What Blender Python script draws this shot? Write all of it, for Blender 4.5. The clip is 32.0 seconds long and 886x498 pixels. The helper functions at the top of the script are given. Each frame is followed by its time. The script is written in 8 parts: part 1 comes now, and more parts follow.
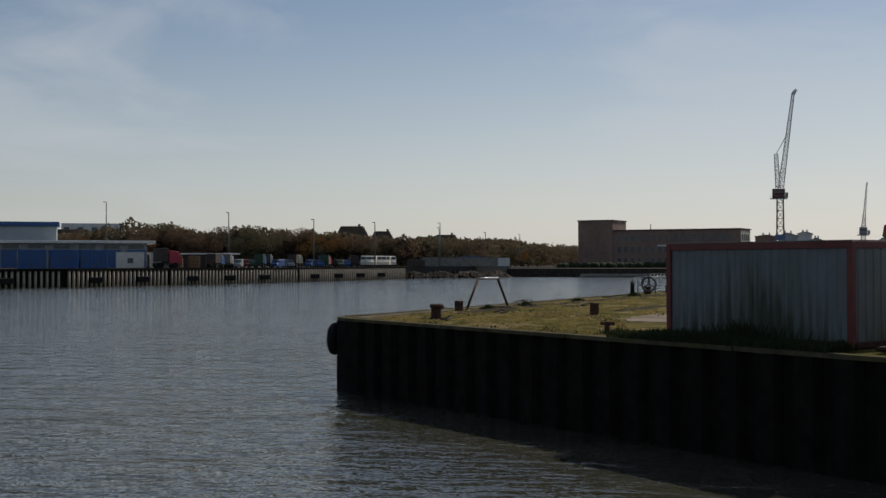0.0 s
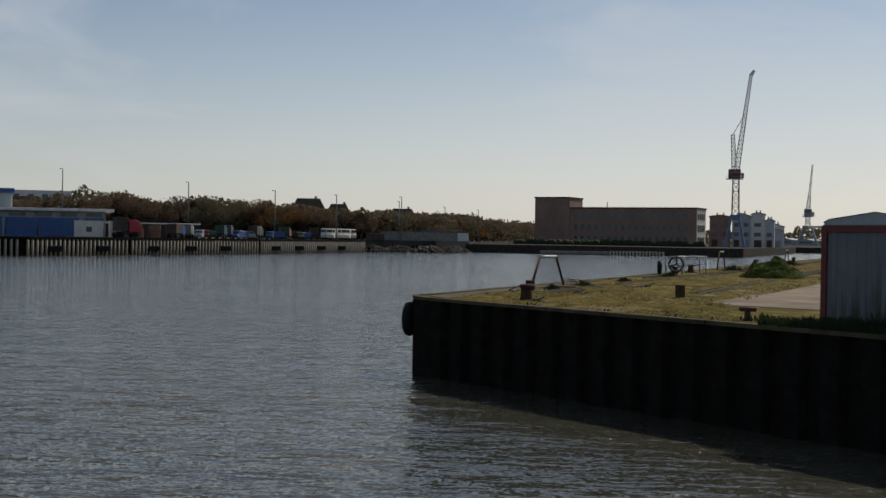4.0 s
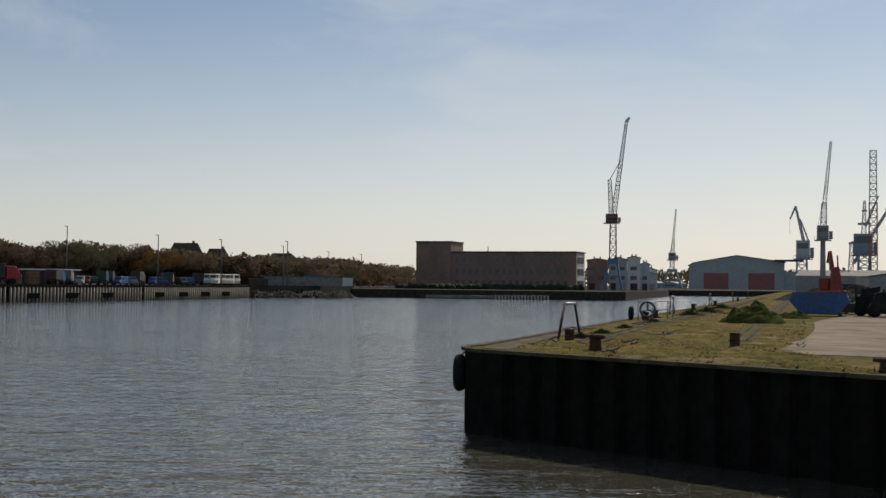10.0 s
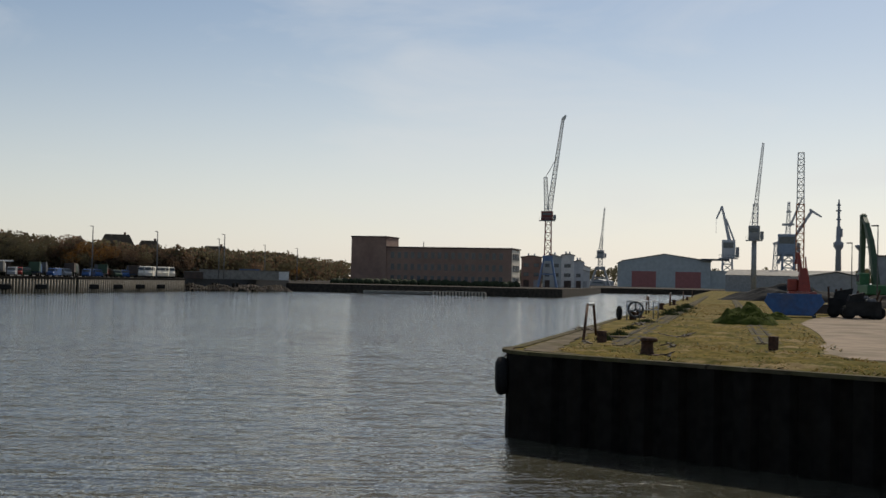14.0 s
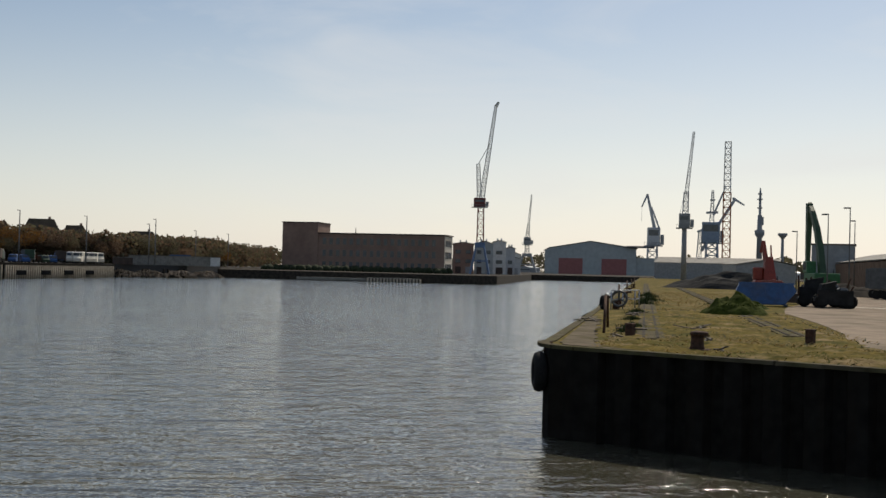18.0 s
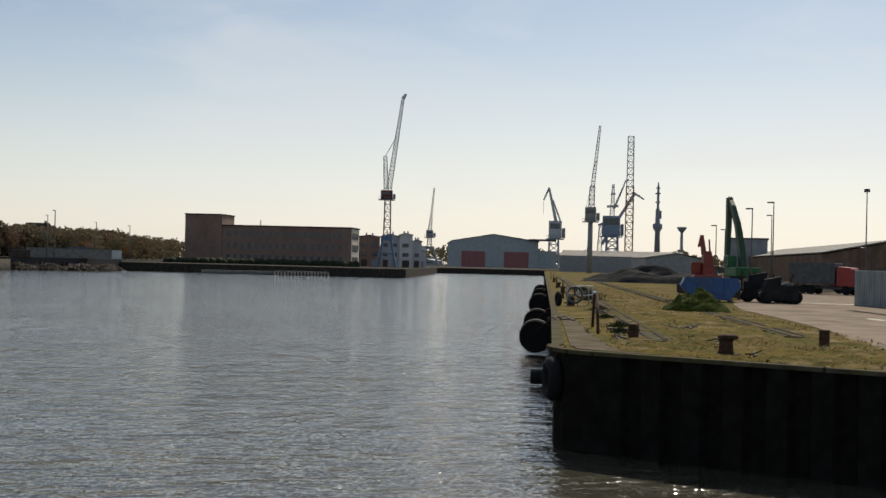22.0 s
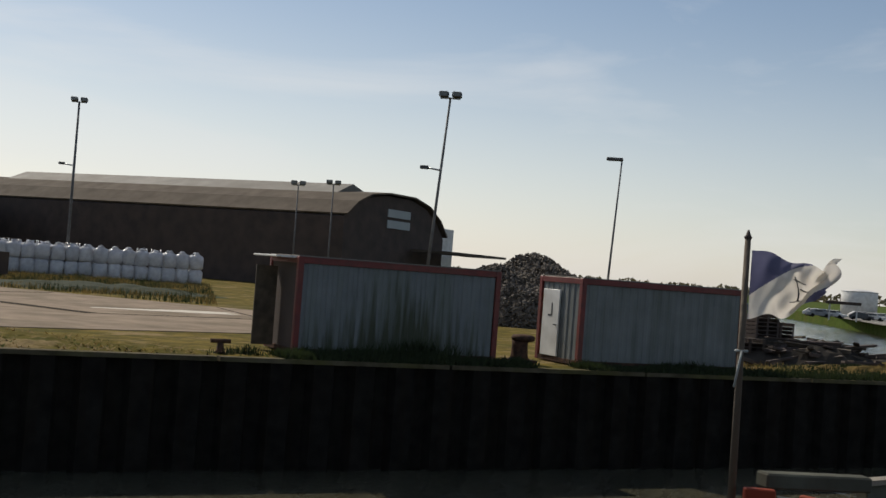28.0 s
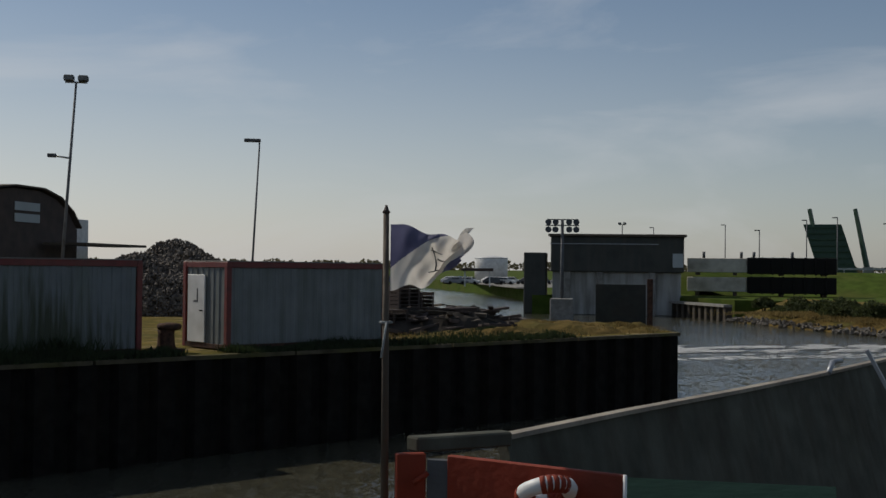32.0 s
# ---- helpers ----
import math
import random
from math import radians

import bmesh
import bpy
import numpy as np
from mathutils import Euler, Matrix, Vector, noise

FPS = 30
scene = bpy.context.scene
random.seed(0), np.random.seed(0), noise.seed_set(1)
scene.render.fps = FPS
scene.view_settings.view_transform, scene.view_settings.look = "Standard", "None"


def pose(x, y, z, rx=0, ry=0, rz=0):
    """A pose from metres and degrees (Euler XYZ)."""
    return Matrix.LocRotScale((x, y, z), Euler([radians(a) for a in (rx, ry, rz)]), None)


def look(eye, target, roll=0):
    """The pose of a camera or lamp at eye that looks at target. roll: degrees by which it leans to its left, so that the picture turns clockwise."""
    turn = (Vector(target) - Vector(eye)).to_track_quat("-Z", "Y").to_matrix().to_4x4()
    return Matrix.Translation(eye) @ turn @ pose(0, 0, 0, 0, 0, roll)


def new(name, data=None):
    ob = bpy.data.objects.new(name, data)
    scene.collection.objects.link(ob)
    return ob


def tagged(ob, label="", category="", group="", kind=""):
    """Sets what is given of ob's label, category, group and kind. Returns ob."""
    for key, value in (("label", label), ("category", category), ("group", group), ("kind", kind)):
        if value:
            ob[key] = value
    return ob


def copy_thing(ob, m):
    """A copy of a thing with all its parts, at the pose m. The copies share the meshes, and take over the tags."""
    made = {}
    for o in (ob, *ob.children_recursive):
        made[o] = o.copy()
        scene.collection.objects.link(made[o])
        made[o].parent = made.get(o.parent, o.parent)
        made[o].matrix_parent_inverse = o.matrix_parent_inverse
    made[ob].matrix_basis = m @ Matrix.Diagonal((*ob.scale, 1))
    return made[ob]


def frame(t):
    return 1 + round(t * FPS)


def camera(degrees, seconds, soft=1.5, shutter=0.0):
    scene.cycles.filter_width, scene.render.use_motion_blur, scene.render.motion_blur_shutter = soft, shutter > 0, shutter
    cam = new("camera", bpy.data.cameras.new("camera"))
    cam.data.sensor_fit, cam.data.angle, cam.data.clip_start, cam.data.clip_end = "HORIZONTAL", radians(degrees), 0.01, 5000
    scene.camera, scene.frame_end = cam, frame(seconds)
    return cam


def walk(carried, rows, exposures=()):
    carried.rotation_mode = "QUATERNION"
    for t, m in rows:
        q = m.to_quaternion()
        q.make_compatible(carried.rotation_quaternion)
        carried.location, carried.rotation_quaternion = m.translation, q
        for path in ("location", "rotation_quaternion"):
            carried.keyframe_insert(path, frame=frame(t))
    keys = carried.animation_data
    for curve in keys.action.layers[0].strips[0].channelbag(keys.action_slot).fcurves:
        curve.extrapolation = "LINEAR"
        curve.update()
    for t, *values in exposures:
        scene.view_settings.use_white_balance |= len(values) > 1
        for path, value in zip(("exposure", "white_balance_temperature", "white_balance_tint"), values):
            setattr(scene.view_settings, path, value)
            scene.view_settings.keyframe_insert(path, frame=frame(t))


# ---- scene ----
cam = camera(40.9, 32.0, soft=1.5)

ROWS = [
    (0, 39.276, -22.605, 4.779, 55.16, 0.70, -0.10),
    (0.5, 38.621, -23.001, 4.782, 51.43, 0.50, 0.69),
    (1, 38.001, -23.374, 4.800, 51.46, 0.41, 0.44),
    (1.5, 37.398, -23.745, 4.787, 51.82, 0.56, 0.35),
    (2, 36.768, -24.098, 4.810, 52.48, 0.38, 0.17),
    (2.5, 36.114, -24.397, 4.803, 53.04, -0.17, 0.67),
    (4.5, 33.444, -25.238, 4.838, 52.11, -0.67, 1.07),
    (5, 32.787, -25.396, 4.848, 51.44, -0.57, 1.22),
    (5.5, 32.127, -25.566, 4.838, 50.87, -0.32, 1.20),
    (6, 31.511, -25.730, 4.825, 50.29, -0.35, 1.07),
    (6.5, 30.832, -25.844, 4.841, 50.07, -0.23, 0.99),
    (7, 30.274, -26.009, 4.817, 49.67, 0.02, 0.72),
    (7.5, 29.774, -26.308, 4.814, 48.47, 0.19, 0.41),
    (8, 29.358, -26.647, 4.805, 47.83, 0.33, 0.57),
    (8.5, 28.879, -26.974, 4.818, 47.88, 0.23, 0.49),
    (9, 28.469, -27.277, 4.854, 47.69, 0.45, 0.43),
    (9.5, 28.032, -27.587, 4.846, 46.46, 1.34, 0.77),
    (10, 27.635, -27.882, 4.836, 46.10, 1.70, 0.61),
    (10.5, 27.227, -28.181, 4.880, 45.43, 1.68, 0.68),
    (11, 26.781, -28.486, 4.881, 44.88, 1.95, 0.96),
    (11.5, 26.346, -28.739, 4.866, 44.48, 1.77, 1.06),
    (12, 25.913, -28.939, 4.891, 43.88, 1.79, 0.78),
    (12.5, 25.444, -29.115, 4.884, 43.46, 1.78, 0.87),
    (13, 24.943, -29.259, 4.870, 42.95, 1.71, 1.09),
    (13.5, 24.438, -29.389, 4.906, 42.77, 1.65, 1.23),
    (15.5, 22.456, -29.729, 4.925, 41.38, 1.25, 0.83),
    (16, 21.945, -29.765, 4.909, 40.74, 1.52, 0.64),
    (16.5, 21.406, -29.805, 4.910, 40.01, 1.42, 0.63),
    (17, 20.878, -29.868, 4.927, 39.40, 1.28, 0.81),
    (17.5, 20.358, -29.955, 4.960, 39.08, 1.30, 1.09),
    (18, 19.847, -29.997, 4.951, 38.92, 0.95, 1.42),
    (18.5, 19.317, -29.950, 4.973, 38.52, 0.72, 1.19),
    (19, 18.773, -29.856, 4.980, 37.77, 0.51, 1.00),
    (19.5, 18.250, -29.898, 4.976, 37.53, 0.54, 1.16),
    (20, 17.714, -29.841, 4.999, 36.76, 0.51, 1.55),
    (20.5, 17.157, -29.691, 5.016, 35.78, 0.51, 1.19),
    (21, 16.572, -29.500, 5.011, 35.08, 0.61, 0.87),
    (21.5, 15.995, -29.349, 5.022, 34.29, 0.69, 1.28),
    (22, 15.477, -29.202, 5.014, 34.09, 0.72, 1.48),
    (22.5, 14.900, -29.074, 5.013, 33.08, 0.41, 1.31),
    (23, 14.367, -28.861, 4.994, 32.58, 0.27, 1.12),
    (23.5, 13.782, -28.571, 5.025, 32.08, 0.02, 1.60),
    (24, 13.225, -28.254, 5.006, 29.98, 0.08, 1.78),
    (24.5, 12.801, -27.922, 4.989, 22.71, -0.38, 1.89),
    (25, 12.250, -27.789, 4.979, 14.98, 0.07, 2.77),
    (25.5, 11.775, -27.676, 4.953, 8.87, 0.23, 3.28),
    (27.5, 5.448, -28.117, 5.178, -20.60, 1.09, 4.49),
    (28, 5.448, -28.117, 5.178, -26.05, 1.10, 4.35),
    (28.5, 5.448, -28.117, 5.178, -31.60, 1.24, 3.54),
    (29, 5.448, -28.117, 5.178, -36.48, 1.06, 3.39),
    (29.5, 5.448, -28.117, 5.178, -41.05, 1.77, 3.02),
    (30, 5.448, -28.117, 5.178, -42.97, 1.61, 2.79),
    (30.5, 5.448, -28.117, 5.178, -44.07, 1.71, 2.75),
    (31, 5.448, -28.117, 5.178, -46.40, 2.07, 1.72),
    (31.5, 5.448, -28.117, 5.178, -46.40, 1.98, 1.56),
    (32, 5.448, -28.117, 5.178, -43.14, 0.94, 0.68),
]


def heading(x, y, z, yaw, pitch, roll):
    """A camera pose from its place, its yaw to the left of +y, its pitch and its roll."""
    a, b = radians(yaw), radians(pitch)
    ahead = Vector((-math.sin(a) * math.cos(b), math.cos(a) * math.cos(b), math.sin(b)))
    return look((x, y, z), Vector((x, y, z)) + ahead, roll)


walk(cam, [(t, heading(*row)) for t, *row in ROWS],
     exposures=[(0, -0.15, 6500, 9), (5, -0.06, 6560, 9), (12, 0.12, 6750, 9), (18, 0.24, 6900, 9), (23.5, 0.34, 6880, 9), (25, 0.50, 6900, 9), (25.6, 0.50, 6900, 9),
                (27.5, 0.32, 6850, 9), (28, 0.26, 6800, 9), (29, 0.02, 6650, 9), (30, -0.10, 6520, 9), (31, -0.23, 6500, 9), (32, -0.23, 6500, 9)])

# ---- world and sun ----
SUN_AZ, SUN_EL = 15.0, 44.5          # degrees to the left of +y, and above the horizon
world = bpy.data.worlds.new("sky")
scene.world = world
world.use_nodes = True
nt = world.node_tree
nt.nodes.clear()
w_out = nt.nodes.new("ShaderNodeOutputWorld")
w_bg = nt.nodes.new("ShaderNodeBackground")
w_bg.inputs["Strength"].default_value = 0.068
w_sky = nt.nodes.new("ShaderNodeTexSky")
w_sky.sky_type = "NISHITA"
w_sky.sun_disc = False
w_sky.sun_elevation = radians(SUN_EL)
w_sky.sun_rotation = radians(-SUN_AZ)
w_sky.air_density, w_sky.dust_density, w_sky.ozone_density = 1.0, 0.9, 3.0
# thin cirrus
w_co = nt.nodes.new("ShaderNodeTexCoord")
w_map = nt.nodes.new("ShaderNodeMapping")
w_map.inputs["Scale"].default_value = (1.6, 3.4, 9.0)
w_map.inputs["Rotation"].default_value = (0.2, 0.35, 0.9)
w_no = nt.nodes.new("ShaderNodeTexNoise")
w_no.inputs["Scale"].default_value, w_no.inputs["Detail"].default_value = 1.5, 7.0
w_no.inputs["Roughness"].default_value, w_no.inputs["Distortion"].default_value = 0.55, 0.5
w_ra = nt.nodes.new("ShaderNodeValToRGB")
w_ra.color_ramp.elements[0].position, w_ra.color_ramp.elements[1].position = 0.5, 0.78
w_ra.color_ramp.elements[0].color = (0.08, 0.08, 0.08, 1)
w_ra.color_ramp.elements[1].color = (0.52, 0.52, 0.52, 1)
w_mx = nt.nodes.new("ShaderNodeMix")
w_mx.data_type = "RGBA"
w_mx.inputs["B"].default_value = (9.3, 9.5, 9.9, 1)
nt.links.new(w_co.outputs["Generated"], w_map.inputs["Vector"])
nt.links.new(w_map.outputs["Vector"], w_no.inputs["Vector"])
nt.links.new(w_no.outputs["Fac"], w_ra.inputs["Fac"])
nt.links.new(w_ra.outputs["Color"], w_mx.inputs["Factor"])
w_hs = nt.nodes.new("ShaderNodeHueSaturation")
w_hs.inputs["Saturation"].default_value = 1.06          # spring haze
nt.links.new(w_sky.outputs["Color"], w_hs.inputs["Color"])
# pale haze low over the horizon, brightest under the sun
w_sep = nt.nodes.new("ShaderNodeSeparateXYZ")
nt.links.new(w_co.outputs["Generated"], w_sep.inputs["Vector"])
w_low = nt.nodes.new("ShaderNodeMapRange")
w_low.interpolation_type = "SMOOTHSTEP"
for key, value in (("From Min", -0.02), ("From Max", 0.26), ("To Min", 0.60), ("To Max", 0.0)):
    w_low.inputs[key].default_value = value
nt.links.new(w_sep.outputs["Z"], w_low.inputs["Value"])
w_dot = nt.nodes.new("ShaderNodeVectorMath")
w_dot.operation = "DOT_PRODUCT"
w_dot.inputs[1].default_value = (-math.sin(radians(SUN_AZ)), math.cos(radians(SUN_AZ)), 0.0)
nt.links.new(w_co.outputs["Generated"], w_dot.inputs[0])
w_side = nt.nodes.new("ShaderNodeMapRange")
for key, value in (("From Min", 0.0), ("From Max", 1.0), ("To Min", 0.20), ("To Max", 1.0)):
    w_side.inputs[key].default_value = value
nt.links.new(w_dot.outputs["Value"], w_side.inputs["Value"])
w_amt = nt.nodes.new("ShaderNodeMath")
w_amt.operation = "MULTIPLY"
nt.links.new(w_low.outputs["Result"], w_amt.inputs[0])
nt.links.new(w_side.outputs["Result"], w_amt.inputs[1])
w_hz = nt.nodes.new("ShaderNodeMix")
w_hz.data_type = "RGBA"
w_hz.inputs["B"].default_value = (12.9, 12.5, 12.4, 1)
nt.links.new(w_amt.outputs["Value"], w_hz.inputs["Factor"])
nt.links.new(w_hs.outputs["Color"], w_hz.inputs["A"])
nt.links.new(w_hz.outputs["Result"], w_mx.inputs["A"])
nt.links.new(w_mx.outputs["Result"], w_bg.inputs["Color"])
nt.links.new(w_bg.outputs["Background"], w_out.inputs["Surface"])

sun_data = bpy.data.lights.new("sun", "SUN")
sun_data.energy, sun_data.angle, sun_data.color = 3.0, radians(0.5), (1.0, 0.93, 0.82)
sun = new("sun", sun_data)
sun_from = Vector((-math.sin(radians(SUN_AZ)) * math.cos(radians(SUN_EL)), math.cos(radians(SUN_AZ)) * math.cos(radians(SUN_EL)), math.sin(radians(SUN_EL))))
sun.matrix_world = look(sun_from * 300, (0, 0, 0))


# ---- materials ----
def material(name, base, dark=None, rough=0.7, metal=0.0, scale=6.0, bump=0.15, bump_scale=40.0, stain=None, stain_scale=0.8,
             stain_amount=0.5, streak=False, rand=0.0, spec=0.5, stretch=(1, 1, 1), trans=0.0):
    """A surface with a mottled base, a larger stain (or vertical streaks) and fine relief, in metres."""
    m = bpy.data.materials.new(name)
    m.use_nodes = True
    t = m.node_tree
    p = t.nodes["Principled BSDF"]
    dark = dark or tuple(c * 0.7 for c in base)
    co = t.nodes.new("ShaderNodeTexCoord")
    geo = t.nodes.new("ShaderNodeNewGeometry")
    mp = t.nodes.new("ShaderNodeMapping")
    mp.inputs["Scale"].default_value = stretch
    t.links.new(geo.outputs["Position"], mp.inputs["Vector"])
    n1 = t.nodes.new("ShaderNodeTexNoise")
    n1.inputs["Scale"].default_value, n1.inputs["Detail"].default_value = scale, 6
    t.links.new(mp.outputs["Vector"], n1.inputs["Vector"])
    r1 = t.nodes.new("ShaderNodeValToRGB")
    r1.color_ramp.elements[0].position, r1.color_ramp.elements[1].position = 0.32, 0.68
    r1.color_ramp.elements[0].color, r1.color_ramp.elements[1].color = (*dark, 1), (*base, 1)
    t.links.new(n1.outputs["Fac"], r1.inputs["Fac"])
    colour = r1.outputs["Color"]
    if stain:
        mp2 = t.nodes.new("ShaderNodeMapping")
        mp2.inputs["Scale"].default_value = (3.0, 3.0, 0.35) if streak else (1, 1, 1)
        t.links.new(geo.outputs["Position"], mp2.inputs["Vector"])
        n2 = t.nodes.new("ShaderNodeTexNoise")
        n2.inputs["Scale"].default_value, n2.inputs["Detail"].default_value = stain_scale, 5
        t.links.new(mp2.outputs["Vector"], n2.inputs["Vector"])
        r2 = t.nodes.new("ShaderNodeValToRGB")
        r2.color_ramp.elements[0].position, r2.color_ramp.elements[1].position = 0.45, 0.7
        r2.color_ramp.elements[1].color = (stain_amount,) * 3 + (1,)
        t.links.new(n2.outputs["Fac"], r2.inputs["Fac"])
        mx = t.nodes.new("ShaderNodeMix")
        mx.data_type = "RGBA"
        mx.inputs["B"].default_value = (*stain, 1)
        t.links.new(r2.outputs["Color"], mx.inputs["Factor"])
        t.links.new(colour, mx.inputs["A"])
        colour = mx.outputs["Result"]
    if rand:
        info = t.nodes.new("ShaderNodeObjectInfo")
        hs = t.nodes.new("ShaderNodeHueSaturation")
        mr = t.nodes.new("ShaderNodeMapRange")
        mr.inputs["To Min"].default_value, mr.inputs["To Max"].default_value = 1 - rand, 1 + rand
        t.links.new(info.outputs["Random"], mr.inputs["Value"])
        t.links.new(mr.outputs["Result"], hs.inputs["Value"])
        t.links.new(colour, hs.inputs["Color"])
        colour = hs.outputs["Color"]
    t.links.new(colour, p.inputs["Base Color"])
    p.inputs["Roughness"].default_value, p.inputs["Metallic"].default_value = rough, metal
    p.inputs["Specular IOR Level"].default_value = spec
    if bump:
        n3 = t.nodes.new("ShaderNodeTexNoise")
        n3.inputs["Scale"].default_value, n3.inputs["Detail"].default_value = bump_scale, 4
        t.links.new(mp.outputs["Vector"], n3.inputs["Vector"])
        b = t.nodes.new("ShaderNodeBump")
        b.inputs["Strength"].default_value, b.inputs["Distance"].default_value = bump, 0.02
        t.links.new(n3.outputs["Fac"], b.inputs["Height"])
        t.links.new(b.outputs["Normal"], p.inputs["Normal"])
    if trans:
        p.inputs["Transmission Weight"].default_value = trans
    return m


def let_through(m, amount):
    """Thin cloth, plastic film or leaves: part of the light shines through."""
    t = m.node_tree
    p = t.nodes["Principled BSDF"]
    tr = t.nodes.new("ShaderNodeBsdfTranslucent")
    mix = t.nodes.new("ShaderNodeMixShader")
    mix.inputs["Fac"].default_value = amount
    t.links.new(p.inputs["Base Color"].links[0].from_socket, tr.inputs["Color"])
    t.links.new(p.outputs["BSDF"], mix.inputs[1])
    t.links.new(tr.outputs["BSDF"], mix.inputs[2])
    t.links.new(mix.outputs["Shader"], t.nodes["Material Output"].inputs["Surface"])
    return m


def water_material():
    """Murky water: long low swell, wind ripples a stride across and a faint fine chop."""
    m = bpy.data.materials.new("harbour_water")
    m.use_nodes = True
    t = m.node_tree
    p = t.nodes["Principled BSDF"]
    p.inputs["Roughness"].default_value, p.inputs["IOR"].default_value = 0.10, 1.42
    geo = t.nodes.new("ShaderNodeNewGeometry")
    # gusts: the ripples are stronger here and weaker there
    gust = t.nodes.new("ShaderNodeTexNoise")
    gust.inputs["Scale"].default_value, gust.inputs["Detail"].default_value = 0.045, 3
    t.links.new(geo.outputs["Position"], gust.inputs["Vector"])
    force = t.nodes.new("ShaderNodeMapRange")
    force.inputs["From Min"].default_value, force.inputs["From Max"].default_value = 0.35, 0.65
    force.inputs["To Min"].default_value, force.inputs["To Max"].default_value = 0.7, 1.0
    t.links.new(gust.outputs["Fac"], force.inputs["Value"])
    total = None
    for scale, stretch, turn, slope, detail in ((3.4, (2.4, 1.0, 1), 52, 0.46, 1), (9.0, (1.2, 1.0, 1), 28, 0.72, 1)):
        mp = t.nodes.new("ShaderNodeMapping")
        mp.vector_type = "TEXTURE"
        mp.inputs["Scale"].default_value = stretch
        mp.inputs["Rotation"].default_value = (0, 0, radians(turn))
        t.links.new(geo.outputs["Position"], mp.inputs["Vector"])
        n = t.nodes.new("ShaderNodeTexNoise")
        n.inputs["Scale"].default_value, n.inputs["Detail"].default_value = scale, detail
        n.inputs["Distortion"].default_value = 0.3
        t.links.new(mp.outputs["Vector"], n.inputs["Vector"])
        c = t.nodes.new("ShaderNodeVectorMath")
        c.operation = "MULTIPLY_ADD"
        c.inputs[1].default_value, c.inputs[2].default_value = (slope, slope, 0), (-slope / 2, -slope / 2, 0)
        t.links.new(n.outputs["Color"], c.inputs[0])
        if total is None:
            total = c
        else:
            add = t.nodes.new("ShaderNodeVectorMath")
            t.links.new(total.outputs["Vector"], add.inputs[0])
            t.links.new(c.outputs["Vector"], add.inputs[1])
            total = add
    gusty = t.nodes.new("ShaderNodeVectorMath")
    gusty.operation = "SCALE"
    t.links.new(total.outputs["Vector"], gusty.inputs[0])
    t.links.new(force.outputs["Result"], gusty.inputs["Scale"])
    lift = t.nodes.new("ShaderNodeVectorMath")
    lift.inputs[1].default_value = (0, 0, 1)
    t.links.new(gusty.outputs["Vector"], lift.inputs[0])
    unit = t.nodes.new("ShaderNodeVectorMath")
    unit.operation = "NORMALIZE"
    t.links.new(lift.outputs["Vector"], unit.inputs[0])
    # waves a stride and more across ride on the fine chop
    normal = unit.outputs["Vector"]
    for scale, stretch, turn, height, detail in ((0.24, (2.2, 1.0, 1), 30, 0.24, 1), (0.75, (3.0, 1.0, 1), 40, 0.22, 2), (1.7, (2.8, 1.0, 1), 50, 0.11, 2)):
        mp = t.nodes.new("ShaderNodeMapping")
        mp.vector_type = "TEXTURE"
        mp.inputs["Scale"].default_value = stretch
        mp.inputs["Rotation"].default_value = (0, 0, radians(turn))
        t.links.new(geo.outputs["Position"], mp.inputs["Vector"])
        n = t.nodes.new("ShaderNodeTexNoise")
        n.inputs["Scale"].default_value, n.inputs["Detail"].default_value = scale, detail
        n.inputs["Distortion"].default_value = 0.4
        t.links.new(mp.outputs["Vector"], n.inputs["Vector"])
        b = t.nodes.new("ShaderNodeBump")
        b.inputs["Distance"].default_value = height
        t.links.new(force.outputs["Result"], b.inputs["Strength"])
        t.links.new(n.outputs["Fac"], b.inputs["Height"])
        t.links.new(normal, b.inputs["Normal"])
        normal = b.outputs["Normal"]
    t.links.new(normal, p.inputs["Normal"])
    # a thin coat of capillary wavelets that sparkles in the sun
    p.inputs["Coat Weight"].default_value, p.inputs["Coat Roughness"].default_value, p.inputs["Coat IOR"].default_value = 0.24, 0.06, 1.4
    n = t.nodes.new("ShaderNodeTexNoise")
    n.inputs["Scale"].default_value, n.inputs["Detail"].default_value = 7.0, 2
    t.links.new(geo.outputs["Position"], n.inputs["Vector"])
    c = t.nodes.new("ShaderNodeVectorMath")
    c.operation = "MULTIPLY_ADD"
    c.inputs[1].default_value, c.inputs[2].default_value = (3.0, 3.0, 0), (-1.5, -1.5, 1.0)
    t.links.new(n.outputs["Color"], c.inputs[0])
    u = t.nodes.new("ShaderNodeVectorMath")
    u.operation = "NORMALIZE"
    t.links.new(c.outputs["Vector"], u.inputs[0])
    t.links.new(u.outputs["Vector"], p.inputs["Coat Normal"])
    # silt: broad pale drifts
    n = t.nodes.new("ShaderNodeTexNoise")
    n.inputs["Scale"].default_value, n.inputs["Detail"].default_value = 0.05, 4
    t.links.new(geo.outputs["Position"], n.inputs["Vector"])
    r = t.nodes.new("ShaderNodeValToRGB")
    r.color_ramp.elements[0].color, r.color_ramp.elements[1].color = (0.042, 0.044, 0.032, 1), (0.074, 0.068, 0.045, 1)
    r.color_ramp.elements[0].position, r.color_ramp.elements[1].position = 0.35, 0.7
    t.links.new(n.outputs["Fac"], r.inputs["Fac"])
    t.links.new(r.outputs["Color"], p.inputs["Base Color"])
    return m

# ---- building blocks ----
def bm_new():
    return bmesh.new()


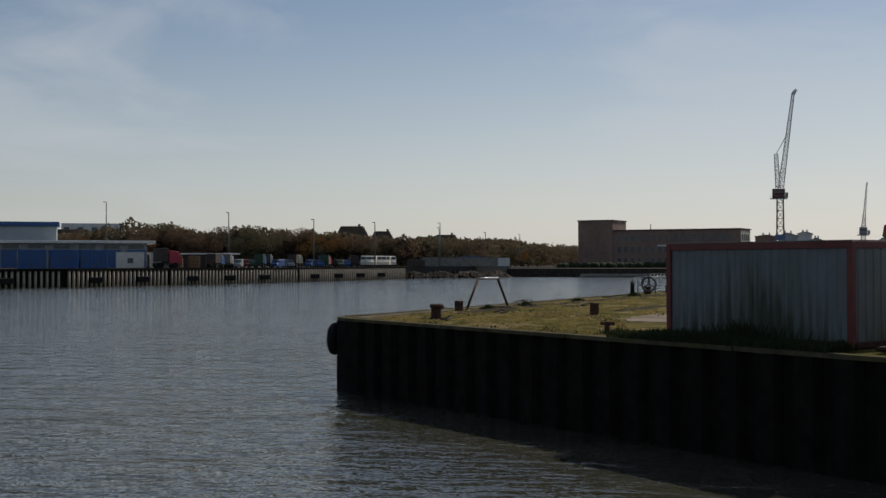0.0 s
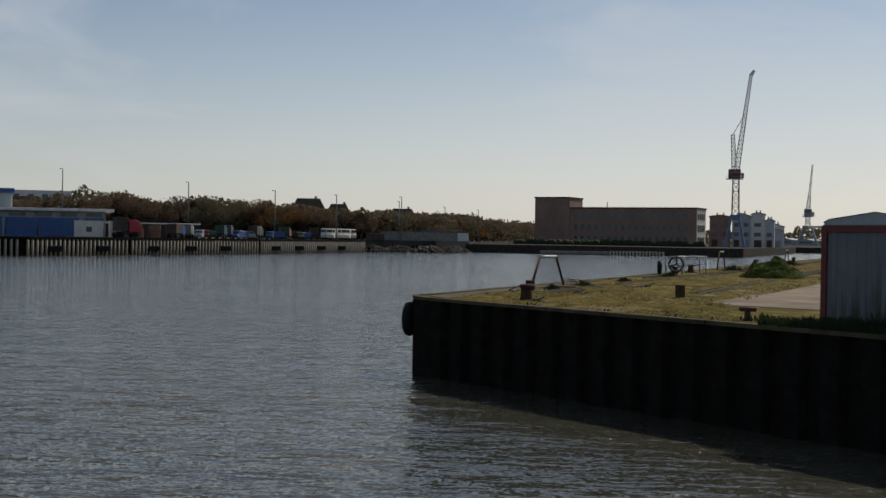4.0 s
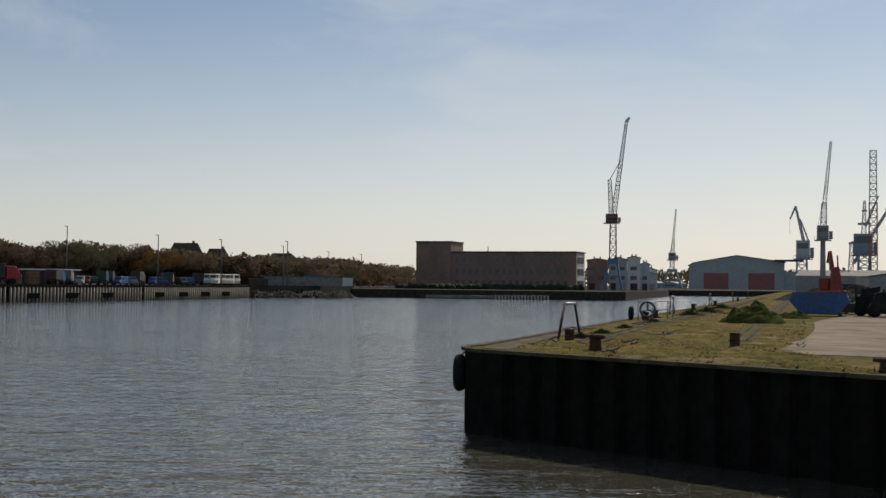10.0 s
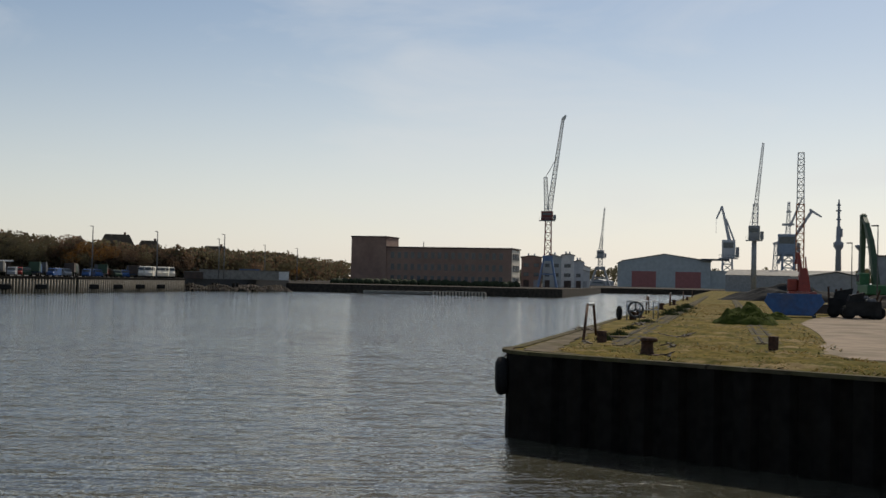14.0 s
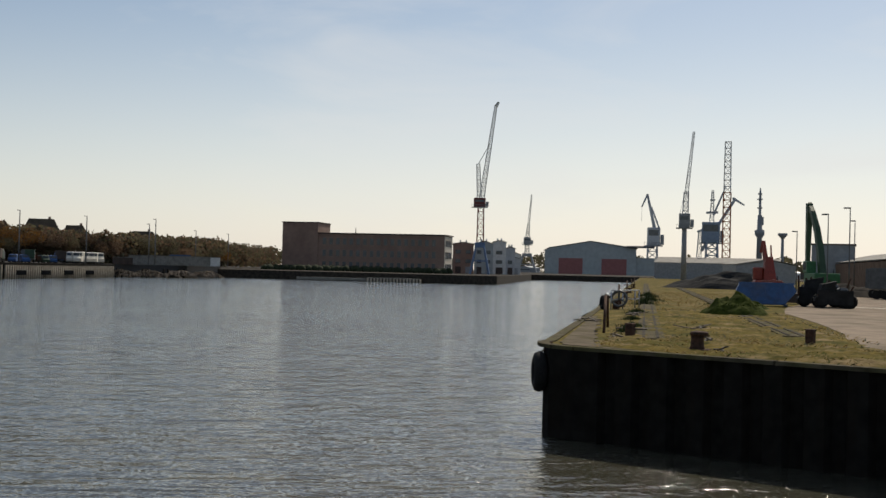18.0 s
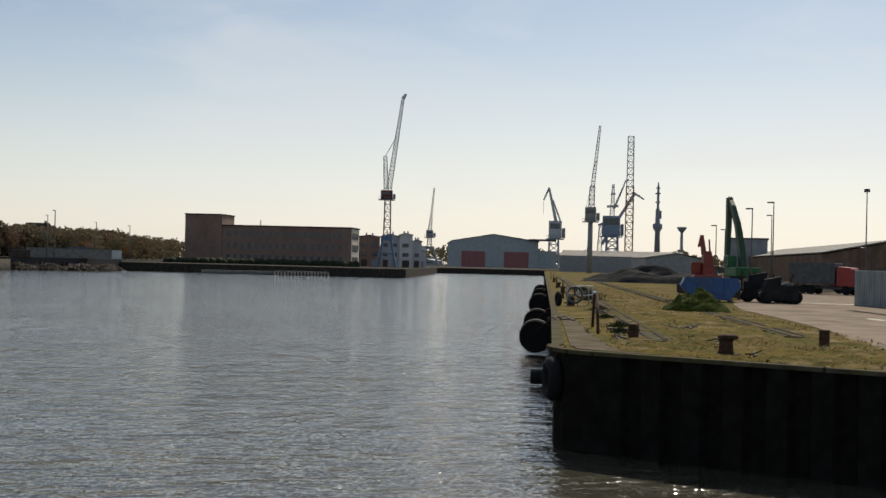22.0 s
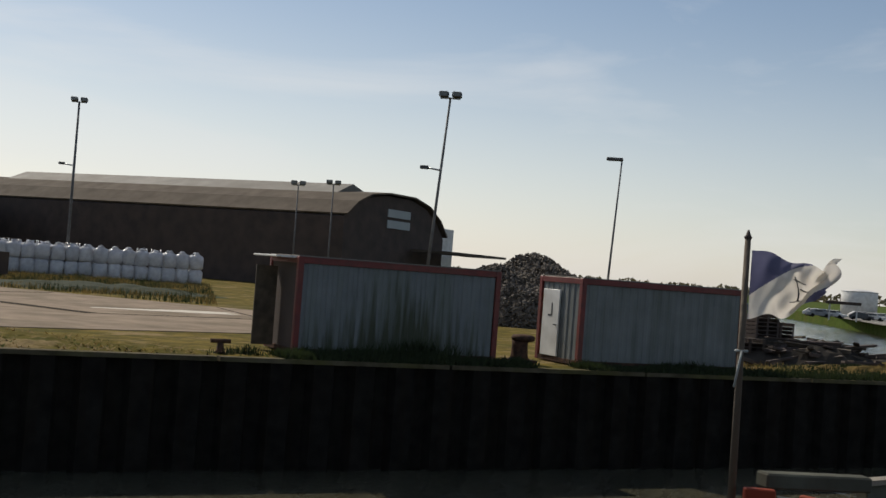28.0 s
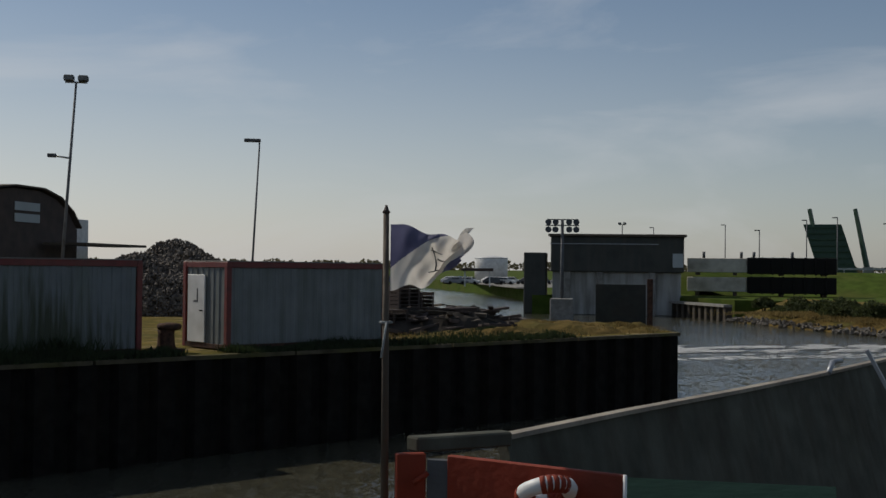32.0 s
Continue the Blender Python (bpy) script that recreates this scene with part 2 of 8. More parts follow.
def box(bm, a, b, bevel=0.0):
    """A box from corner a to corner b."""
    x0, y0, z0 = a
    x1, y1, z1 = b
    v = [bm.verts.new(p) for p in ((x0, y0, z0), (x1, y0, z0), (x1, y1, z0), (x0, y1, z0), (x0, y0, z1), (x1, y0, z1), (x1, y1, z1), (x0, y1, z1))]
    fs = [bm.faces.new([v[i] for i in q]) for q in ((3, 2, 1, 0), (4, 5, 6, 7), (0, 1, 5, 4), (1, 2, 6, 5), (2, 3, 7, 6), (3, 0, 4, 7))]
    if bevel:
        edges = list({e for f in fs for e in f.edges})
        bmesh.ops.bevel(bm, geom=edges, offset=bevel, segments=1, affect="EDGES")
    return bm


def beam(bm, p, q, w, h=None, taper=1.0):
    """A square bar from p to q."""
    p, q = Vector(p), Vector(q)
    h = h or w
    d = (q - p).normalized()
    side = d.cross(Vector((0, 0, 1)))
    side = side.normalized() if side.length > 1e-3 else Vector((1, 0, 0))
    up = side.cross(d).normalized()
    ring = []
    for c, k in ((p, 1.0), (q, taper)):
        ring.append([bm.verts.new(c + side * (sx * w / 2 * k) + up * (sy * h / 2 * k)) for sx, sy in ((-1, -1), (1, -1), (1, 1), (-1, 1))])
    a, b = ring
    bm.faces.new(a[::-1]), bm.faces.new(b)
    for i in range(4):
        bm.faces.new((a[i], a[(i + 1) % 4], b[(i + 1) % 4], b[i]))
    return bm


def tube(bm, p, q, r, r2=None, n=10, caps=True):
    """A round bar from p to q."""
    p, q = Vector(p), Vector(q)
    r2 = r if r2 is None else r2
    d = (q - p).normalized()
    side = d.cross(Vector((0, 0, 1)))
    side = side.normalized() if side.length > 1e-3 else Vector((1, 0, 0))
    up = side.cross(d).normalized()
    a, b = ([bm.verts.new(c + (side * math.cos(2 * math.pi * i / n) + up * math.sin(2 * math.pi * i / n)) * k) for i in range(n)] for c, k in ((p, r), (q, r2)))
    for i in range(n):
        f = bm.faces.new((a[i], a[(i + 1) % n], b[(i + 1) % n], b[i]))
        f.smooth = True
    if caps:
        bm.faces.new(a[::-1]), bm.faces.new(b)
    return bm


def lathe(bm, rings, at=(0, 0, 0), n=16):
    """A turned form about z: rings of (radius, height)."""
    at = Vector(at)
    rows = [[bm.verts.new(at + Vector((r * math.cos(2 * math.pi * i / n), r * math.sin(2 * math.pi * i / n), z))) for i in range(n)] for r, z in rings]
    for a, b in zip(rows, rows[1:]):
        for i in range(n):
            f = bm.faces.new((a[i], a[(i + 1) % n], b[(i + 1) % n], b[i]))
            f.smooth = True
    bm.faces.new(rows[0][::-1]), bm.faces.new(rows[-1])
    return bm


def torus(bm, at, axis, big, small, n=20, k=8):
    at, axis = Vector(at), Vector(axis).normalized()
    side = axis.cross(Vector((0, 0, 1)))
    side = side.normalized() if side.length > 1e-3 else Vector((1, 0, 0))
    up = side.cross(axis).normalized()
    rows = []
    for i in range(n):
        a = 2 * math.pi * i / n
        out = side * math.cos(a) + up * math.sin(a)
        rows.append([bm.verts.new(at + out * (big + small * math.cos(2 * math.pi * j / k)) + axis * small * math.sin(2 * math.pi * j / k)) for j in range(k)])
    for i in range(n):
        for j in range(k):
            f = bm.faces.new((rows[i][j], rows[(i + 1) % n][j], rows[(i + 1) % n][(j + 1) % k], rows[i][(j + 1) % k]))
            f.smooth = True
    return bm


def prism(bm, poly, z0, z1):
    """An upright prism over a plan outline (counter-clockwise)."""
    a, b = [bm.verts.new((x, y, z0)) for x, y in poly], [bm.verts.new((x, y, z1)) for x, y in poly]
    bm.faces.new(a[::-1]), bm.faces.new(b)
    for i in range(len(poly)):
        j = (i + 1) % len(poly)
        bm.faces.new((a[i], a[j], b[j], b[i]))
    return bm


def profile(bm, outline, length):
    """An outline in the local x-z plane, drawn out along +y."""
    a, b = [bm.verts.new((x, 0, z)) for x, z in outline], [bm.verts.new((x, length, z)) for x, z in outline]
    bm.faces.new(a), bm.faces.new(b[::-1])
    for i in range(len(outline)):
        j = (i + 1) % len(outline)
        bm.faces.new((a[j], a[i], b[i], b[j]))
    bmesh.ops.recalc_face_normals(bm, faces=bm.faces)
    return bm


def part(name, bm, mat, parent=None, label=""):
    me = bpy.data.meshes.new(name)
    bm.to_mesh(me)
    bm.free()
    me.materials.append(mat)
    ob = new(name, me)
    if parent is not None:
        ob.parent = parent
    if label:
        ob["label"] = label
    return ob


def shared(name, me, parent, m):
    """One more object on a shared mesh."""
    ob = new(name, me)
    ob.parent = parent
    ob.matrix_basis = m
    return ob


def thing(name, at, label, category, group="", kind="", yaw=0.0):
    ob = new(name)
    ob.matrix_basis = pose(*at, 0, 0, yaw)
    ob.empty_display_size = 0.3
    return tagged(ob, label, category, group, kind)


def solid(name, bm, mat, label, category="", group="", kind="", at=(0, 0, 0), yaw=0.0):
    ob = part(name, bm, mat)
    ob.matrix_basis = pose(*at, 0, 0, yaw)
    return tagged(ob, label, category, group, kind)


def lattice(bm, p, q, w0, w1, bays, bar, chords=4):
    """A square lattice mast or jib from p to q, w0 wide at its foot and w1 at its head."""
    p, q = Vector(p), Vector(q)
    d = (q - p).normalized()
    side = d.cross(Vector((0, 0, 1)))
    side = side.normalized() if side.length > 0.05 else Vector((1, 0, 0))
    up = side.cross(d).normalized()
    rings = []
    for i in range(bays + 1):
        k = i / bays
        w = (w0 + (w1 - w0) * k) / 2
        c = p.lerp(q, k)
        rings.append([c + side * (sx * w) + up * (sy * w) for sx, sy in ((-1, -1), (1, -1), (1, 1), (-1, 1))])
    for j in range(4):
        beam(bm, rings[0][j], rings[-1][j], bar)
    for i in range(bays):
        for j in range(4):
            a, b = rings[i], rings[i + 1]
            beam(bm, a[j], b[(j + 1) % 4], bar * 0.6)
            beam(bm, b[j], b[(j + 1) % 4], bar * 0.6)
    return bm


rng = random.Random(7)



def algae_material():
    """Grey sheet metal with dark green algae creeping up from the foot in ragged upright streaks."""
    m = material("cabin_algae_sheet", (0.165, 0.18, 0.185), (0.125, 0.137, 0.14), 0.6, scale=1.5, stain=(0.12, 0.14, 0.11), streak=True, stain_scale=0.9, stain_amount=0.5, bump=0.08)
    t = m.node_tree
    p = t.nodes["Principled BSDF"]
    old = p.inputs["Base Color"].links[0].from_socket
    geo = t.nodes.new("ShaderNodeNewGeometry")
    sep = t.nodes.new("ShaderNodeSeparateXYZ")
    t.links.new(geo.outputs["Position"], sep.inputs["Vector"])

    def calc(op, a, b):
        n = t.nodes.new("ShaderNodeMath")
        n.operation = op
        for i, v in enumerate((a, b)):
            if isinstance(v, (int, float)):
                n.inputs[i].default_value = v
            else:
                t.links.new(v, n.inputs[i])
        return n.outputs[0]

    mp = t.nodes.new("ShaderNodeMapping")
    mp.inputs["Scale"].default_value = (7.0, 7.0, 0.5)
    t.links.new(geo.outputs["Position"], mp.inputs["Vector"])
    no = t.nodes.new("ShaderNodeTexNoise")
    no.inputs["Scale"].default_value, no.inputs["Detail"].default_value = 1.0, 6
    t.links.new(mp.outputs["Vector"], no.inputs["Vector"])
    off = calc("ABSOLUTE", calc("SUBTRACT", sep.outputs["X"], 18.9), 0)
    reach = calc("SUBTRACT", 2.0, calc("MULTIPLY", off, 0.62))
    reach = calc("MAXIMUM", reach, 0.05)
    high = calc("SUBTRACT", sep.outputs["Z"], 2.85)
    lift = calc("MULTIPLY", calc("SUBTRACT", no.outputs["Fac"], 0.5), 4.2)
    over = calc("ADD", calc("SUBTRACT", reach, high), lift)
    ra = t.nodes.new("ShaderNodeMapRange")
    ra.inputs["From Min"].default_value, ra.inputs["From Max"].default_value = -0.2, 1.1
    ra.inputs["To Max"].default_value = 0.93
    t.links.new(over, ra.inputs["Value"])
    mx = t.nodes.new("ShaderNodeMix")
    mx.data_type = "RGBA"
    mx.inputs["B"].default_value = (0.030, 0.038, 0.014, 1)
    t.links.new(ra.outputs["Result"], mx.inputs["Factor"])
    t.links.new(old, mx.inputs["A"])
    t.links.new(mx.outputs["Result"], p.inputs["Base Color"])
    return m


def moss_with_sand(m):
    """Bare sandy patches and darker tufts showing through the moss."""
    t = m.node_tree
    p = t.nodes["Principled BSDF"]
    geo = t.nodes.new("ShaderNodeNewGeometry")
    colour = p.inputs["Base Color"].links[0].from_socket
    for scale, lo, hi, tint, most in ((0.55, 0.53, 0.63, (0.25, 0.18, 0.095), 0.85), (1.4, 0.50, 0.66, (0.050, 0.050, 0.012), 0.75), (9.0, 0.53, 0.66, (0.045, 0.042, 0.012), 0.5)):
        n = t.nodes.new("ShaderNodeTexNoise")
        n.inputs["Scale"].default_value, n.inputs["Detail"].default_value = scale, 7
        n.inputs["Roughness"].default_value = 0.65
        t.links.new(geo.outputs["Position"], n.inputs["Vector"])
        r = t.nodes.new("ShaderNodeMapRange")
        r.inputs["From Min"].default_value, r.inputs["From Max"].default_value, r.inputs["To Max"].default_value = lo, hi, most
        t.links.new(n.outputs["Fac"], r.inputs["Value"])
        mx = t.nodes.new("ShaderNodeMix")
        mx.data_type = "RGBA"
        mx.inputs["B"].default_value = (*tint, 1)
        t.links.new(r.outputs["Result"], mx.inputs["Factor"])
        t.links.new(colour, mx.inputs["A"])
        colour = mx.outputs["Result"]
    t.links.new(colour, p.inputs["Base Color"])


M = {}
M["water"] = water_material()
M["concrete"] = material("weathered_concrete", (0.27, 0.255, 0.23), (0.18, 0.17, 0.15), 0.9, scale=3, stain=(0.12, 0.11, 0.09), stain_amount=0.7, bump=0.3)
M["kerb"] = material("mossy_kerb", (0.125, 0.105, 0.072), (0.055, 0.047, 0.028), 1.0, spec=0.05, scale=2.0, stain=(0.09, 0.085, 0.03), stain_scale=0.9, stain_amount=0.8, bump=0.4)
M["apron"] = material("apron_concrete", (0.17, 0.135, 0.10), (0.10, 0.082, 0.055), 1.0, scale=1.5, stain=(0.06, 0.055, 0.02), stain_scale=0.8, stain_amount=0.8, bump=0.35, spec=0.05)
M["slab"] = material("yard_concrete", (0.29, 0.225, 0.165), (0.205, 0.16, 0.118), 0.95, scale=1.2, stain=(0.11, 0.09, 0.06), stain_scale=0.35, stain_amount=0.7, bump=0.25, spec=0.1)
M["wall_dark"] = material("tarred_quay_wall", (0.020, 0.018, 0.0155), (0.010, 0.009, 0.008), 1.0, scale=2.5, stain=(0.018, 0.013, 0.009), streak=True, stain_scale=1.2, bump=0.4, spec=0.04)
M["moss"] = material("mossy_ground", (0.185, 0.134, 0.034), (0.082, 0.063, 0.016), 1.0, scale=1.6, stain=(0.055, 0.060, 0.011), stain_scale=0.38, stain_amount=0.75, bump=0.7, bump_scale=14, spec=0.05)
M["grass"] = material("rough_grass", (0.062, 0.076, 0.014), (0.03, 0.04, 0.008), 1.0, spec=0.05, scale=4, bump=0.6, bump_scale=25)
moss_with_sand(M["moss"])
M["grass_dry"] = material("dry_grass", (0.27, 0.19, 0.062), (0.15, 0.105, 0.036), 0.95, scale=5, bump=0.5)
M["weed"] = material("dark_weeds", (0.035, 0.05, 0.015), (0.018, 0.026, 0.009), 0.9, scale=9, bump=0.3)
M["dirt"] = material("dark_dirt", (0.065, 0.054, 0.043), (0.03, 0.026, 0.022), 1.0, spec=0.1, scale=1.0, bump=0.6, bump_scale=6)
M["iron"] = material("rusty_iron", (0.10, 0.052, 0.034), (0.04, 0.025, 0.019), 0.85, scale=9, bump=0.4, spec=0.15)
M["rubber"] = material("black_rubber", (0.018, 0.017, 0.016), (0.009, 0.009, 0.009), 0.85, spec=0.2, scale=12, bump=0.3)
M["cabin_wall"] = material("cabin_sheet_metal", (0.185, 0.195, 0.19), (0.135, 0.145, 0.14), 0.6, scale=1.5, stain=(0.075, 0.085, 0.065), streak=True, stain_scale=0.9, stain_amount=0.55, bump=0.08)
M["creamwall"] = material("cream_cabin_paint", (0.80, 0.74, 0.62), (0.68, 0.62, 0.52), 0.6, scale=1, bump=0.05)
M["cabin_green"] = algae_material()
M["cabin_red"] = material("cabin_red_paint", (0.17, 0.022, 0.018), (0.11, 0.018, 0.015), 0.5, scale=5, stain=(0.15, 0.05, 0.03), stain_amount=0.5, bump=0.1)
M["white"] = material("white_paint", (0.72, 0.71, 0.68), (0.58, 0.57, 0.54), 0.5, scale=2, stain=(0.35, 0.33, 0.28), stain_amount=0.3, bump=0.05)
M["grey"] = material("grey_paint", (0.30, 0.31, 0.32), (0.22, 0.23, 0.24), 0.6, scale=1.0, bump=0.1)
M["steel"] = material("galvanised_steel", (0.36, 0.37, 0.38), (0.26, 0.27, 0.28), 0.45, 0.6, scale=3, bump=0.08)
M["darksteel"] = material("dark_steel", (0.09, 0.095, 0.10), (0.05, 0.052, 0.055), 0.6, scale=2, bump=0.1)
M["blue"] = material("blue_paint", (0.03, 0.11, 0.30), (0.02, 0.075, 0.21), 0.5, scale=3, stain=(0.10, 0.07, 0.05), stain_amount=0.4, bump=0.1)
# the next two crane paints are lightened: distance haze put into the colour
M["cranegrey"] = material("pale_crane_grey", (0.50, 0.51, 0.52), (0.40, 0.41, 0.42), 0.6, scale=0.6, bump=0.05)
M["hazeblue"] = material("hazed_crane_blue", (0.29, 0.35, 0.42), (0.22, 0.27, 0.34), 0.6, scale=0.6, bump=0.05)
M["craneblue"] = material("crane_blue_paint", (0.13, 0.21, 0.36), (0.10, 0.165, 0.29), 0.6, scale=0.6, bump=0.05)
M["red"] = material("red_paint", (0.36, 0.04, 0.03), (0.25, 0.032, 0.025), 0.5, scale=3, bump=0.1)
M["orange"] = material("orange_red_paint", (0.46, 0.06, 0.02), (0.33, 0.045, 0.018), 0.5, scale=6, stain=(0.16, 0.07, 0.04), stain_amount=0.5, bump=0.1)
M["orangecrane"] = material("orange_crane_paint", (0.42, 0.17, 0.08), (0.30, 0.12, 0.06), 0.6, scale=1, bump=0.05)
M["green"] = material("green_paint", (0.03, 0.15, 0.05), (0.02, 0.10, 0.035), 0.5, scale=3, bump=0.1)
M["darkgreen"] = material("dark_green_paint", (0.022, 0.06, 0.03), (0.014, 0.04, 0.02), 0.55, scale=1, bump=0.1)
M["brick"] = material("red_brick", (0.33, 0.21, 0.16), (0.25, 0.165, 0.125), 0.85, scale=0.5, stain=(0.16, 0.09, 0.07), stain_scale=0.12, stain_amount=0.5, bump=0.2, bump_scale=6)
# brick whitened so that its colour carries the low sun on the end wall
M["sunbrick"] = material("sunlit_brick", (0.76, 0.68, 0.56), (0.64, 0.57, 0.46), 0.85, scale=0.6, bump=0.15, bump_scale=6)
M["hutwall"] = material("hut_render", (0.24, 0.16, 0.12), (0.15, 0.10, 0.075), 0.95, scale=0.9, stain=(0.09, 0.075, 0.06), streak=True, stain_scale=0.6, stain_amount=0.6, bump=0.2, spec=0.1)
M["window"] = material("window_glass", (0.10, 0.115, 0.13), (0.05, 0.06, 0.07), 0.12, scale=0.7, bump=0.02)
M["winframe"] = material("dull_window_frame", (0.26, 0.21, 0.17), None, 0.6, scale=2, bump=0.03)
M["roofgrey"] = material("grey_sheet_roof", (0.24, 0.225, 0.20), (0.17, 0.16, 0.14), 0.75, spec=0.2, scale=0.5, stain=(0.13, 0.11, 0.085), stain_scale=0.2, stain_amount=0.5, bump=0.1)
M["roofdark"] = material("dark_fibre_roof", (0.14, 0.115, 0.09), (0.09, 0.072, 0.056), 0.9, spec=0.1, scale=0.6, stain=(0.10, 0.085, 0.065), stain_scale=0.2, bump=0.15)
M["sheddark"] = material("dark_shed_cladding", (0.08, 0.055, 0.044), (0.048, 0.035, 0.029), 0.85, scale=0.8, bump=0.15)
M["hallblue"] = material("pale_blue_cladding", (0.40, 0.43, 0.43), (0.33, 0.355, 0.355), 0.6, scale=0.3, bump=0.05)
M["hallred"] = material("red_hall_door", (0.34, 0.12, 0.11), (0.28, 0.10, 0.09), 0.6, scale=0.4, bump=0.05)
M["bag"] = material("white_woven_bag", (0.66, 0.66, 0.68), (0.50, 0.50, 0.53), 0.28, scale=3, bump=0.5, bump_scale=7, rand=0.08)
M["wood"] = material("weathered_timber", (0.115, 0.088, 0.062), (0.055, 0.042, 0.03), 0.85, scale=4, bump=0.3)
M["timber_new"] = material("sawn_timber", (0.27, 0.15, 0.075), (0.17, 0.095, 0.05), 0.8, scale=2, bump=0.2)
M["scrap"] = material("grey_scrap", (0.22, 0.18, 0.14), (0.10, 0.08, 0.062), 0.8, scale=2.5, bump=0.6, bump_scale=5, rand=0.3)
M["pile"] = material("pale_piles", (0.38, 0.33, 0.26), (0.26, 0.22, 0.165), 0.9, scale=1.2, bump=0.2)
M["foam"] = material("white_foam", (0.62, 0.62, 0.60), (0.42, 0.43, 0.42), 0.8, scale=3, bump=0.4, bump_scale=9)
M["bark"] = material("bark", (0.09, 0.07, 0.055), (0.05, 0.04, 0.03), 0.95, scale=6, bump=0.4)
M["leafbrown"] = material("autumn_foliage", (0.20, 0.128, 0.08), (0.115, 0.075, 0.048), 0.9, scale=0.5, rand=0.25)
M["leafolive"] = material("olive_foliage", (0.145, 0.125, 0.07), (0.09, 0.078, 0.046), 0.9, scale=0.5, rand=0.25)
M["leafgold"] = material("golden_foliage", (0.22, 0.10, 0.02), (0.12, 0.06, 0.015), 0.9, scale=0.5, rand=0.2)
for kind in ("leafbrown", "leafolive", "leafgold"):
    let_through(M[kind], 0.45)
let_through(M["bag"], 0.25)
let_through(M["grass_dry"], 0.35)
let_through(M["weed"], 0.3)
M["dike"] = material("mown_dike_grass", (0.070, 0.105, 0.018), (0.045, 0.066, 0.012), 1.0, scale=0.8, stain=(0.10, 0.09, 0.03), stain_scale=0.2, stain_amount=0.5, bump=0.5, bump_scale=9, spec=0.05)
M["palecap"] = material("pale_pontoon_paint", (0.62, 0.58, 0.50), (0.50, 0.46, 0.39), 0.8, scale=1.5, stain=(0.22, 0.18, 0.13), stain_scale=0.6, stain_amount=0.5, bump=0.1)
M["stone"] = material("bank_stone", (0.17, 0.15, 0.125), (0.09, 0.08, 0.066), 0.9, scale=3, bump=0.4, rand=0.25)
M["sandstone"] = material("brown_shore_stone", (0.24, 0.19, 0.14), (0.13, 0.10, 0.075), 0.95, scale=2, bump=0.4, rand=0.3)
M["bankgrass"] = material("rough_dry_bank", (0.18, 0.120, 0.040), (0.075, 0.056, 0.020), 1.0, spec=0.05, scale=1.2, stain=(0.07, 0.075, 0.022), stain_scale=0.35, stain_amount=0.8, bump=0.8, bump_scale=7)
M["sheetgrey"] = material("grey_green_steel_sheet", (0.024, 0.029, 0.024), (0.014, 0.017, 0.015), 0.8, scale=3, stain=(0.05, 0.04, 0.03), bump=0.2)
M["asphalt"] = material("asphalt", (0.055, 0.053, 0.05), (0.04, 0.038, 0.036), 0.9, scale=3, bump=0.3)
M["tilered"] = material("red_roof_tiles", (0.24, 0.07, 0.05), (0.17, 0.05, 0.04), 0.8, scale=2, bump=0.3)
M["diggerred"] = material("digger_red_paint", (0.30, 0.04, 0.018), (0.20, 0.028, 0.014), 0.55, scale=4, stain=(0.12, 0.05, 0.03), stain_amount=0.5, bump=0.1)
M["palepatch"] = material("pale_floor_patch", (0.55, 0.50, 0.42), (0.42, 0.37, 0.30), 0.8, scale=3, bump=0.1)
M["jointdirt"] = material("dark_joint_dirt", (0.045, 0.036, 0.026), (0.03, 0.024, 0.018), 1.0, scale=5, bump=0.3, spec=0.05)
M["redcab"] = material("bright_red_cab_paint", (0.42, 0.02, 0.045), (0.34, 0.016, 0.036), 0.3, scale=2, bump=0.02)
M["lampglass"] = material("floodlight_glass", (0.16, 0.16, 0.16), None, 0.15, scale=2, bump=0.0)

# ---- the large structure ----
GH = 2.73                                   # height of the quay over the water
EDGE = (-0.4886, 0.8725)                    # way of the long basin edge of the pier


def edge_at(s, inset=0.0):
    """A point s metres along the basin edge from the corner, inset to the land side."""
    return (EDGE[0] * s + EDGE[1] * inset, EDGE[1] * s - EDGE[0] * inset)


bm = bm_new()
n = 60
vs = [[bm.verts.new((-2600 + 5200 * i / n, -2600 + 5200 * j / n, 0)) for j in range(n + 1)] for i in range(n + 1)]
for i in range(n):
    for j in range(n):
        bm.faces.new((vs[i][j], vs[i + 1][j], vs[i + 1][j + 1], vs[i][j + 1]))
solid("water", bm, M["water"], "grey rippled harbour water with a murky green tint", "water", kind="structure")

# the pier: rounded corner, long basin edge, straight front
corner = [(-1.3, 2.0), (-1.05, 1.2), (-0.55, 0.55), (0.1, 0.14), (0.9, 0.0)]
far = edge_at(640)
pier = corner + [(44.5, 0.0), (46.2, 1.6), (48.2, 12.0), (50.0, 30.0), (62, 80), (95, 190), (240, 620), far]
bm = bm_new()
prism(bm, pier, -3.0, GH - 0.02)
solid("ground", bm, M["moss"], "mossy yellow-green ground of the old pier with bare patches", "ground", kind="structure")

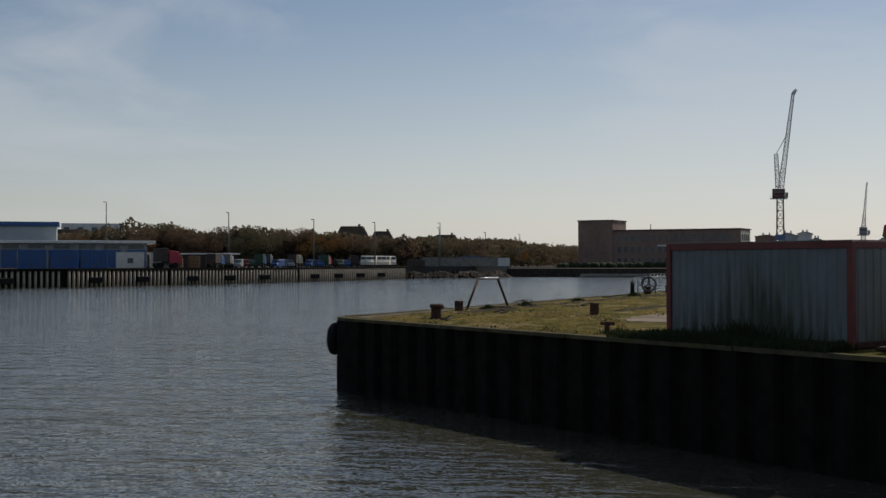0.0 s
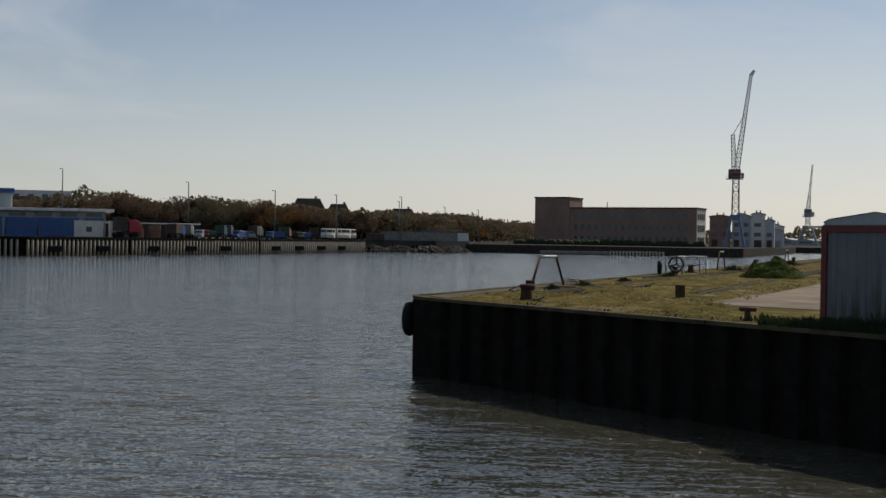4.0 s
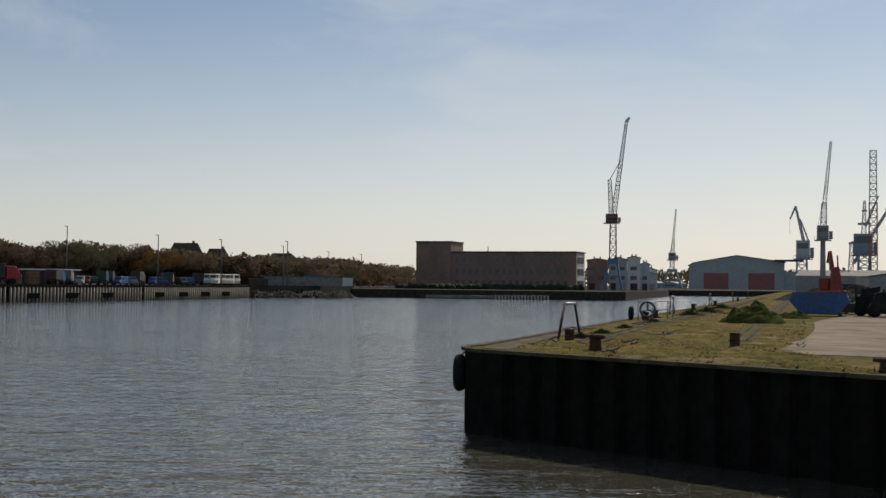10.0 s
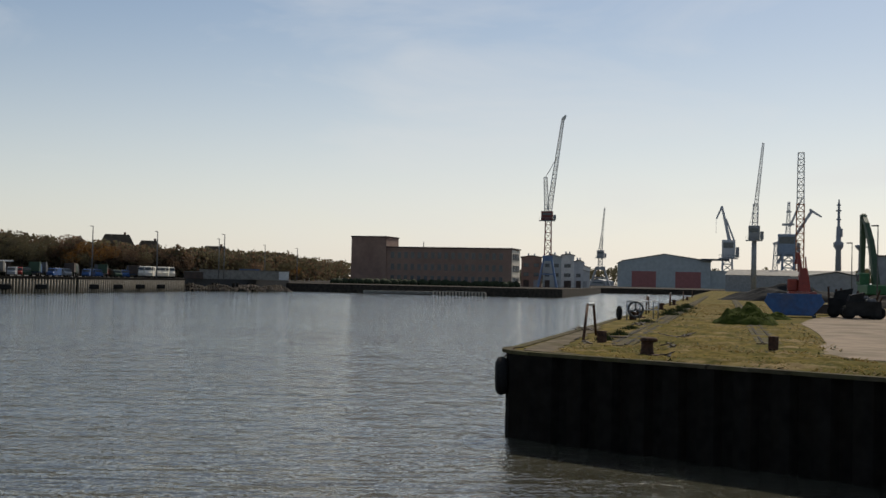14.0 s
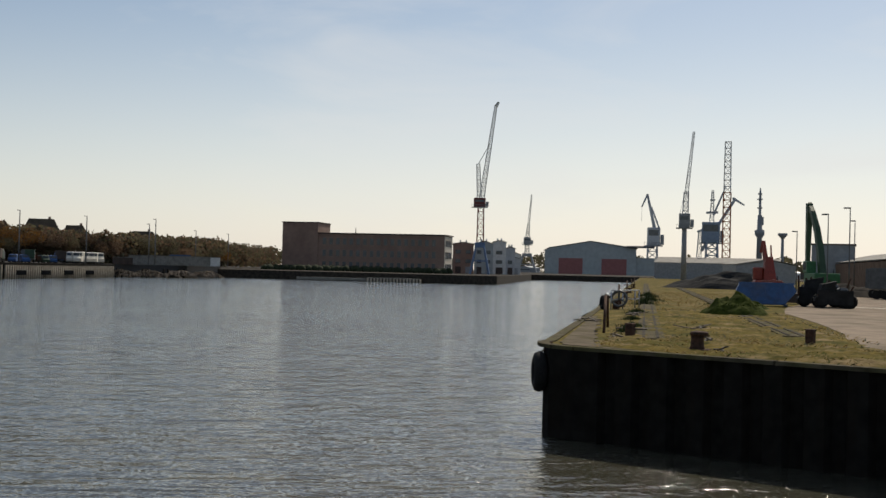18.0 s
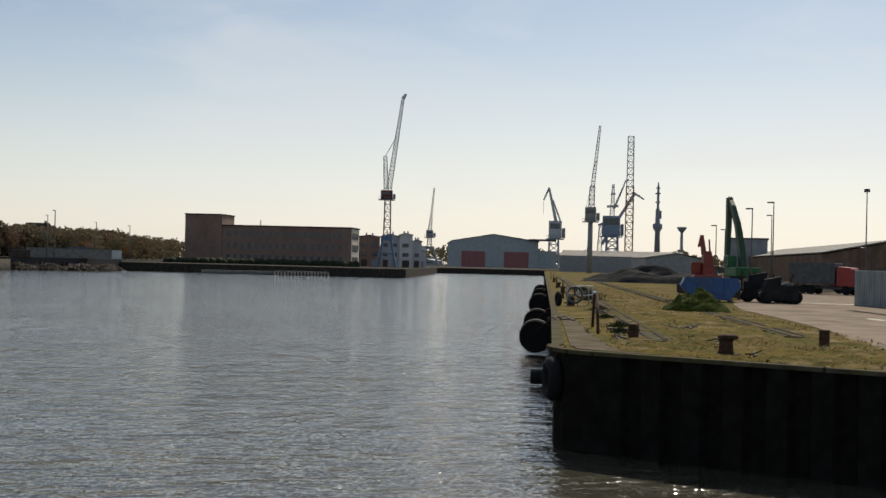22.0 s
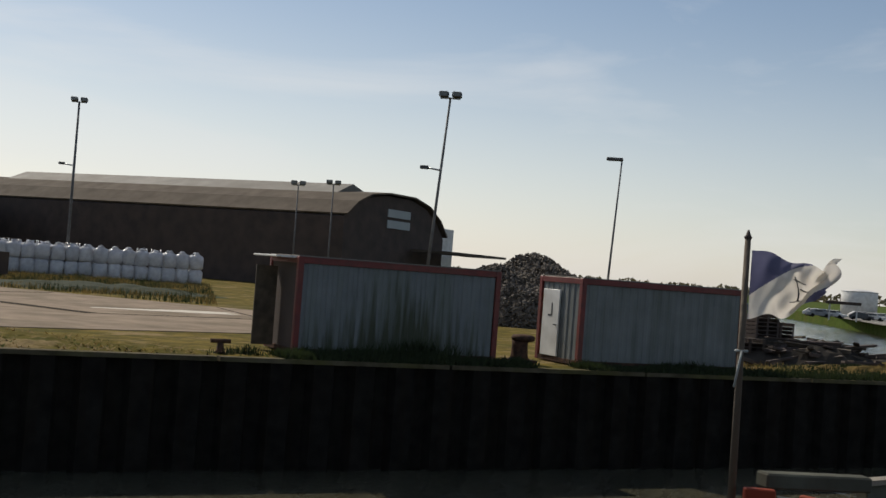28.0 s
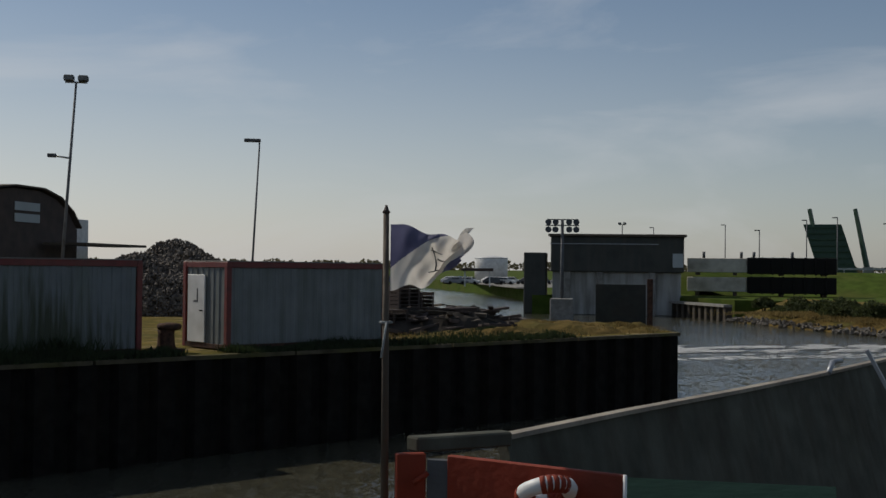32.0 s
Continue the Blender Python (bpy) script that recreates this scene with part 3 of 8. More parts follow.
# capping beam along front and basin edge
cap = thing("quay_edge", (0, 0, 0), "weathered concrete edge beam along the quay", "kerb", kind="structure")
line = [edge_at(460), edge_at(120), edge_at(30)] + corner + [(44.5, 0.0)]
for i in range(len(line) - 1):
    (x0, y0), (x1, y1) = line[i], line[i + 1]
    L = math.hypot(x1 - x0, y1 - y0)
    k = max(1, int(L / 6)) if L < 60 else max(1, int(L / 24))
    nx, ny = -(y1 - y0) / L, (x1 - x0) / L
    for j in range(k):
        a, b = j / k, (j + 1) / k - 0.012 / max(L / k, 0.2)
        p, q = (x0 + (x1 - x0) * a, y0 + (y1 - y0) * a), (x0 + (x1 - x0) * b, y0 + (y1 - y0) * b)
        bm = bm_new()
        prism(bm, [(p[0] - nx * 0.30, p[1] - ny * 0.30), (q[0] - nx * 0.30, q[1] - ny * 0.30), (q[0] + nx * 0.06, q[1] + ny * 0.06), (p[0] + nx * 0.06, p[1] + ny * 0.06)], GH - 0.09, GH + 0.02)
        part("kerb_stone", bm, M["kerb"], cap)

# sheet piles on the front: one trough after another
front = thing("quay_wall", (0, 0, 0), "dark tarred steel sheet-pile quay wall streaked with rust", "quay wall", kind="structure")
bm = bm_new()
outline = [(0.0, -0.02), (0.18, -0.02), (0.30, -0.28), (0.82, -0.28), (0.94, -0.02), (1.12, -0.02), (1.12, 0.12), (0.0, 0.12)]
prism(bm, outline, -3.0, GH - 0.10)
pile_mesh = part("sheet_pile", bm, M["wall_dark"], front).data
front.children[0].matrix_basis = pose(0.9, 0, 0)
for i in range(1, 39):
    shared("sheet_pile", pile_mesh, front, pose(0.9 + 1.12 * i, 0, 0))
for i in range(26):
    x, y = edge_at(2.6 + 1.12 * i)
    shared("sheet_pile", pile_mesh, front, pose(x, y, 0, 0, 0, 180 + math.degrees(math.atan2(EDGE[1], EDGE[0]))))
bm = bm_new()
prism(bm, [(-1.36, 2.2), (-1.30, 1.95), (-1.06, 1.1), (-0.60, 0.36), (-0.05, -0.15), (0.9, -0.28), (1.2, -0.28), (1.2, 0.5), (-0.5, 2.4)], -3.0, GH - 0.095)
part("corner_plate", bm, M["wall_dark"], front)
bm = bm_new()
for i in range(70):
    x, y = edge_at(33 + 6 * i)
    beam(bm, (x, y, 0.4), (x, y, GH - 0.5), 0.5)
part("fender_timber", bm, M["wall_dark"], front)

# bare concrete apron round the corner and along the basin edge
apron = thing("edge_apron", (0, 0, 0), "strip of bare brownish concrete along the basin edge", "apron", kind="structure")
outer = [edge_at(1.4 + 0.9 * i, 0.08) for i in range(27)]
inner = [edge_at(1.4 + 0.9 * i, 1.25 - 0.032 * i + rng.uniform(-0.16, 0.16)) for i in range(27)]
bm = bm_new()
prism(bm, inner[::-1] + outer, GH - 0.1, GH + 0.012)
bmesh.ops.recalc_face_normals(bm, faces=bm.faces)
part("slab", bm, M["apron"], apron)
bm = bm_new()
prism(bm, [(-0.62, 1.45), (-0.1, 0.62), (1.1, 0.28), (2.6, 0.3), (1.2, 0.85), (0.5, 1.9)], GH - 0.1, GH + 0.016)
part("corner_slab", bm, M["apron"], apron)

# sticks and rags washed up on the quay
def debris(at, n, spread, seed):
    d = thing("driftwood", (*at, GH), "small tangle of dark sticks and rope lying in the moss", "debris", "debris on the quay")
    r = random.Random(seed)
    for i in range(n):
        a, L = r.uniform(0, 3.14), r.uniform(0.3, 0.9) * spread
        x, y, z = r.uniform(-0.4, 0.4) * spread, r.uniform(-0.3, 0.3) * spread, 0.03 + 0.035 * (i % 3)
        bm = bm_new()
        beam(bm, (x - L / 2 * math.cos(a), y - L / 2 * math.sin(a), z), (x + L / 2 * math.cos(a), y + L / 2 * math.sin(a), z + r.uniform(0, 0.16)), r.uniform(0.05, 0.11), 0.05, 0.6)
        part("stick", bm, M["wood"], d)


for k, (x, y, n, spread) in enumerate(((-11.0, 24.3, 8, 1.6), (-8.7, 16.3, 7, 1.3), (-2.3, 13.9, 6, 1.2), (1.9, 6.3, 4, 0.8), (-1.0, 5.3, 5, 0.7), (4.5, 1.6, 3, 0.6))):
    debris((x, y), n, spread, k)

# yard slab, joints, pale patches, tracks in the moss
bm = bm_new()
prism(bm, [(8.3, 6.8), (11.8, 7.6), (17.5, 9.2), (26.0, 13.5), (29.0, 20.0), (20.5, 26.8), (12.6, 34.6), (4.8, 42.0), (0.5, 47.5), (-3.0, 60.0), (-10, 100), (-26, 170), (-48, 170), (-16, 56), (-13.6, 49.5), (-9.6, 40.0), (-4.6, 31.0), (-1.4, 25.0), (2.6, 17.0), (5.4, 9.6)], GH - 0.2, GH + 0.004)
yard = solid("yard_floor", bm, M["slab"], "wide worn yard of pale dusty concrete", "floor", kind="structure")
bm = bm_new()
for a, b, w in (((-5.2, 47.6), (13.1, 15.9), 0.6), ((13.1, 15.9), (27, 19.2), 0.12), ((-8.5, 62), (-2.0, 48.5), 0.22), ((8, 27), (14, 32), 0.10), ((0, 38), (6.5, 40), 0.09), ((20, 14.0), (20.5, 26), 0.08)):
    beam(bm, (*a, GH + 0.004), (*b, GH + 0.004), w, 0.02)
part("floor_joint", bm, M["jointdirt"], yard)
bm = bm_new()
for cx, cy, rx, ry, turn in ((17.4, 20.6, 3.0, 0.8, 0.2), (0.0, 33.5, 1.4, 0.35, -0.9), (3.4, 28.0, 1.2, 0.3, -0.8), (9.2, 36.5, 3.0, 0.5, -0.75), (-9.0, 62.5, 4.5, 0.9, 0.0)):
    pts = []
    for i in range(18):
        a = 2 * math.pi * i / 18
        k = 1 + 0.25 * math.sin(3 * a + cx) + 0.12 * math.sin(5 * a)
        x, y = rx * k * math.cos(a), ry * k * math.sin(a)
        pts.append((cx + x * math.cos(turn) - y * math.sin(turn), cy + x * math.sin(turn) + y * math.cos(turn)))
    prism(bm, pts, GH - 0.02, GH + 0.009)
part("worn_patch", bm, M["palepatch"], yard, "pale patches on the yard floor")
rails = thing("crane_rails", (0, 0, 0), "two sunken crane rails in the mossy ground", "rails", kind="structure")
for off, s0 in ((2.9, 4.5), (8.2, 9.5)):
    bm = bm_new()
    (x0, y0), (x1, y1) = edge_at(s0, off), edge_at(230, off)
    beam(bm, (x0, y0, GH + 0.0), (x1, y1, GH + 0.0), 0.95, 0.13)
    part("rail_bed", bm, M["kerb"], rails, "worn concrete strip under the rail")
    for side in (-0.24, 0.24):
        bm = bm_new()
        (x0, y0), (x1, y1) = edge_at(s0 + 0.3, off + side), edge_at(229, off + side)
        beam(bm, (x0, y0, GH + 0.06), (x1, y1, GH + 0.06), 0.10, 0.06)
        part("rail", bm, M["dirt"], rails)

# land to the left, far behind and to the right
def land(name, poly, z, mat, label, wall=None):
    bm = bm_new()
    prism(bm, poly, -3, z)
    return solid(name, bm, mat, label, "ground", kind="structure")


LQ = [(-203, 20), (-209, 54.3), (-222, 82), (-246, 128), (-283, 186)]   # edge of the far left quay
land("ground_left_bank", [(-190, -2000), (-196, -60)] + LQ + [(-296, 190), (-292, 222), (-300, 243), (-2400, 900), (-2400, -2000)], 3.8, M["asphalt"], "dark asphalt ground of the quay across the water")
land("ground_shipyard", [(-300, 241), (-272, 262), (-238, 278), (-222, 281), (-219.5, 296), (-338, 488), (-352, 505), (-300, 545), (-240, 560), (-190, 600), (-100, 2400), (-2400, 2400), (-2400, 902)], 2.9, M["dirt"], "dark ground of the shipyard behind the basin")
land("ground_right_bank", [(62, -400), (80, -40), (93.3, -6.8), (98.8, 5.2), (104, 15.7), (111.3, 28.2), (116.5, 37.5), (114, 42.5), (122, 59), (108, 66), (146, 100.5), (168, 128), (190, 160), (255, 260), (520, 900), (900, 2400), (2400, 2400), (2400, -400)], 2.2, M["dike"], "green grassy bank beyond the channel")
land("ground_behind", [(-2400, -2400), (2400, -2400), (2400, -420), (60, -420), (-180, -420), (-188, -2000)], 2.4, M["grass"], "grassy shore far behind")

# ---- things on the pier ----
def site_cabin(x, y, label, algae, door_end):
    """A twenty-foot steel site cabin: red frame, ribbed grey walls."""
    L, W, Hh = 6.06, 2.44, 2.55
    c = thing("site_cabin", (x, y, GH + 0.02), label, "cabin", "cabins by the quay")
    for px in (0.0, L - 0.16):
        for py in (0.0, W - 0.16):
            bm = bm_new()
            box(bm, (px, py, 0), (px + 0.16, py + 0.16, Hh), 0.012)
            part("corner_post", bm, M["cabin_red"], c)
    for z0, z1 in ((0.0, 0.14), (Hh - 0.17, Hh - 0.004)):
        for a, b in (((0.16, 0.01, z0), (L - 0.16, 0.13, z1)), ((0.16, W - 0.13, z0), (L - 0.16, W - 0.01, z1)), ((0.01, 0.16, z0), (0.13, W - 0.16, z1)), ((L - 0.13, 0.16, z0), (L - 0.01, W - 0.16, z1))):
            bm = bm_new()
            box(bm, a, b, 0.008)
            part("frame_rail", bm, M["cabin_red"] if z0 > 1 else M["iron"], c)
    wall = M["cabin_green"] if algae else M["cabin_wall"]

    def ribbed(name, p, q, out):
        """A ribbed sheet from p to q in plan."""
        bm = bm_new()
        p, q, out = Vector(p), Vector(q), Vector(out)
        length = (q - p).length
        k = int(length / 0.28)
        pts = []
        for i in range(k):
            for f, d in ((0.0, 0.0), (0.38, 0.0), (0.5, 0.026), (0.88, 0.026)):
                pts.append(p.lerp(q, (i + f) / k) + out * d)
        pts.append(q)
        lo = [bm.verts.new((v.x, v.y, 0.14)) for v in pts]
        hi = [bm.verts.new((v.x, v.y, Hh - 0.17)) for v in pts]
        for i in range(len(pts) - 1):
            bm.faces.new((lo[i], lo[i + 1], hi[i + 1], hi[i]))
        ob = part(name, bm, wall, c)
        s = ob.modifiers.new("thickness", "SOLIDIFY")
        s.thickness = 0.02
        return ob

    ribbed("front_wall", (0.16, 0.07, 0), (L - 0.16, 0.07, 0), (0, -1, 0))
    ribbed("rear_wall", (L - 0.16, W - 0.07, 0), (0.16, W - 0.07, 0), (0, 1, 0))
    ribbed("end_wall", (L - 0.07, 0.16, 0), (L - 0.07, W - 0.16, 0), (1, 0, 0))
    if door_end == "closed":
        ribbed("end_wall", (0.07, W - 0.16, 0), (0.07, 0.16, 0), (-1, 0, 0))
        bm = bm_new()
        box(bm, (-0.02, 1.18, 0.16), (0.035, 2.12, 2.16), 0.01)
        d = part("door", bm, M["white"], c, "white steel door")
        bm = bm_new()
        box(bm, (-0.10, 1.28, 1.08), (-0.021, 1.34, 1.12))
        part("door_handle", bm, M["darksteel"], d)
        bm = bm_new()
        box(bm, (-0.03, 1.55, 1.35), (-0.021, 1.60, 1.75))
        box(bm, (-0.03, 1.60, 1.35), (-0.021, 1.78, 1.40))
        part("door_sign", bm, M["darksteel"], d)
    else:
        # dark panel across the end paints the shade inside the open cabin
        bm = bm_new()
        box(bm, (0.05, 0.16, 0.14), (0.09, W - 0.16, Hh - 0.17))
        part("inner_end", bm, M["sheddark"], c, "dark panel standing in for the shaded open end")
        bm = bm_new()
        box(bm, (-0.62, 1.60, 0.10), (-0.02, 1.66, Hh - 0.30), 0.01)
        part("door_leaf", bm, M["wood"], c, "brown door leaf standing open")
        bm = bm_new()
        box(bm, (-0.55, 0.2, Hh - 0.05), (0.0, W - 0.2, Hh + 0.0), 0.01)
        part("canopy", bm, M["white"], c)
    bm = bm_new()
    box(bm, (0.02, 0.02, Hh), (L - 0.02, W - 0.02, Hh + 0.03), 0.01)
    part("roof", bm, M["roofgrey"], c)
    return c


site_cabin(15.71, 1.35, "grey site cabin with red frame, algae streaks on its wall", True, "open")
site_cabin(24.36, 1.15, "grey ribbed site cabin with red frame and white door", False, "closed")


def bollard(x, y, label, kind=0):
    b = thing("bollard", (x, y, GH), label, "bollard", "mooring bollards")
    bm = bm_new()
    if kind == 0:      # squat post with an overhanging cap
        box(bm, (-0.34, -0.30, 0), (0.34, 0.30, 0.08), 0.02)
        part("base_plate", bm, M["iron"], b)
        bm = bm_new()
        lathe(bm, [(0.25, 0.06), (0.21, 0.16), (0.19, 0.40), (0.21, 0.50)])
        part("post", bm, M["iron"], b)
        bm = bm_new()
        lathe(bm, [(0.20, 0.49), (0.28, 0.52), (0.29, 0.59), (0.24, 0.64), (0.08, 0.66)])
        cap_ob = part("cap", bm, M["iron"], b)
        cap_ob.matrix_basis = pose(0.07, -0.02, 0)
    elif kind == 1:    # plain square post
        box(bm, (-0.16, -0.16, 0), (0.16, 0.16, 0.60), 0.03)
        part("post", bm, M["iron"], b)
        bm = bm_new()
        box(bm, (-0.18, -0.18, 0.595), (0.18, 0.18, 0.64), 0.02)
        part("cap", bm, M["iron"], b)
    else:              # T-shaped horn
        lathe(bm, [(0.20, 0), (0.13, 0.1), (0.11, 0.36)])
        part("post", bm, M["iron"], b)
        bm = bm_new()
        tube(bm, (-0.34, 0, 0.41), (0.34, 0, 0.41), 0.075)
        part("horn", bm, M["iron"], b)
    b.scale = ((0.95, 0.95, 0.90), (0.86, 0.86, 0.78), (0.74, 0.74, 0.74))[kind]
    return b


bollard(3.85, 1.75, "rusty iron bollard with a lopsided cap near the quay edge")
bollard(-0.95, 6.2, "square rusty iron post on the mossy quay", 1)
bollard(4.4, 8.9, "square dark iron post in the moss by the tracks", 1)
bollard(13.7, 1.0, "rusty T-shaped bollard among weeds by the edge", 2)
bollard(22.75, 1.75, "rusty iron bollard between the two cabins", 0).scale = (1.2, 1.2, 1.25)
for s in (43, 72, 100, 150):
    bollard(*edge_at(s, 1.0), "rusty iron bollard on the basin edge", 0)


def ladder_hoop(s, label, half=1.75):
    x, y = edge_at(s, 1.2 if half > 2 else 0.75)
    k = half * 0.47
    h = thing("ladder_hoop", (x, y, GH), label, "handrail", "grab rails on the basin edge", yaw=math.degrees(math.atan2(EDGE[1], EDGE[0])))
    bm = bm_new()
    tube(bm, (-half, 0, 0), (-k, 0, 1.36), 0.055)
    part("left_leg", bm, M["iron"], h)
    bm = bm_new()
    tube(bm, (half, 0, 0), (k, 0, 1.36), 0.055)
    part("right_leg", bm, M["iron"], h)
    bm = bm_new()
    tube(bm, (-k - 0.02, 0, 1.36), (k + 0.02, 0, 1.36), 0.06)
    part("top_bar", bm, M["steel"], h)


SCRUB = []
ladder_hoop(11.15, "A-shaped steel grab rail over a quay ladder", 2.35)
for s in (56, 96, 140, 190):
    ladder_hoop(s, "small A-shaped grab rail far along the basin edge")

for s0, w, h, seed in ((9.3, 0.5, 0.3, 71), (13.2, 0.7, 0.35, 72), (21.0, 0.6, 0.3, 73), (30.5, 0.8, 0.4, 74), (50.0, 1.2, 0.6, 75), (62.0, 1.5, 0.7, 76), (80.0, 1.5, 0.7, 77)):
    x, y = edge_at(s0, 1.5 + w)
    SCRUB.append((x, y, w, h, seed))
x, y = edge_at(10.4, 2.2)
bm = bm_new()
box(bm, (-0.6, -0.14, 0), (0.6, 0.14, 0.07), 0.01)
solid("plank", bm, M["wood"], "weathered plank lying by the grab rail", "plank", at=(x, y, GH + 0.06), yaw=20)

# valve wheel behind a railing, with a spare tyre
v = thing("valve_stand", (-17.67, 34.3, GH), "iron hand wheel behind a tubular railing on the quay", "valve", yaw=100)
bm = bm_new()
for px in (-2.0, 0.0, 2.2, 3.0):
    tube(bm, (px, 0, 0), (px, 0, 1.15), 0.04)
for z in (0.6, 1.15):
    tube(bm, (-2.0, 0, z), (3.0, 0, z), 0.035)
part("railing", bm, M["steel"], v)
bm = bm_new()
torus(bm, (-0.9, -0.1, 0.66), (-0.89, -0.45, 0), 0.46, 0.07)
wheel = part("hand_wheel", bm, M["darksteel"], v)
bm = bm_new()
for k in range(3):
    a = math.pi / 2 + k * 2 * math.pi / 3
    beam(bm, (-0.9, -0.1, 0.66), (-0.9 - 0.20 * math.cos(a), -0.1 + 0.40 * math.cos(a), 0.66 + 0.44 * math.sin(a)), 0.09)
part("spokes", bm, M["darksteel"], wheel)
bm = bm_new()
box(bm, (-0.85, 0.0, 0), (-0.5, 0.35, 0.5), 0.02)
part("gear_box", bm, M["iron"], v)
bm = bm_new()
torus(bm, (0, 0, 0.42), (1, 0.3, 0), 0.32, 0.13)
tx, ty = -18.0, 32.5
solid("spare_tyre", bm, M["rubber"], "black tyre standing against the railing", "tyre", at=(tx, ty, GH), yaw=30)

# fenders: tyre at the corner and the row of drums on the basin side
t = thing("corner_fender", (-0.75, 0.35, 0), "worn lorry tyre hung on the quay corner", "fender")
bm = bm_new()
torus(bm, (0.20, -0.28, 1.90), (0.75, 0.66, 0), 0.43, 0.20)
part("tyre", bm, M["rubber"], t)
bm = bm_new()
tube(bm, (0.08, -0.36, 2.30), (0.42, 0.10, GH + 0.08), 0.025)
part("chain", bm, M["iron"], t)
for s, r, L in ((34.5, 0.92, 2.2), (51.0, 0.95, 2.2), (92.0, 1.10, 2.4), (122.0, 1.1, 2.4), (155.0, 1.1, 2.4)):
    x, y = edge_at(s, -1.1)
    d = thing("drum_fender", (x, y, 1.1), "big black rubber drum fender hung on the quay side", "fender", "drum fenders", yaw=math.degrees(math.atan2(EDGE[1], EDGE[0])))
    bm = bm_new()
    bmesh.ops.create_cone(bm, cap_ends=True, segments=28, radius1=r, radius2=r, depth=L, matrix=Matrix.Rotation(radians(90), 4, "Y"))
    bmesh.ops.bevel(bm, geom=[e for e in bm.edges if abs(abs((e.verts[0].co.x + e.verts[1].co.x) / 2) - L / 2) < 0.01], offset=0.12, segments=2, affect="EDGES")
    part("drum", bm, M["rubber"], d)
    for sx in (-1, 1):
        bm = bm_new()
        torus(bm, (sx * (L / 2 + 0.02), 0, 0), (1, 0, 0), r * 0.9, 0.05)
        part("end_ring", bm, M["rubber"], d)
        bm = bm_new()
        tube(bm, (sx * L / 2, 0, r * 0.3), (sx * L / 2, -1.2, 1.35), 0.03)
        part("chain", bm, M["iron"], d)
bm = bm_new()
tube(bm, (-9.3, 14.2, 0.40), (-7.4, 15.2, 0.40), 0.32)
solid("pipe_outlet", bm, M["rubber"], "short dark outlet pipe low on the basin wall", "pipe")


def tuft_mesh(name, count, spread, height, seed, blade=0.05):
    """A patch of upright blades."""
    r = random.Random(seed)
    verts, faces = [], []
    for i in range(count):
        a, d = r.uniform(0, 6.283), abs(r.gauss(0, 0.5))
        x, y = spread[0] * d * math.cos(a), spread[1] * d * math.sin(a)
        h = height * r.uniform(0.4, 1.0) * max(0.25, 1 - d * 0.6)
        t, lx, ly = r.uniform(0, 6.283), r.uniform(-0.35, 0.35) * h, r.uniform(-0.35, 0.35) * h
        w = blade * r.uniform(0.6, 1.3)
        b = len(verts)
        verts += [(x - w * math.cos(t), y - w * math.sin(t), 0), (x + w * math.cos(t), y + w * math.sin(t), 0), (x + lx * 0.4 + w * 0.7 * math.cos(t), y + ly * 0.4 + w * 0.7 * math.sin(t), h * 0.6), (x + lx, y + ly, h)]
        faces += [(b, b + 1, b + 2), (b, b + 2, b + 3)]
    me = bpy.data.meshes.new(name)
    me.from_pydata(verts, [], faces)
    return me


def stuff(name, me, mat, label, category, at):
    me.materials.clear()
    me.materials.append(mat)
    ob = new(name, me)
    ob.matrix_basis = pose(*at)
    return tagged(ob, label, category, kind="stuff")


def edge_weeds(x0, x1, count, height, seed, label):
    """A dense low fringe of weeds hanging over the quay edge."""
    r = random.Random(seed)
    verts, faces = [], []
    for i in range(count):
        x, y = r.uniform(x0, x1), r.uniform(-0.27, 0.95)
        h = height * r.uniform(0.3, 1.0) * (0.65 + 0.5 * noise.noise(Vector((x * 0.9, y, seed))))
        a, w = r.uniform(0, 6.283), r.uniform(0.012, 0.03)
        lx, ly = r.uniform(-0.5, 0.5) * h, r.uniform(-0.5, 0.3) * h
        n0 = len(verts)
        verts += [(x - w * math.cos(a), y - w * math.sin(a), 0), (x + w * math.cos(a), y + w * math.sin(a), 0), (x + lx * 0.5 + w * math.cos(a), y + ly * 0.5, h * 0.6), (x + lx, y + ly, h)]
        faces += [(n0, n0 + 1, n0 + 2), (n0, n0 + 2, n0 + 3)]
    me = bpy.data.meshes.new("weeds")
    me.from_pydata(verts, [], faces)
    return stuff("weeds", me, M["weed"], label, "weeds", (0, 0, GH + 0.01))


edge_weeds(15.0, 22.2, 5200, 0.42, 81, "dense dark weeds on the edge before the first cabin")
edge_weeds(23.9, 31.5, 4600, 0.34, 82, "dense dark weeds on the edge before the second cabin")
edge_weeds(31.5, 38.5, 3000, 0.4, 83, "dark weeds on the edge before the timber")
for x, y, w, h, seed in SCRUB:
    stuff("weeds", tuft_mesh("weeds", 420, (w, w * 0.7), h, seed, 0.02), M["weed"], "low dark clump of weeds on the basin edge", "weeds", (x, y, GH))
# weeds before the first cabin, on the edge and over the moss
stuff("weeds", tuft_mesh("weeds", 620, (3.3, 0.4), 0.75, 3, 0.010), M["weed"], "dark tall weeds growing along the cabin wall", "weeds", (19.0, 0.72, GH))
stuff("weeds", tuft_mesh("weeds", 600, (3.2, 0.4), 0.42, 4, 0.012), M["weed"], "low dark weeds before the second cabin", "weeds", (28.0, 0.55, GH))
stuff("weeds", tuft_mesh("weeds", 260, (1.2, 0.4), 0.32, 5, 0.014), M["weed"], "green weeds round the edge bollard", "weeds", (14.3, 0.9, GH))


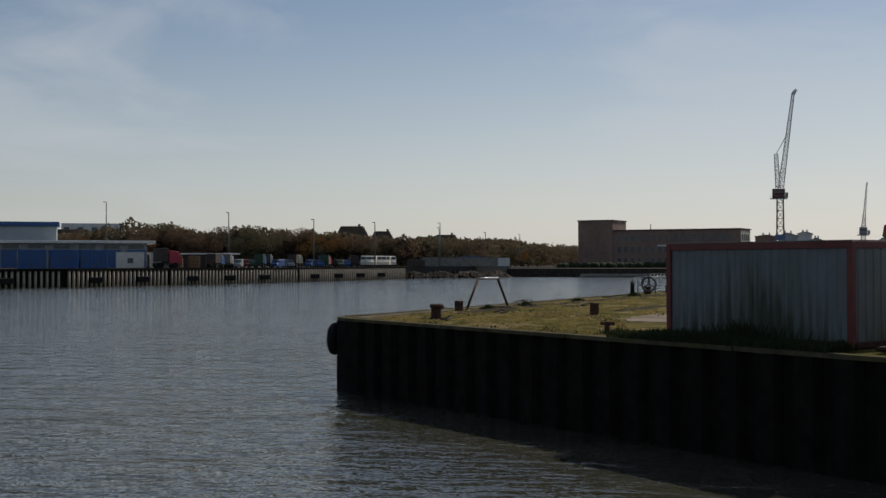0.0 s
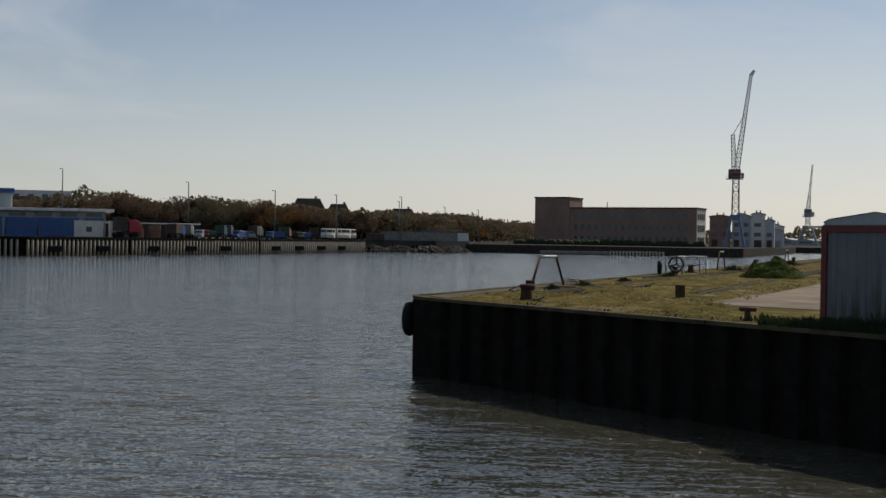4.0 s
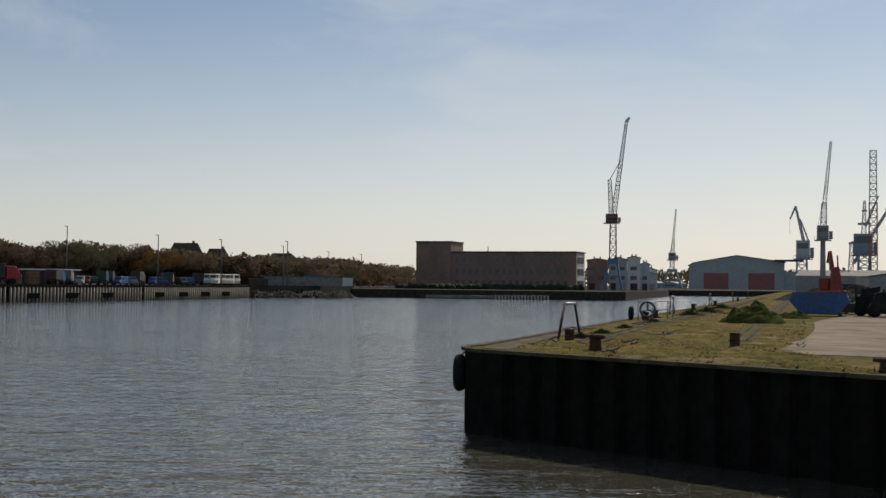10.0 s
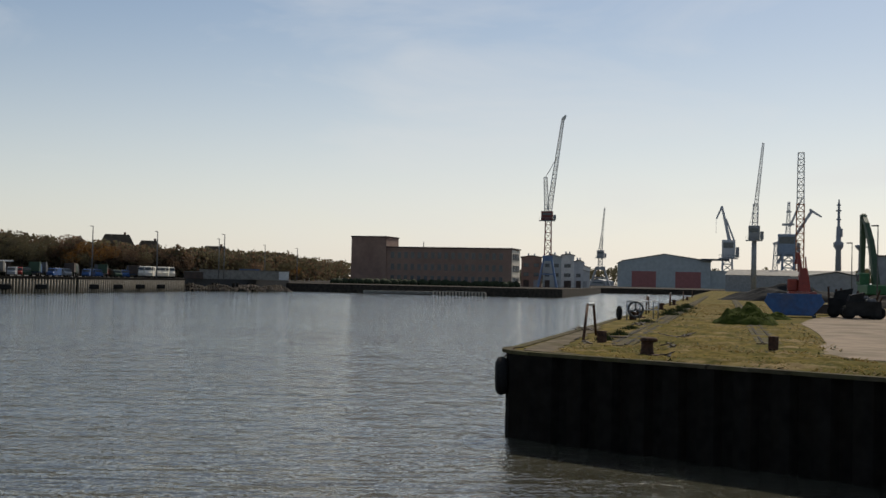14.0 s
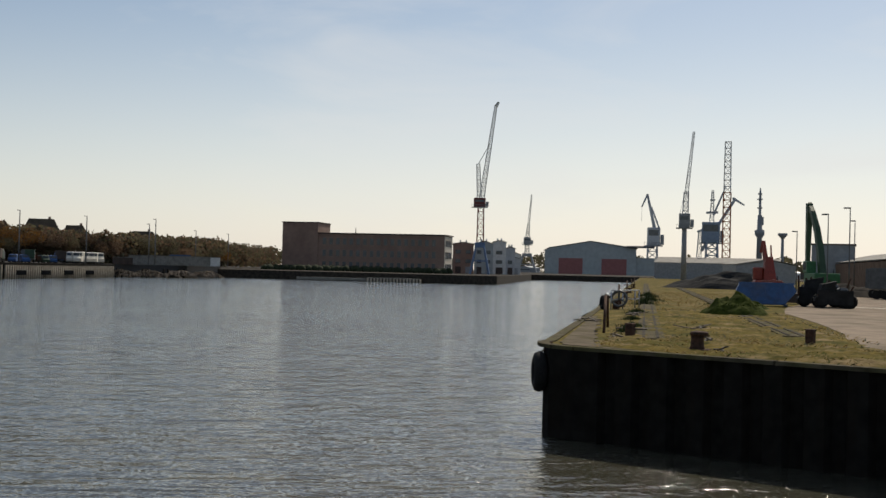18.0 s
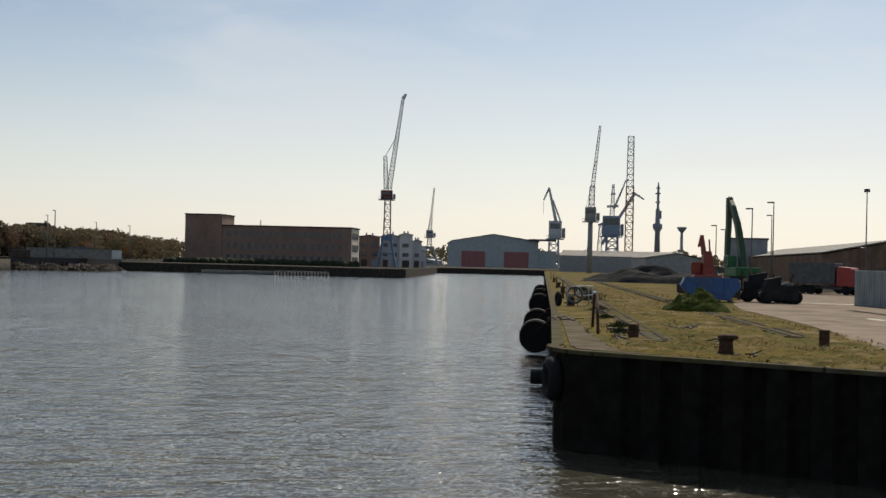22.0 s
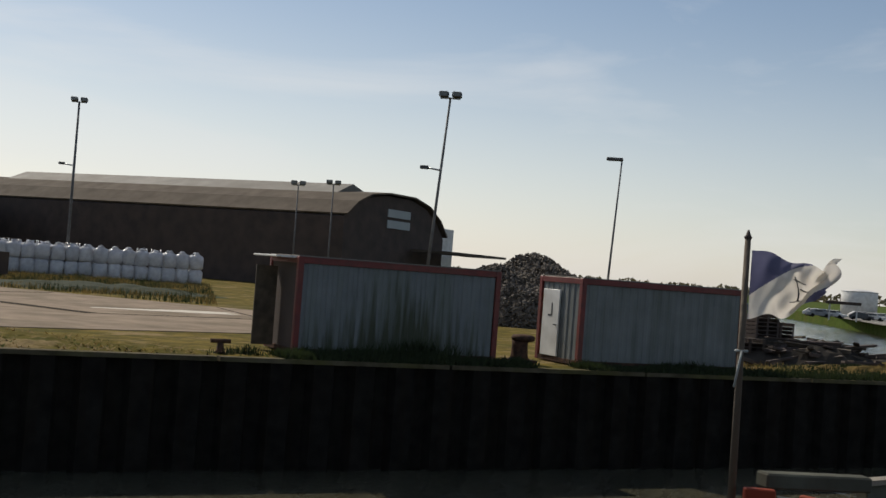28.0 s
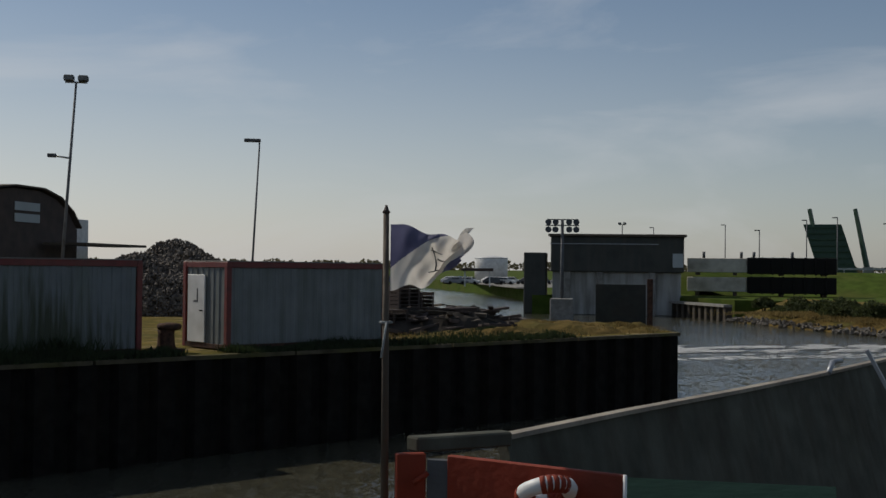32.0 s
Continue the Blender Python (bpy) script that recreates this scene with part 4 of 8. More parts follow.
def carpet(name, count, area, height, seed, mat, label):
    """Short grass scattered between four corners of the ground."""
    r = random.Random(seed)
    verts, faces = [], []
    (ax, ay), (bx, by), (cx, cy), (dx, dy) = area
    for i in range(count):
        u, w = r.random(), r.random()
        x = (ax * (1 - u) + bx * u) * (1 - w) + (dx * (1 - u) + cx * u) * w
        y = (ay * (1 - u) + by * u) * (1 - w) + (dy * (1 - u) + cy * u) * w
        if noise.noise(Vector((x * 0.35, y * 0.35, seed))) < -0.05:
            continue
        h, t, k = height * r.uniform(0.35, 1.0), r.uniform(0, 6.283), r.uniform(0.02, 0.06) if height < 0.2 else r.uniform(0.012, 0.035)
        b = len(verts)
        lean = 2.4 * h if height < 0.2 else 0.3 * h
        verts += [(x - k * math.cos(t), y - k * math.sin(t), 0), (x + k * math.cos(t), y + k * math.sin(t), 0), (x - lean * math.sin(t) + r.uniform(-0.05, 0.05), y + lean * math.cos(t), h)]
        faces.append((b, b + 1, b + 2))
    me = bpy.data.meshes.new(name)
    me.from_pydata(verts, [], faces)
    return stuff(name, me, mat, label, "grass", (0, 0, GH - 0.02))




def hummocks(area, nu, nv, height, seed, label):
    """A softly uneven sheet of moss between four corners."""
    (ax, ay), (bx, by), (cx, cy), (dx, dy) = area
    bm = bm_new()
    rows = []
    for i in range(nu + 1):
        row = []
        for j in range(nv + 1):
            u, w = i / nu, j / nv
            x = (ax * (1 - u) + bx * u) * (1 - w) + (dx * (1 - u) + cx * u) * w
            y = (ay * (1 - u) + by * u) * (1 - w) + (dy * (1 - u) + cy * u) * w
            fade = min(1.0, 8 * min(u, 1 - u, w * 1.5, 1 - w))
            h = 0.5 + 0.6 * noise.noise(Vector((x * 0.7, y * 0.7, seed))) + 0.5 * noise.noise(Vector((x * 2.1, y * 2.1, seed + 4))) + 0.4 * noise.noise(Vector((x * 5.0, y * 5.0, seed + 8)))
            row.append(bm.verts.new((x, y, GH - 0.03 + fade * (0.012 + max(0.0, h) * height))))
        rows.append(row)
    for i in range(nu):
        for j in range(nv):
            f = bm.faces.new((rows[i][j], rows[i + 1][j], rows[i + 1][j + 1], rows[i][j + 1]))
            f.smooth = True
    bmesh.ops.recalc_face_normals(bm, faces=bm.faces)
    return solid("moss_carpet", bm, M["moss"], label, "moss", kind="stuff")


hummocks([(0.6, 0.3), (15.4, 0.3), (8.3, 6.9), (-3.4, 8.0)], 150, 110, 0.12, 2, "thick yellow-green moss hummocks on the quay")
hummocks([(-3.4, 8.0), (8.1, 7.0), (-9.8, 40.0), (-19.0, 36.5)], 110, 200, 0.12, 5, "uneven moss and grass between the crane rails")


carpet("grass", 3500, [(1.0, 0.4), (15.2, 0.4), (8.3, 6.9), (-2.6, 8.0)], 0.13, 25, M["grass_dry"], "short dry grass on the mossy quay")
carpet("grass", 2200, [(1.0, 0.4), (15.2, 0.4), (8.3, 6.9), (-2.6, 8.0)], 0.12, 26, M["grass"], "short green grass in patches on the mossy quay")
carpet("grass", 4000, [(-3.0, 8.0), (8.0, 7.2), (-10.2, 40.0), (-18.4, 36.5)], 0.15, 27, M["grass_dry"], "short dry grass between the crane rails")
carpet("grass", 2200, [(-3.0, 8.0), (8.0, 7.2), (-10.2, 40.0), (-18.4, 36.5)], 0.14, 28, M["weed"], "dark grass in patches between the crane rails")
carpet("grass", 5000, [(-20, 38), (-12.5, 40), (-45, 105), (-54, 100)], 0.15, 15, M["grass_dry"], "dry grass along the basin edge")
carpet("grass", 14000, [(4.5, 43.2), (21.0, 27.6), (30.0, 63.0), (6.6, 64.5)], 0.42, 16, M["weed"], "rough dark weeds before the white bags")
carpet("grass", 14000, [(4.5, 43.2), (21.0, 27.6), (30.0, 63.0), (6.6, 64.5)], 0.36, 19, M["grass_dry"], "dry yellow weeds before the white bags")
carpet("grass", 4000, [(30.5, 0.8), (44.0, 0.8), (47.0, 12.0), (33.0, 14.0)], 0.22, 17, M["grass_dry"], "tall dry grass at the end of the pier")
carpet("grass", 4000, [(38, 0.6), (45.0, 0.6), (47.6, 12.5), (40.0, 14.5)], 0.25, 18, M["grass_dry"], "dry yellow grass on the pier's end")


def mound(name, at, size, mat, label, category, seed, rough=0.25, n=30, kind=""):
    """A heap: a bumpy dome."""
    bm = bm_new()
    rows = []
    for i in range(n + 1):
        row = []
        for j in range(n + 1):
            u, w = 2 * i / n - 1, 2 * j / n - 1
            d = max(0.0, 1 - (u * u + w * w))
            h = (d ** 0.8) * (1 + rough * noise.noise(Vector((u * 3 + seed, w * 3, 0.3))) * 2 + rough * 0.6 * noise.noise(Vector((u * 9, w * 9 + seed, 0.7))))
            row.append(bm.verts.new((u * size[0], w * size[1], max(-0.05, h * size[2] - 0.03))))
        rows.append(row)
    for i in range(n):
        for j in range(n):
            bm.faces.new((rows[i][j], rows[i + 1][j], rows[i + 1][j + 1], rows[i][j + 1]))
    return solid(name, bm, mat, label, category, kind=kind, at=at)


for mx, my, sx, sy, sz, seed in ((41.5, 3.6, 3.4, 2.6, 0.42, 95), (44.2, 2.6, 1.8, 1.8, 0.3, 96), (36.5, 2.4, 3.6, 1.7, 0.3, 97)):
    mound("grass_hummock", (mx, my, GH - 0.02), (sx, sy, sz), M["bankgrass"], "low hummock of dry golden grass on the pier's end", "hummock", seed, 0.45)
    stuff("grass", tuft_mesh("grass", 2600, (sx * 0.9, sy * 0.9), 0.30, seed, 0.02), M["grass_dry" if seed < 97 else "weed"], "matted dry grass over the pier's end", "grass", (mx, my, GH + sz * 0.35))
mound("grass_mound", (-9.7, 33.1, GH), (1.9, 2.0, 1.1), M["grass"], "low mound overgrown with green grass", "mound", 2)
stuff("weeds", tuft_mesh("weeds", 2000, (1.35, 1.4), 0.30, 6, 0.03), M["grass"], "green weeds over the low mound", "weeds", (-9.7, 33.1, GH + 0.55))
mound("grass_mound", (-15.2, 47.5, GH), (1.3, 1.0, 0.45), M["grass"], "small grassy mound beside the skip", "mound", 5)

# blue skip
s = thing("skip", (-17.4, 55.0, GH), "blue steel waste skip standing on the yard", "skip", yaw=26)
s.scale = (1.13, 1.13, 1.0)
bm = bm_new()
profile(bm, [(-1.2, 0.12), (1.2, 0.12), (1.95, 1.15), (1.7, 1.75), (-1.7, 1.75), (-1.95, 1.15)], 1.9)
bmesh.ops.bevel(bm, geom=list(bm.edges), offset=0.03, segments=1, affect="EDGES")
part("tub", bm, M["blue"], s)
bm = bm_new()
for y in (-0.06, 1.9):
    box(bm, (-1.75, y, 1.66), (1.75, y + 0.07, 1.78))
    for x in (-0.9, 0.0, 0.9):
        box(bm, (x - 0.06, y - 0.02, 0.15), (x + 0.06, y + 0.06, 1.7))
part("rim", bm, M["blue"], s)
for x in (-1.3, 1.3):
    bm = bm_new()
    box(bm, (x - 0.12, 0.2, 0.0), (x + 0.12, 1.7, 0.14))
    part("skid", bm, M["darksteel"], s)


def facing(x, y, px=25.0, py=-29.0):
    """The yaw that turns a thing's local x across the view from the harbour."""
    return math.degrees(math.atan2(-(x - px), (y - py)))


def excavator(at, yaw, paint, name, label, pts, arm_mat, scale=1.0):
    e = thing(name, at, label, "excavator", yaw=yaw)
    k = scale
    for sy in (-1.15 * k, 1.15 * k):
        bm = bm_new()
        box(bm, (-1.9 * k, sy - 0.3 * k, 0), (1.9 * k, sy + 0.3 * k, 0.95 * k), 0.28)
        part("track", bm, M["rubber"], e)
    bm = bm_new()
    box(bm, (-0.9 * k, -0.9 * k, 0.4 * k), (0.9 * k, 0.9 * k, 1.15 * k), 0.05)
    part("undercarriage", bm, M["darksteel"], e)
    bm = bm_new()
    box(bm, (-2.3 * k, -1.3 * k, 1.15 * k), (1.2 * k, 1.3 * k, 2.15 * k), 0.12)
    part("engine_house", bm, paint, e)
    bm = bm_new()
    tube(bm, (-1.7 * k, -0.8 * k, 2.15 * k), (-1.7 * k, -0.8 * k, 2.6 * k), 0.08)
    part("exhaust", bm, M["darksteel"], e)
    bm = bm_new()
    box(bm, (0.2 * k, 0.35 * k, 2.15 * k), (1.6 * k, 1.3 * k, 3.35 * k), 0.1)
    c = part("cab", bm, paint, e)
    bm = bm_new()
    box(bm, (0.5 * k, 1.301 * k, 2.45 * k), (1.4 * k, 1.301 * k + 0.03, 3.2 * k))
    box(bm, (1.601 * k, 0.5 * k, 2.45 * k), (1.601 * k + 0.03, 1.2 * k, 3.2 * k))
    part("cab_window", bm, M["window"], c)
    for i, (a, b, w0, w1) in enumerate(pts):
        bm = bm_new()
        beam(bm, a, b, w0, w0 * 1.25, w1 / w0)
        part("boom" if i < len(pts) - 1 else "stick", bm, arm_mat, e)
    return e


M["handler"] = material("handler_green_paint", (0.035, 0.075, 0.03), (0.022, 0.05, 0.02), 0.55, scale=2, bump=0.1)
excavator((-42.3, 129.5, GH), 129.5, M["green"], "material_handler", "green material handler with a tall arched boom",
          [((-0.5, -0.2, 2.0), (0.7, -0.2, 5.8), 0.85, 0.8), ((0.6, -0.2, 5.6), (2.3, -0.2, 9.0), 0.8, 0.7), ((2.2, -0.2, 8.8), (4.3, -0.2, 11.4), 0.7, 0.6), ((4.2, -0.2, 11.3), (5.9, -0.2, 12.7), 0.6, 0.55), ((5.8, -0.2, 12.8), (6.2, -0.2, 3.0), 0.75, 0.5)], M["handler"], 1.35)
excavator((-22.6, 67.0, GH), 118, M["diggerred"], "red_excavator", "orange-red excavator with its arm folded up",
          [((0.3, -0.2, 1.9), (0.8, -0.15, 4.3), 1.2, 0.7), ((0.8, 0.12, 4.1), (1.2, 0.32, 5.9), 0.34, 0.24), ((0.7, -0.42, 4.1), (1.0, -0.36, 5.5), 0.14, 0.11), ((1.2, 0.3, 5.9), (1.4, 0.55, 4.8), 0.22, 0.16)], M["diggerred"]).scale = (0.9,) * 3
excavator((-1.4, 76.5, GH), facing(-1.4, 76.5, 12, -28), M["green"], "material_handler", "green material handler with its boom bent over the hut",
          [((-1.6, -0.2, 2.0), (2.5, -0.2, 7.7), 0.55, 0.5), ((2.5, -0.2, 7.7), (4.6, -0.2, 2.4), 0.5, 0.36), ((4.6, -0.2, 2.6), (4.6, -0.2, 1.2), 0.6, 0.5)], M["handler"])


# ---- yard behind: hut, containers, bags, heap, sheds, lamps ----
M["hutroof"] = material("weathered_sheet_roof", (0.34, 0.28, 0.22), (0.22, 0.17, 0.13), 0.8, scale=1.4, stain=(0.13, 0.09, 0.065), stain_scale=0.5, stain_amount=0.7, bump=0.2, spec=0.2)


def hut(at, w, d, eave, ridge, yaw):
    h = thing("yard_hut", at, "low brown-grey rendered hut with a shallow gable roof", "hut", yaw=yaw)
    bm = bm_new()
    profile(bm, [(-w / 2, 0), (w / 2, 0), (w / 2, eave), (0, ridge), (-w / 2, eave)], d)
    part("wall_shell", bm, M["hutwall"], h)
    for s in (-1, 1):
        bm = bm_new()
        beam(bm, (s * (w / 2 + 0.35), d / 2, eave - 0.06), (0, d / 2, ridge + 0.1), d + 0.7, 0.1)
        part("roof_slope", bm, M["hutroof"], h)
        for j in range(int(d / 0.55) + 1):
            bm = bm_new()
            y = 0.55 * j
            beam(bm, (s * (w / 2 + 0.3), y, eave + 0.03), (s * 0.05, y, ridge + 0.19), 0.09, 0.07)
            part("roof_batten", bm, M["hutroof"], h)
    bm = bm_new()
    tube(bm, (0, -0.3, ridge + 0.18), (0, d + 0.3, ridge + 0.18), 0.13)
    part("ridge_cap", bm, M["roofgrey"], h)
    bm = bm_new()
    box(bm, (-w * 0.12, -0.04, 0), (w * 0.05, 0.0, 2.2))
    part("door", bm, M["sheddark"], h)
    for x in (-w * 0.5, w * 0.5):
        bm = bm_new()
        box(bm, (x - 0.06, -0.07, 0), (x + 0.06, 0.0, eave))
        part("corner_trim", bm, M["sheddark"], h)
    return h


hut((1.0, 61.2, GH), 7.1, 7.3, 3.55, 4.7, 38)


M["containerblue"] = material("pale_container_paint", (0.30, 0.35, 0.36), (0.22, 0.26, 0.27), 0.6, scale=1.2, stain=(0.16, 0.12, 0.09), streak=True, stain_scale=0.8, stain_amount=0.6, bump=0.08)


def shipping_container(at, L, mat, label, yaw=0.0, Hh=2.59):
    c = thing("shipping_container", at, label, "container", "containers in the yard", yaw=yaw)
    bm = bm_new()
    pts, k = [], int(L / 0.3)
    for i in range(k):
        pts += [(L * (i + f) / k, y) for f, y in ((0, 0), (0.4, 0), (0.5, 0.05), (0.9, 0.05))]
    poly = [(x, -1.2 - y) for x, y in pts] + [(L, -1.2), (L, 1.2)] + [(x, 1.2 + y) for x, y in reversed(pts)]
    prism(bm, poly, 0.12, Hh - 0.1)
    part("body", bm, mat, c)
    for z in (0.0, Hh - 0.13):
        bm = bm_new()
        box(bm, (-0.04, -1.24, z), (L + 0.04, 1.24, z + 0.13), 0.01)
        part("frame", bm, mat, c)
    for y in (-0.7, -0.25, 0.25, 0.7):
        bm = bm_new()
        tube(bm, (-0.09, y, 0.2), (-0.09, y, Hh - 0.2), 0.03)
        part("lock_rod", bm, M["steel"], c)
    return c


M["containergreen"] = material("dull_green_container_paint", (0.12, 0.125, 0.11), (0.08, 0.083, 0.07), 0.7, scale=1.2, stain=(0.10, 0.07, 0.05), streak=True, stain_scale=0.8, stain_amount=0.6, bump=0.08)
M["containerteal"] = material("teal_container_paint", (0.035, 0.075, 0.07), (0.025, 0.05, 0.046), 0.6, scale=1.2, stain=(0.07, 0.05, 0.04), streak=True, stain_scale=0.8, stain_amount=0.5, bump=0.08)
shipping_container((-3.95, 57.2, GH), 6.06, M["containerblue"], "pale blue-grey shipping container beside the hut", 128)
shipping_container((-1.6, 57.4, GH), 6.06, M["containergreen"], "dull green-grey container before the hut's gable", 38)
shipping_container((3.4, 61.3, GH), 3.4, M["containerteal"], "short dark teal container beside the hut", 38, 2.8)
for x, y, h in ((-1.55, 56.0, 4.7), (-0.65, 56.75, 4.8)):
    po = thing("pole", (x, y, GH), "thin rusty steel pole before the hut", "pole", "poles by the hut")
    bm = bm_new()
    tube(bm, (0, 0, 0), (0.05, 0, h), 0.07, 0.06)
    part("shaft", bm, M["iron"], po)
    bm = bm_new()
    box(bm, (-0.18, -0.18, 0), (0.18, 0.18, 0.05))
    part("foot_plate", bm, M["iron"], po)
for x, y, L, a in ((2.6, 54.2, 3.6, 5), (-0.9, 49.4, 5.2, -38), (5.4, 55.6, 1.6, 10)):
    tb = thing("timber_beam", (x, y, GH), "pale weathered timber beam lying on the yard", "beam", "timber beams", yaw=a)
    bm = bm_new()
    box(bm, (-L / 2, -0.11, 0.0), (L / 2, 0.11, 0.2), 0.02)
    part("balk", bm, M["wood"], tb)
    bm = bm_new()
    box(bm, (-L / 2 + 0.1, -0.13, 0.2), (L / 2 - 0.3, 0.09, 0.25), 0.01)
    part("plank", bm, M["wood"], tb)
shipping_container((-44.5, 154.0, GH), 6.06, M["hallblue"], "pale blue-green shipping container", 20)
shipping_container((-30.3, 128.5, GH), 6.06, M["red"], "dark red shipping container", 14)


def truck(at, yaw, cab, box_mat, label, L=7.0, category="truck"):
    t = thing("truck", at, label, category, "parked trucks", yaw=yaw)
    bm = bm_new()
    profile(bm, [(0, 0.9), (0.1, 2.1), (0.7, 3.0), (2.2, 3.1), (2.2, 0.9)], 2.4)
    bmesh.ops.bevel(bm, geom=list(bm.edges), offset=0.07, segments=1, affect="EDGES")
    c = part("cab", bm, cab, t)
    c.matrix_basis = pose(0, -1.2, 0)
    bm = bm_new()
    box(bm, (0.16, -1.05, 2.05), (0.5, 1.05, 2.75))
    part("windscreen", bm, M["window"], c).matrix_basis = pose(-0.02, 1.2, 0)
    bm = bm_new()
    box(bm, (2.4, -1.22, 1.15), (2.4 + L, 1.22, 3.5), 0.04)
    part("load_box", bm, box_mat, t)
    bm = bm_new()
    box(bm, (0.3, -0.5, 0.6), (2.4 + L, 0.5, 0.9))
    part("chassis", bm, M["darksteel"], t)
    for x in (1.1, L * 0.6 + 2.4, L * 0.82 + 2.4):
        for y in (-1.05, 1.05):
            bm = bm_new()
            bmesh.ops.create_cone(bm, cap_ends=True, segments=14, radius1=0.5, radius2=0.5, depth=0.32, matrix=Matrix.Translation((x, y, 0.5)) @ Matrix.Rotation(radians(90), 4, "X"))
            part("wheel", bm, M["rubber"], t)
    return t


truck((-22.5, 112.0, GH), 170, M["red"], M["darksteel"], "red truck parked behind the containers", 5.0)
truck((-19.5, 104.0, GH), 175, M["red"], M["darksteel"], "dusty red truck parked in the yard", 4.5)

# big bags in rows
def bulk_bag(seed):
    b = thing("bulk_bag", (0, 0, GH), "full white woven bulk bag in a long stacked row", "bag", "white bulk bags", yaw=3)
    off = Vector((seed * 7.1, seed * 3.3, 0))
    for k, z in enumerate((0.0, 1.12)):
        bm = bm_new()
        lathe(bm, [(0.46, z + 0.01), (0.57, z + 0.10), (0.60, z + 0.36), (0.61, z + 0.64), (0.60, z + 0.90), (0.54, z + 1.06), (0.34, z + 1.15), (0.16, z + 1.2), (0.22, z + 1.33)], n=18)
        for v in bm.verts:
            d = math.hypot(v.co.x, v.co.y)
            a = math.atan2(v.co.y, v.co.x)
            square = 1.0 / max(abs(math.cos(a)), abs(math.sin(a))) ** 0.55
            q = v.co * 2.6 + off + Vector((0, 0, k * 9))
            v.co.x *= square * 0.94
            v.co.y *= square * 0.94
            v.co += Vector((noise.noise(q), noise.noise(q + Vector((5, 0, 0))), 0.6 * noise.noise(q + Vector((0, 8, 0))))) * 0.13 + Vector((noise.noise(q * 3), noise.noise(q * 3 + Vector((5, 0, 0))), 0)) * 0.05
        part("lower_bag" if k == 0 else "upper_bag", bm, M["bag"], b)
    for sx in (-0.35, 0.35):
        bm = bm_new()
        tube(bm, (sx, -0.35, 2.18), (sx, 0, 2.5), 0.03, n=5)
        tube(bm, (sx, 0, 2.5), (sx, 0.35, 2.18), 0.03, n=5)
        part("lifting_loop", bm, M["bag"], b)
    return b


bags = [bulk_bag(k) for k in range(4)]
used = 0
for row, (y0, z0) in enumerate(((66.6, 0.0), (67.85, 0.0))):
    for i in range(22 if row == 0 else 14):
        x = 7.4 + 1.04 * i + rng.uniform(-0.06, 0.06) + row * 0.4
        y = y0 - 0.09 * i + rng.uniform(-0.1, 0.1)
        turn = pose(x, y, GH, 0, 0, rng.choice((0, 90, 180, 270)) + rng.uniform(-7, 7))
        if used < 4:
            bags[used].matrix_basis = turn
        else:
            copy_thing(bags[(i * 3 + row) % 4], turn)
        used += 1


def rubble(name, count, at, size, seed, mat, label, big=0.5):
    """A heap of angular lumps over a dome, as one piece of stuff."""
    r = random.Random(seed)
    verts, faces = [], []
    for i in range(count):
        a, d = r.uniform(0, 6.283), math.sqrt(r.random())
        x, y = d * math.cos(a), d * math.sin(a)
        h = max(0.0, 1 - d * d) ** 0.75 * (1 + 0.35 * noise.noise(Vector((x * 2.3 + seed, y * 2.3, 0))))
        c = Vector((x * size[0], y * size[1], h * size[2] * r.uniform(0.9, 1.04)))
        s = big * r.uniform(0.25, 1.0)
        turn = Euler((r.uniform(0, 6), r.uniform(0, 6), r.uniform(0, 6))).to_matrix()
        b = len(verts)
        sx, sy, sz = s * r.uniform(0.5, 1.2), s * r.uniform(0.5, 1.2), s * r.uniform(0.3, 0.9)
        verts += [tuple(c + turn @ Vector((px * sx, py * sy, pz * sz))) for px, py, pz in ((1, 0, 0.1), (0, 1, 0), (-1, 0.1, 0), (0, -1, 0.2), (0.1, 0.1, 1), (0, 0, -1))]
        faces += [(b + i0, b + i1, b + 4) for i0, i1 in ((0, 1), (1, 2), (2, 3), (3, 0))] + [(b + i1, b + i0, b + 5) for i0, i1 in ((0, 1), (1, 2), (2, 3), (3, 0))]
    me = bpy.data.meshes.new(name)
    me.from_pydata(verts, [], faces)
    return stuff(name, me, mat, label, "rubble heap", at)


mound("scrap_heap_core", (37.4, 26.7, GH), (5.1, 4.5, 2.7), M["scrap"], "grey heap of broken rubble behind the cabins", "rubble heap", 3, 0.06)
rubble("rubble", 15000, (37.4, 26.7, GH), (5.4, 4.8, 3.15), 5, M["scrap"], "grey broken rubble and scrap heaped behind the cabins", 0.17)
rubble("rubble", 1200, (44.0, 33.0, GH), (7.5, 5.0, 2.2), 6, M["dirt"], "dark earth and rubble heap", 0.5)
M["coal"] = material("dark_bulk_coal", (0.034, 0.034, 0.034), (0.02, 0.02, 0.02), 0.95, scale=2, bump=0.5, bump_scale=6, spec=0.1)
mound("earth_mound", (-68.0, 156.0, GH), (12, 7, 2.3), M["coal"], "long dark heap of bulk material", "heap", 9)
mound("earth_mound", (-34.0, 118.0, GH), (8, 5, 1.3), M["dirt"], "dark heap of earth behind the skip", "heap", 10)


M["mastgrey"] = material("dull_grey_mast", (0.15, 0.15, 0.15), (0.10, 0.10, 0.10), 0.7, scale=3, bump=0.08)


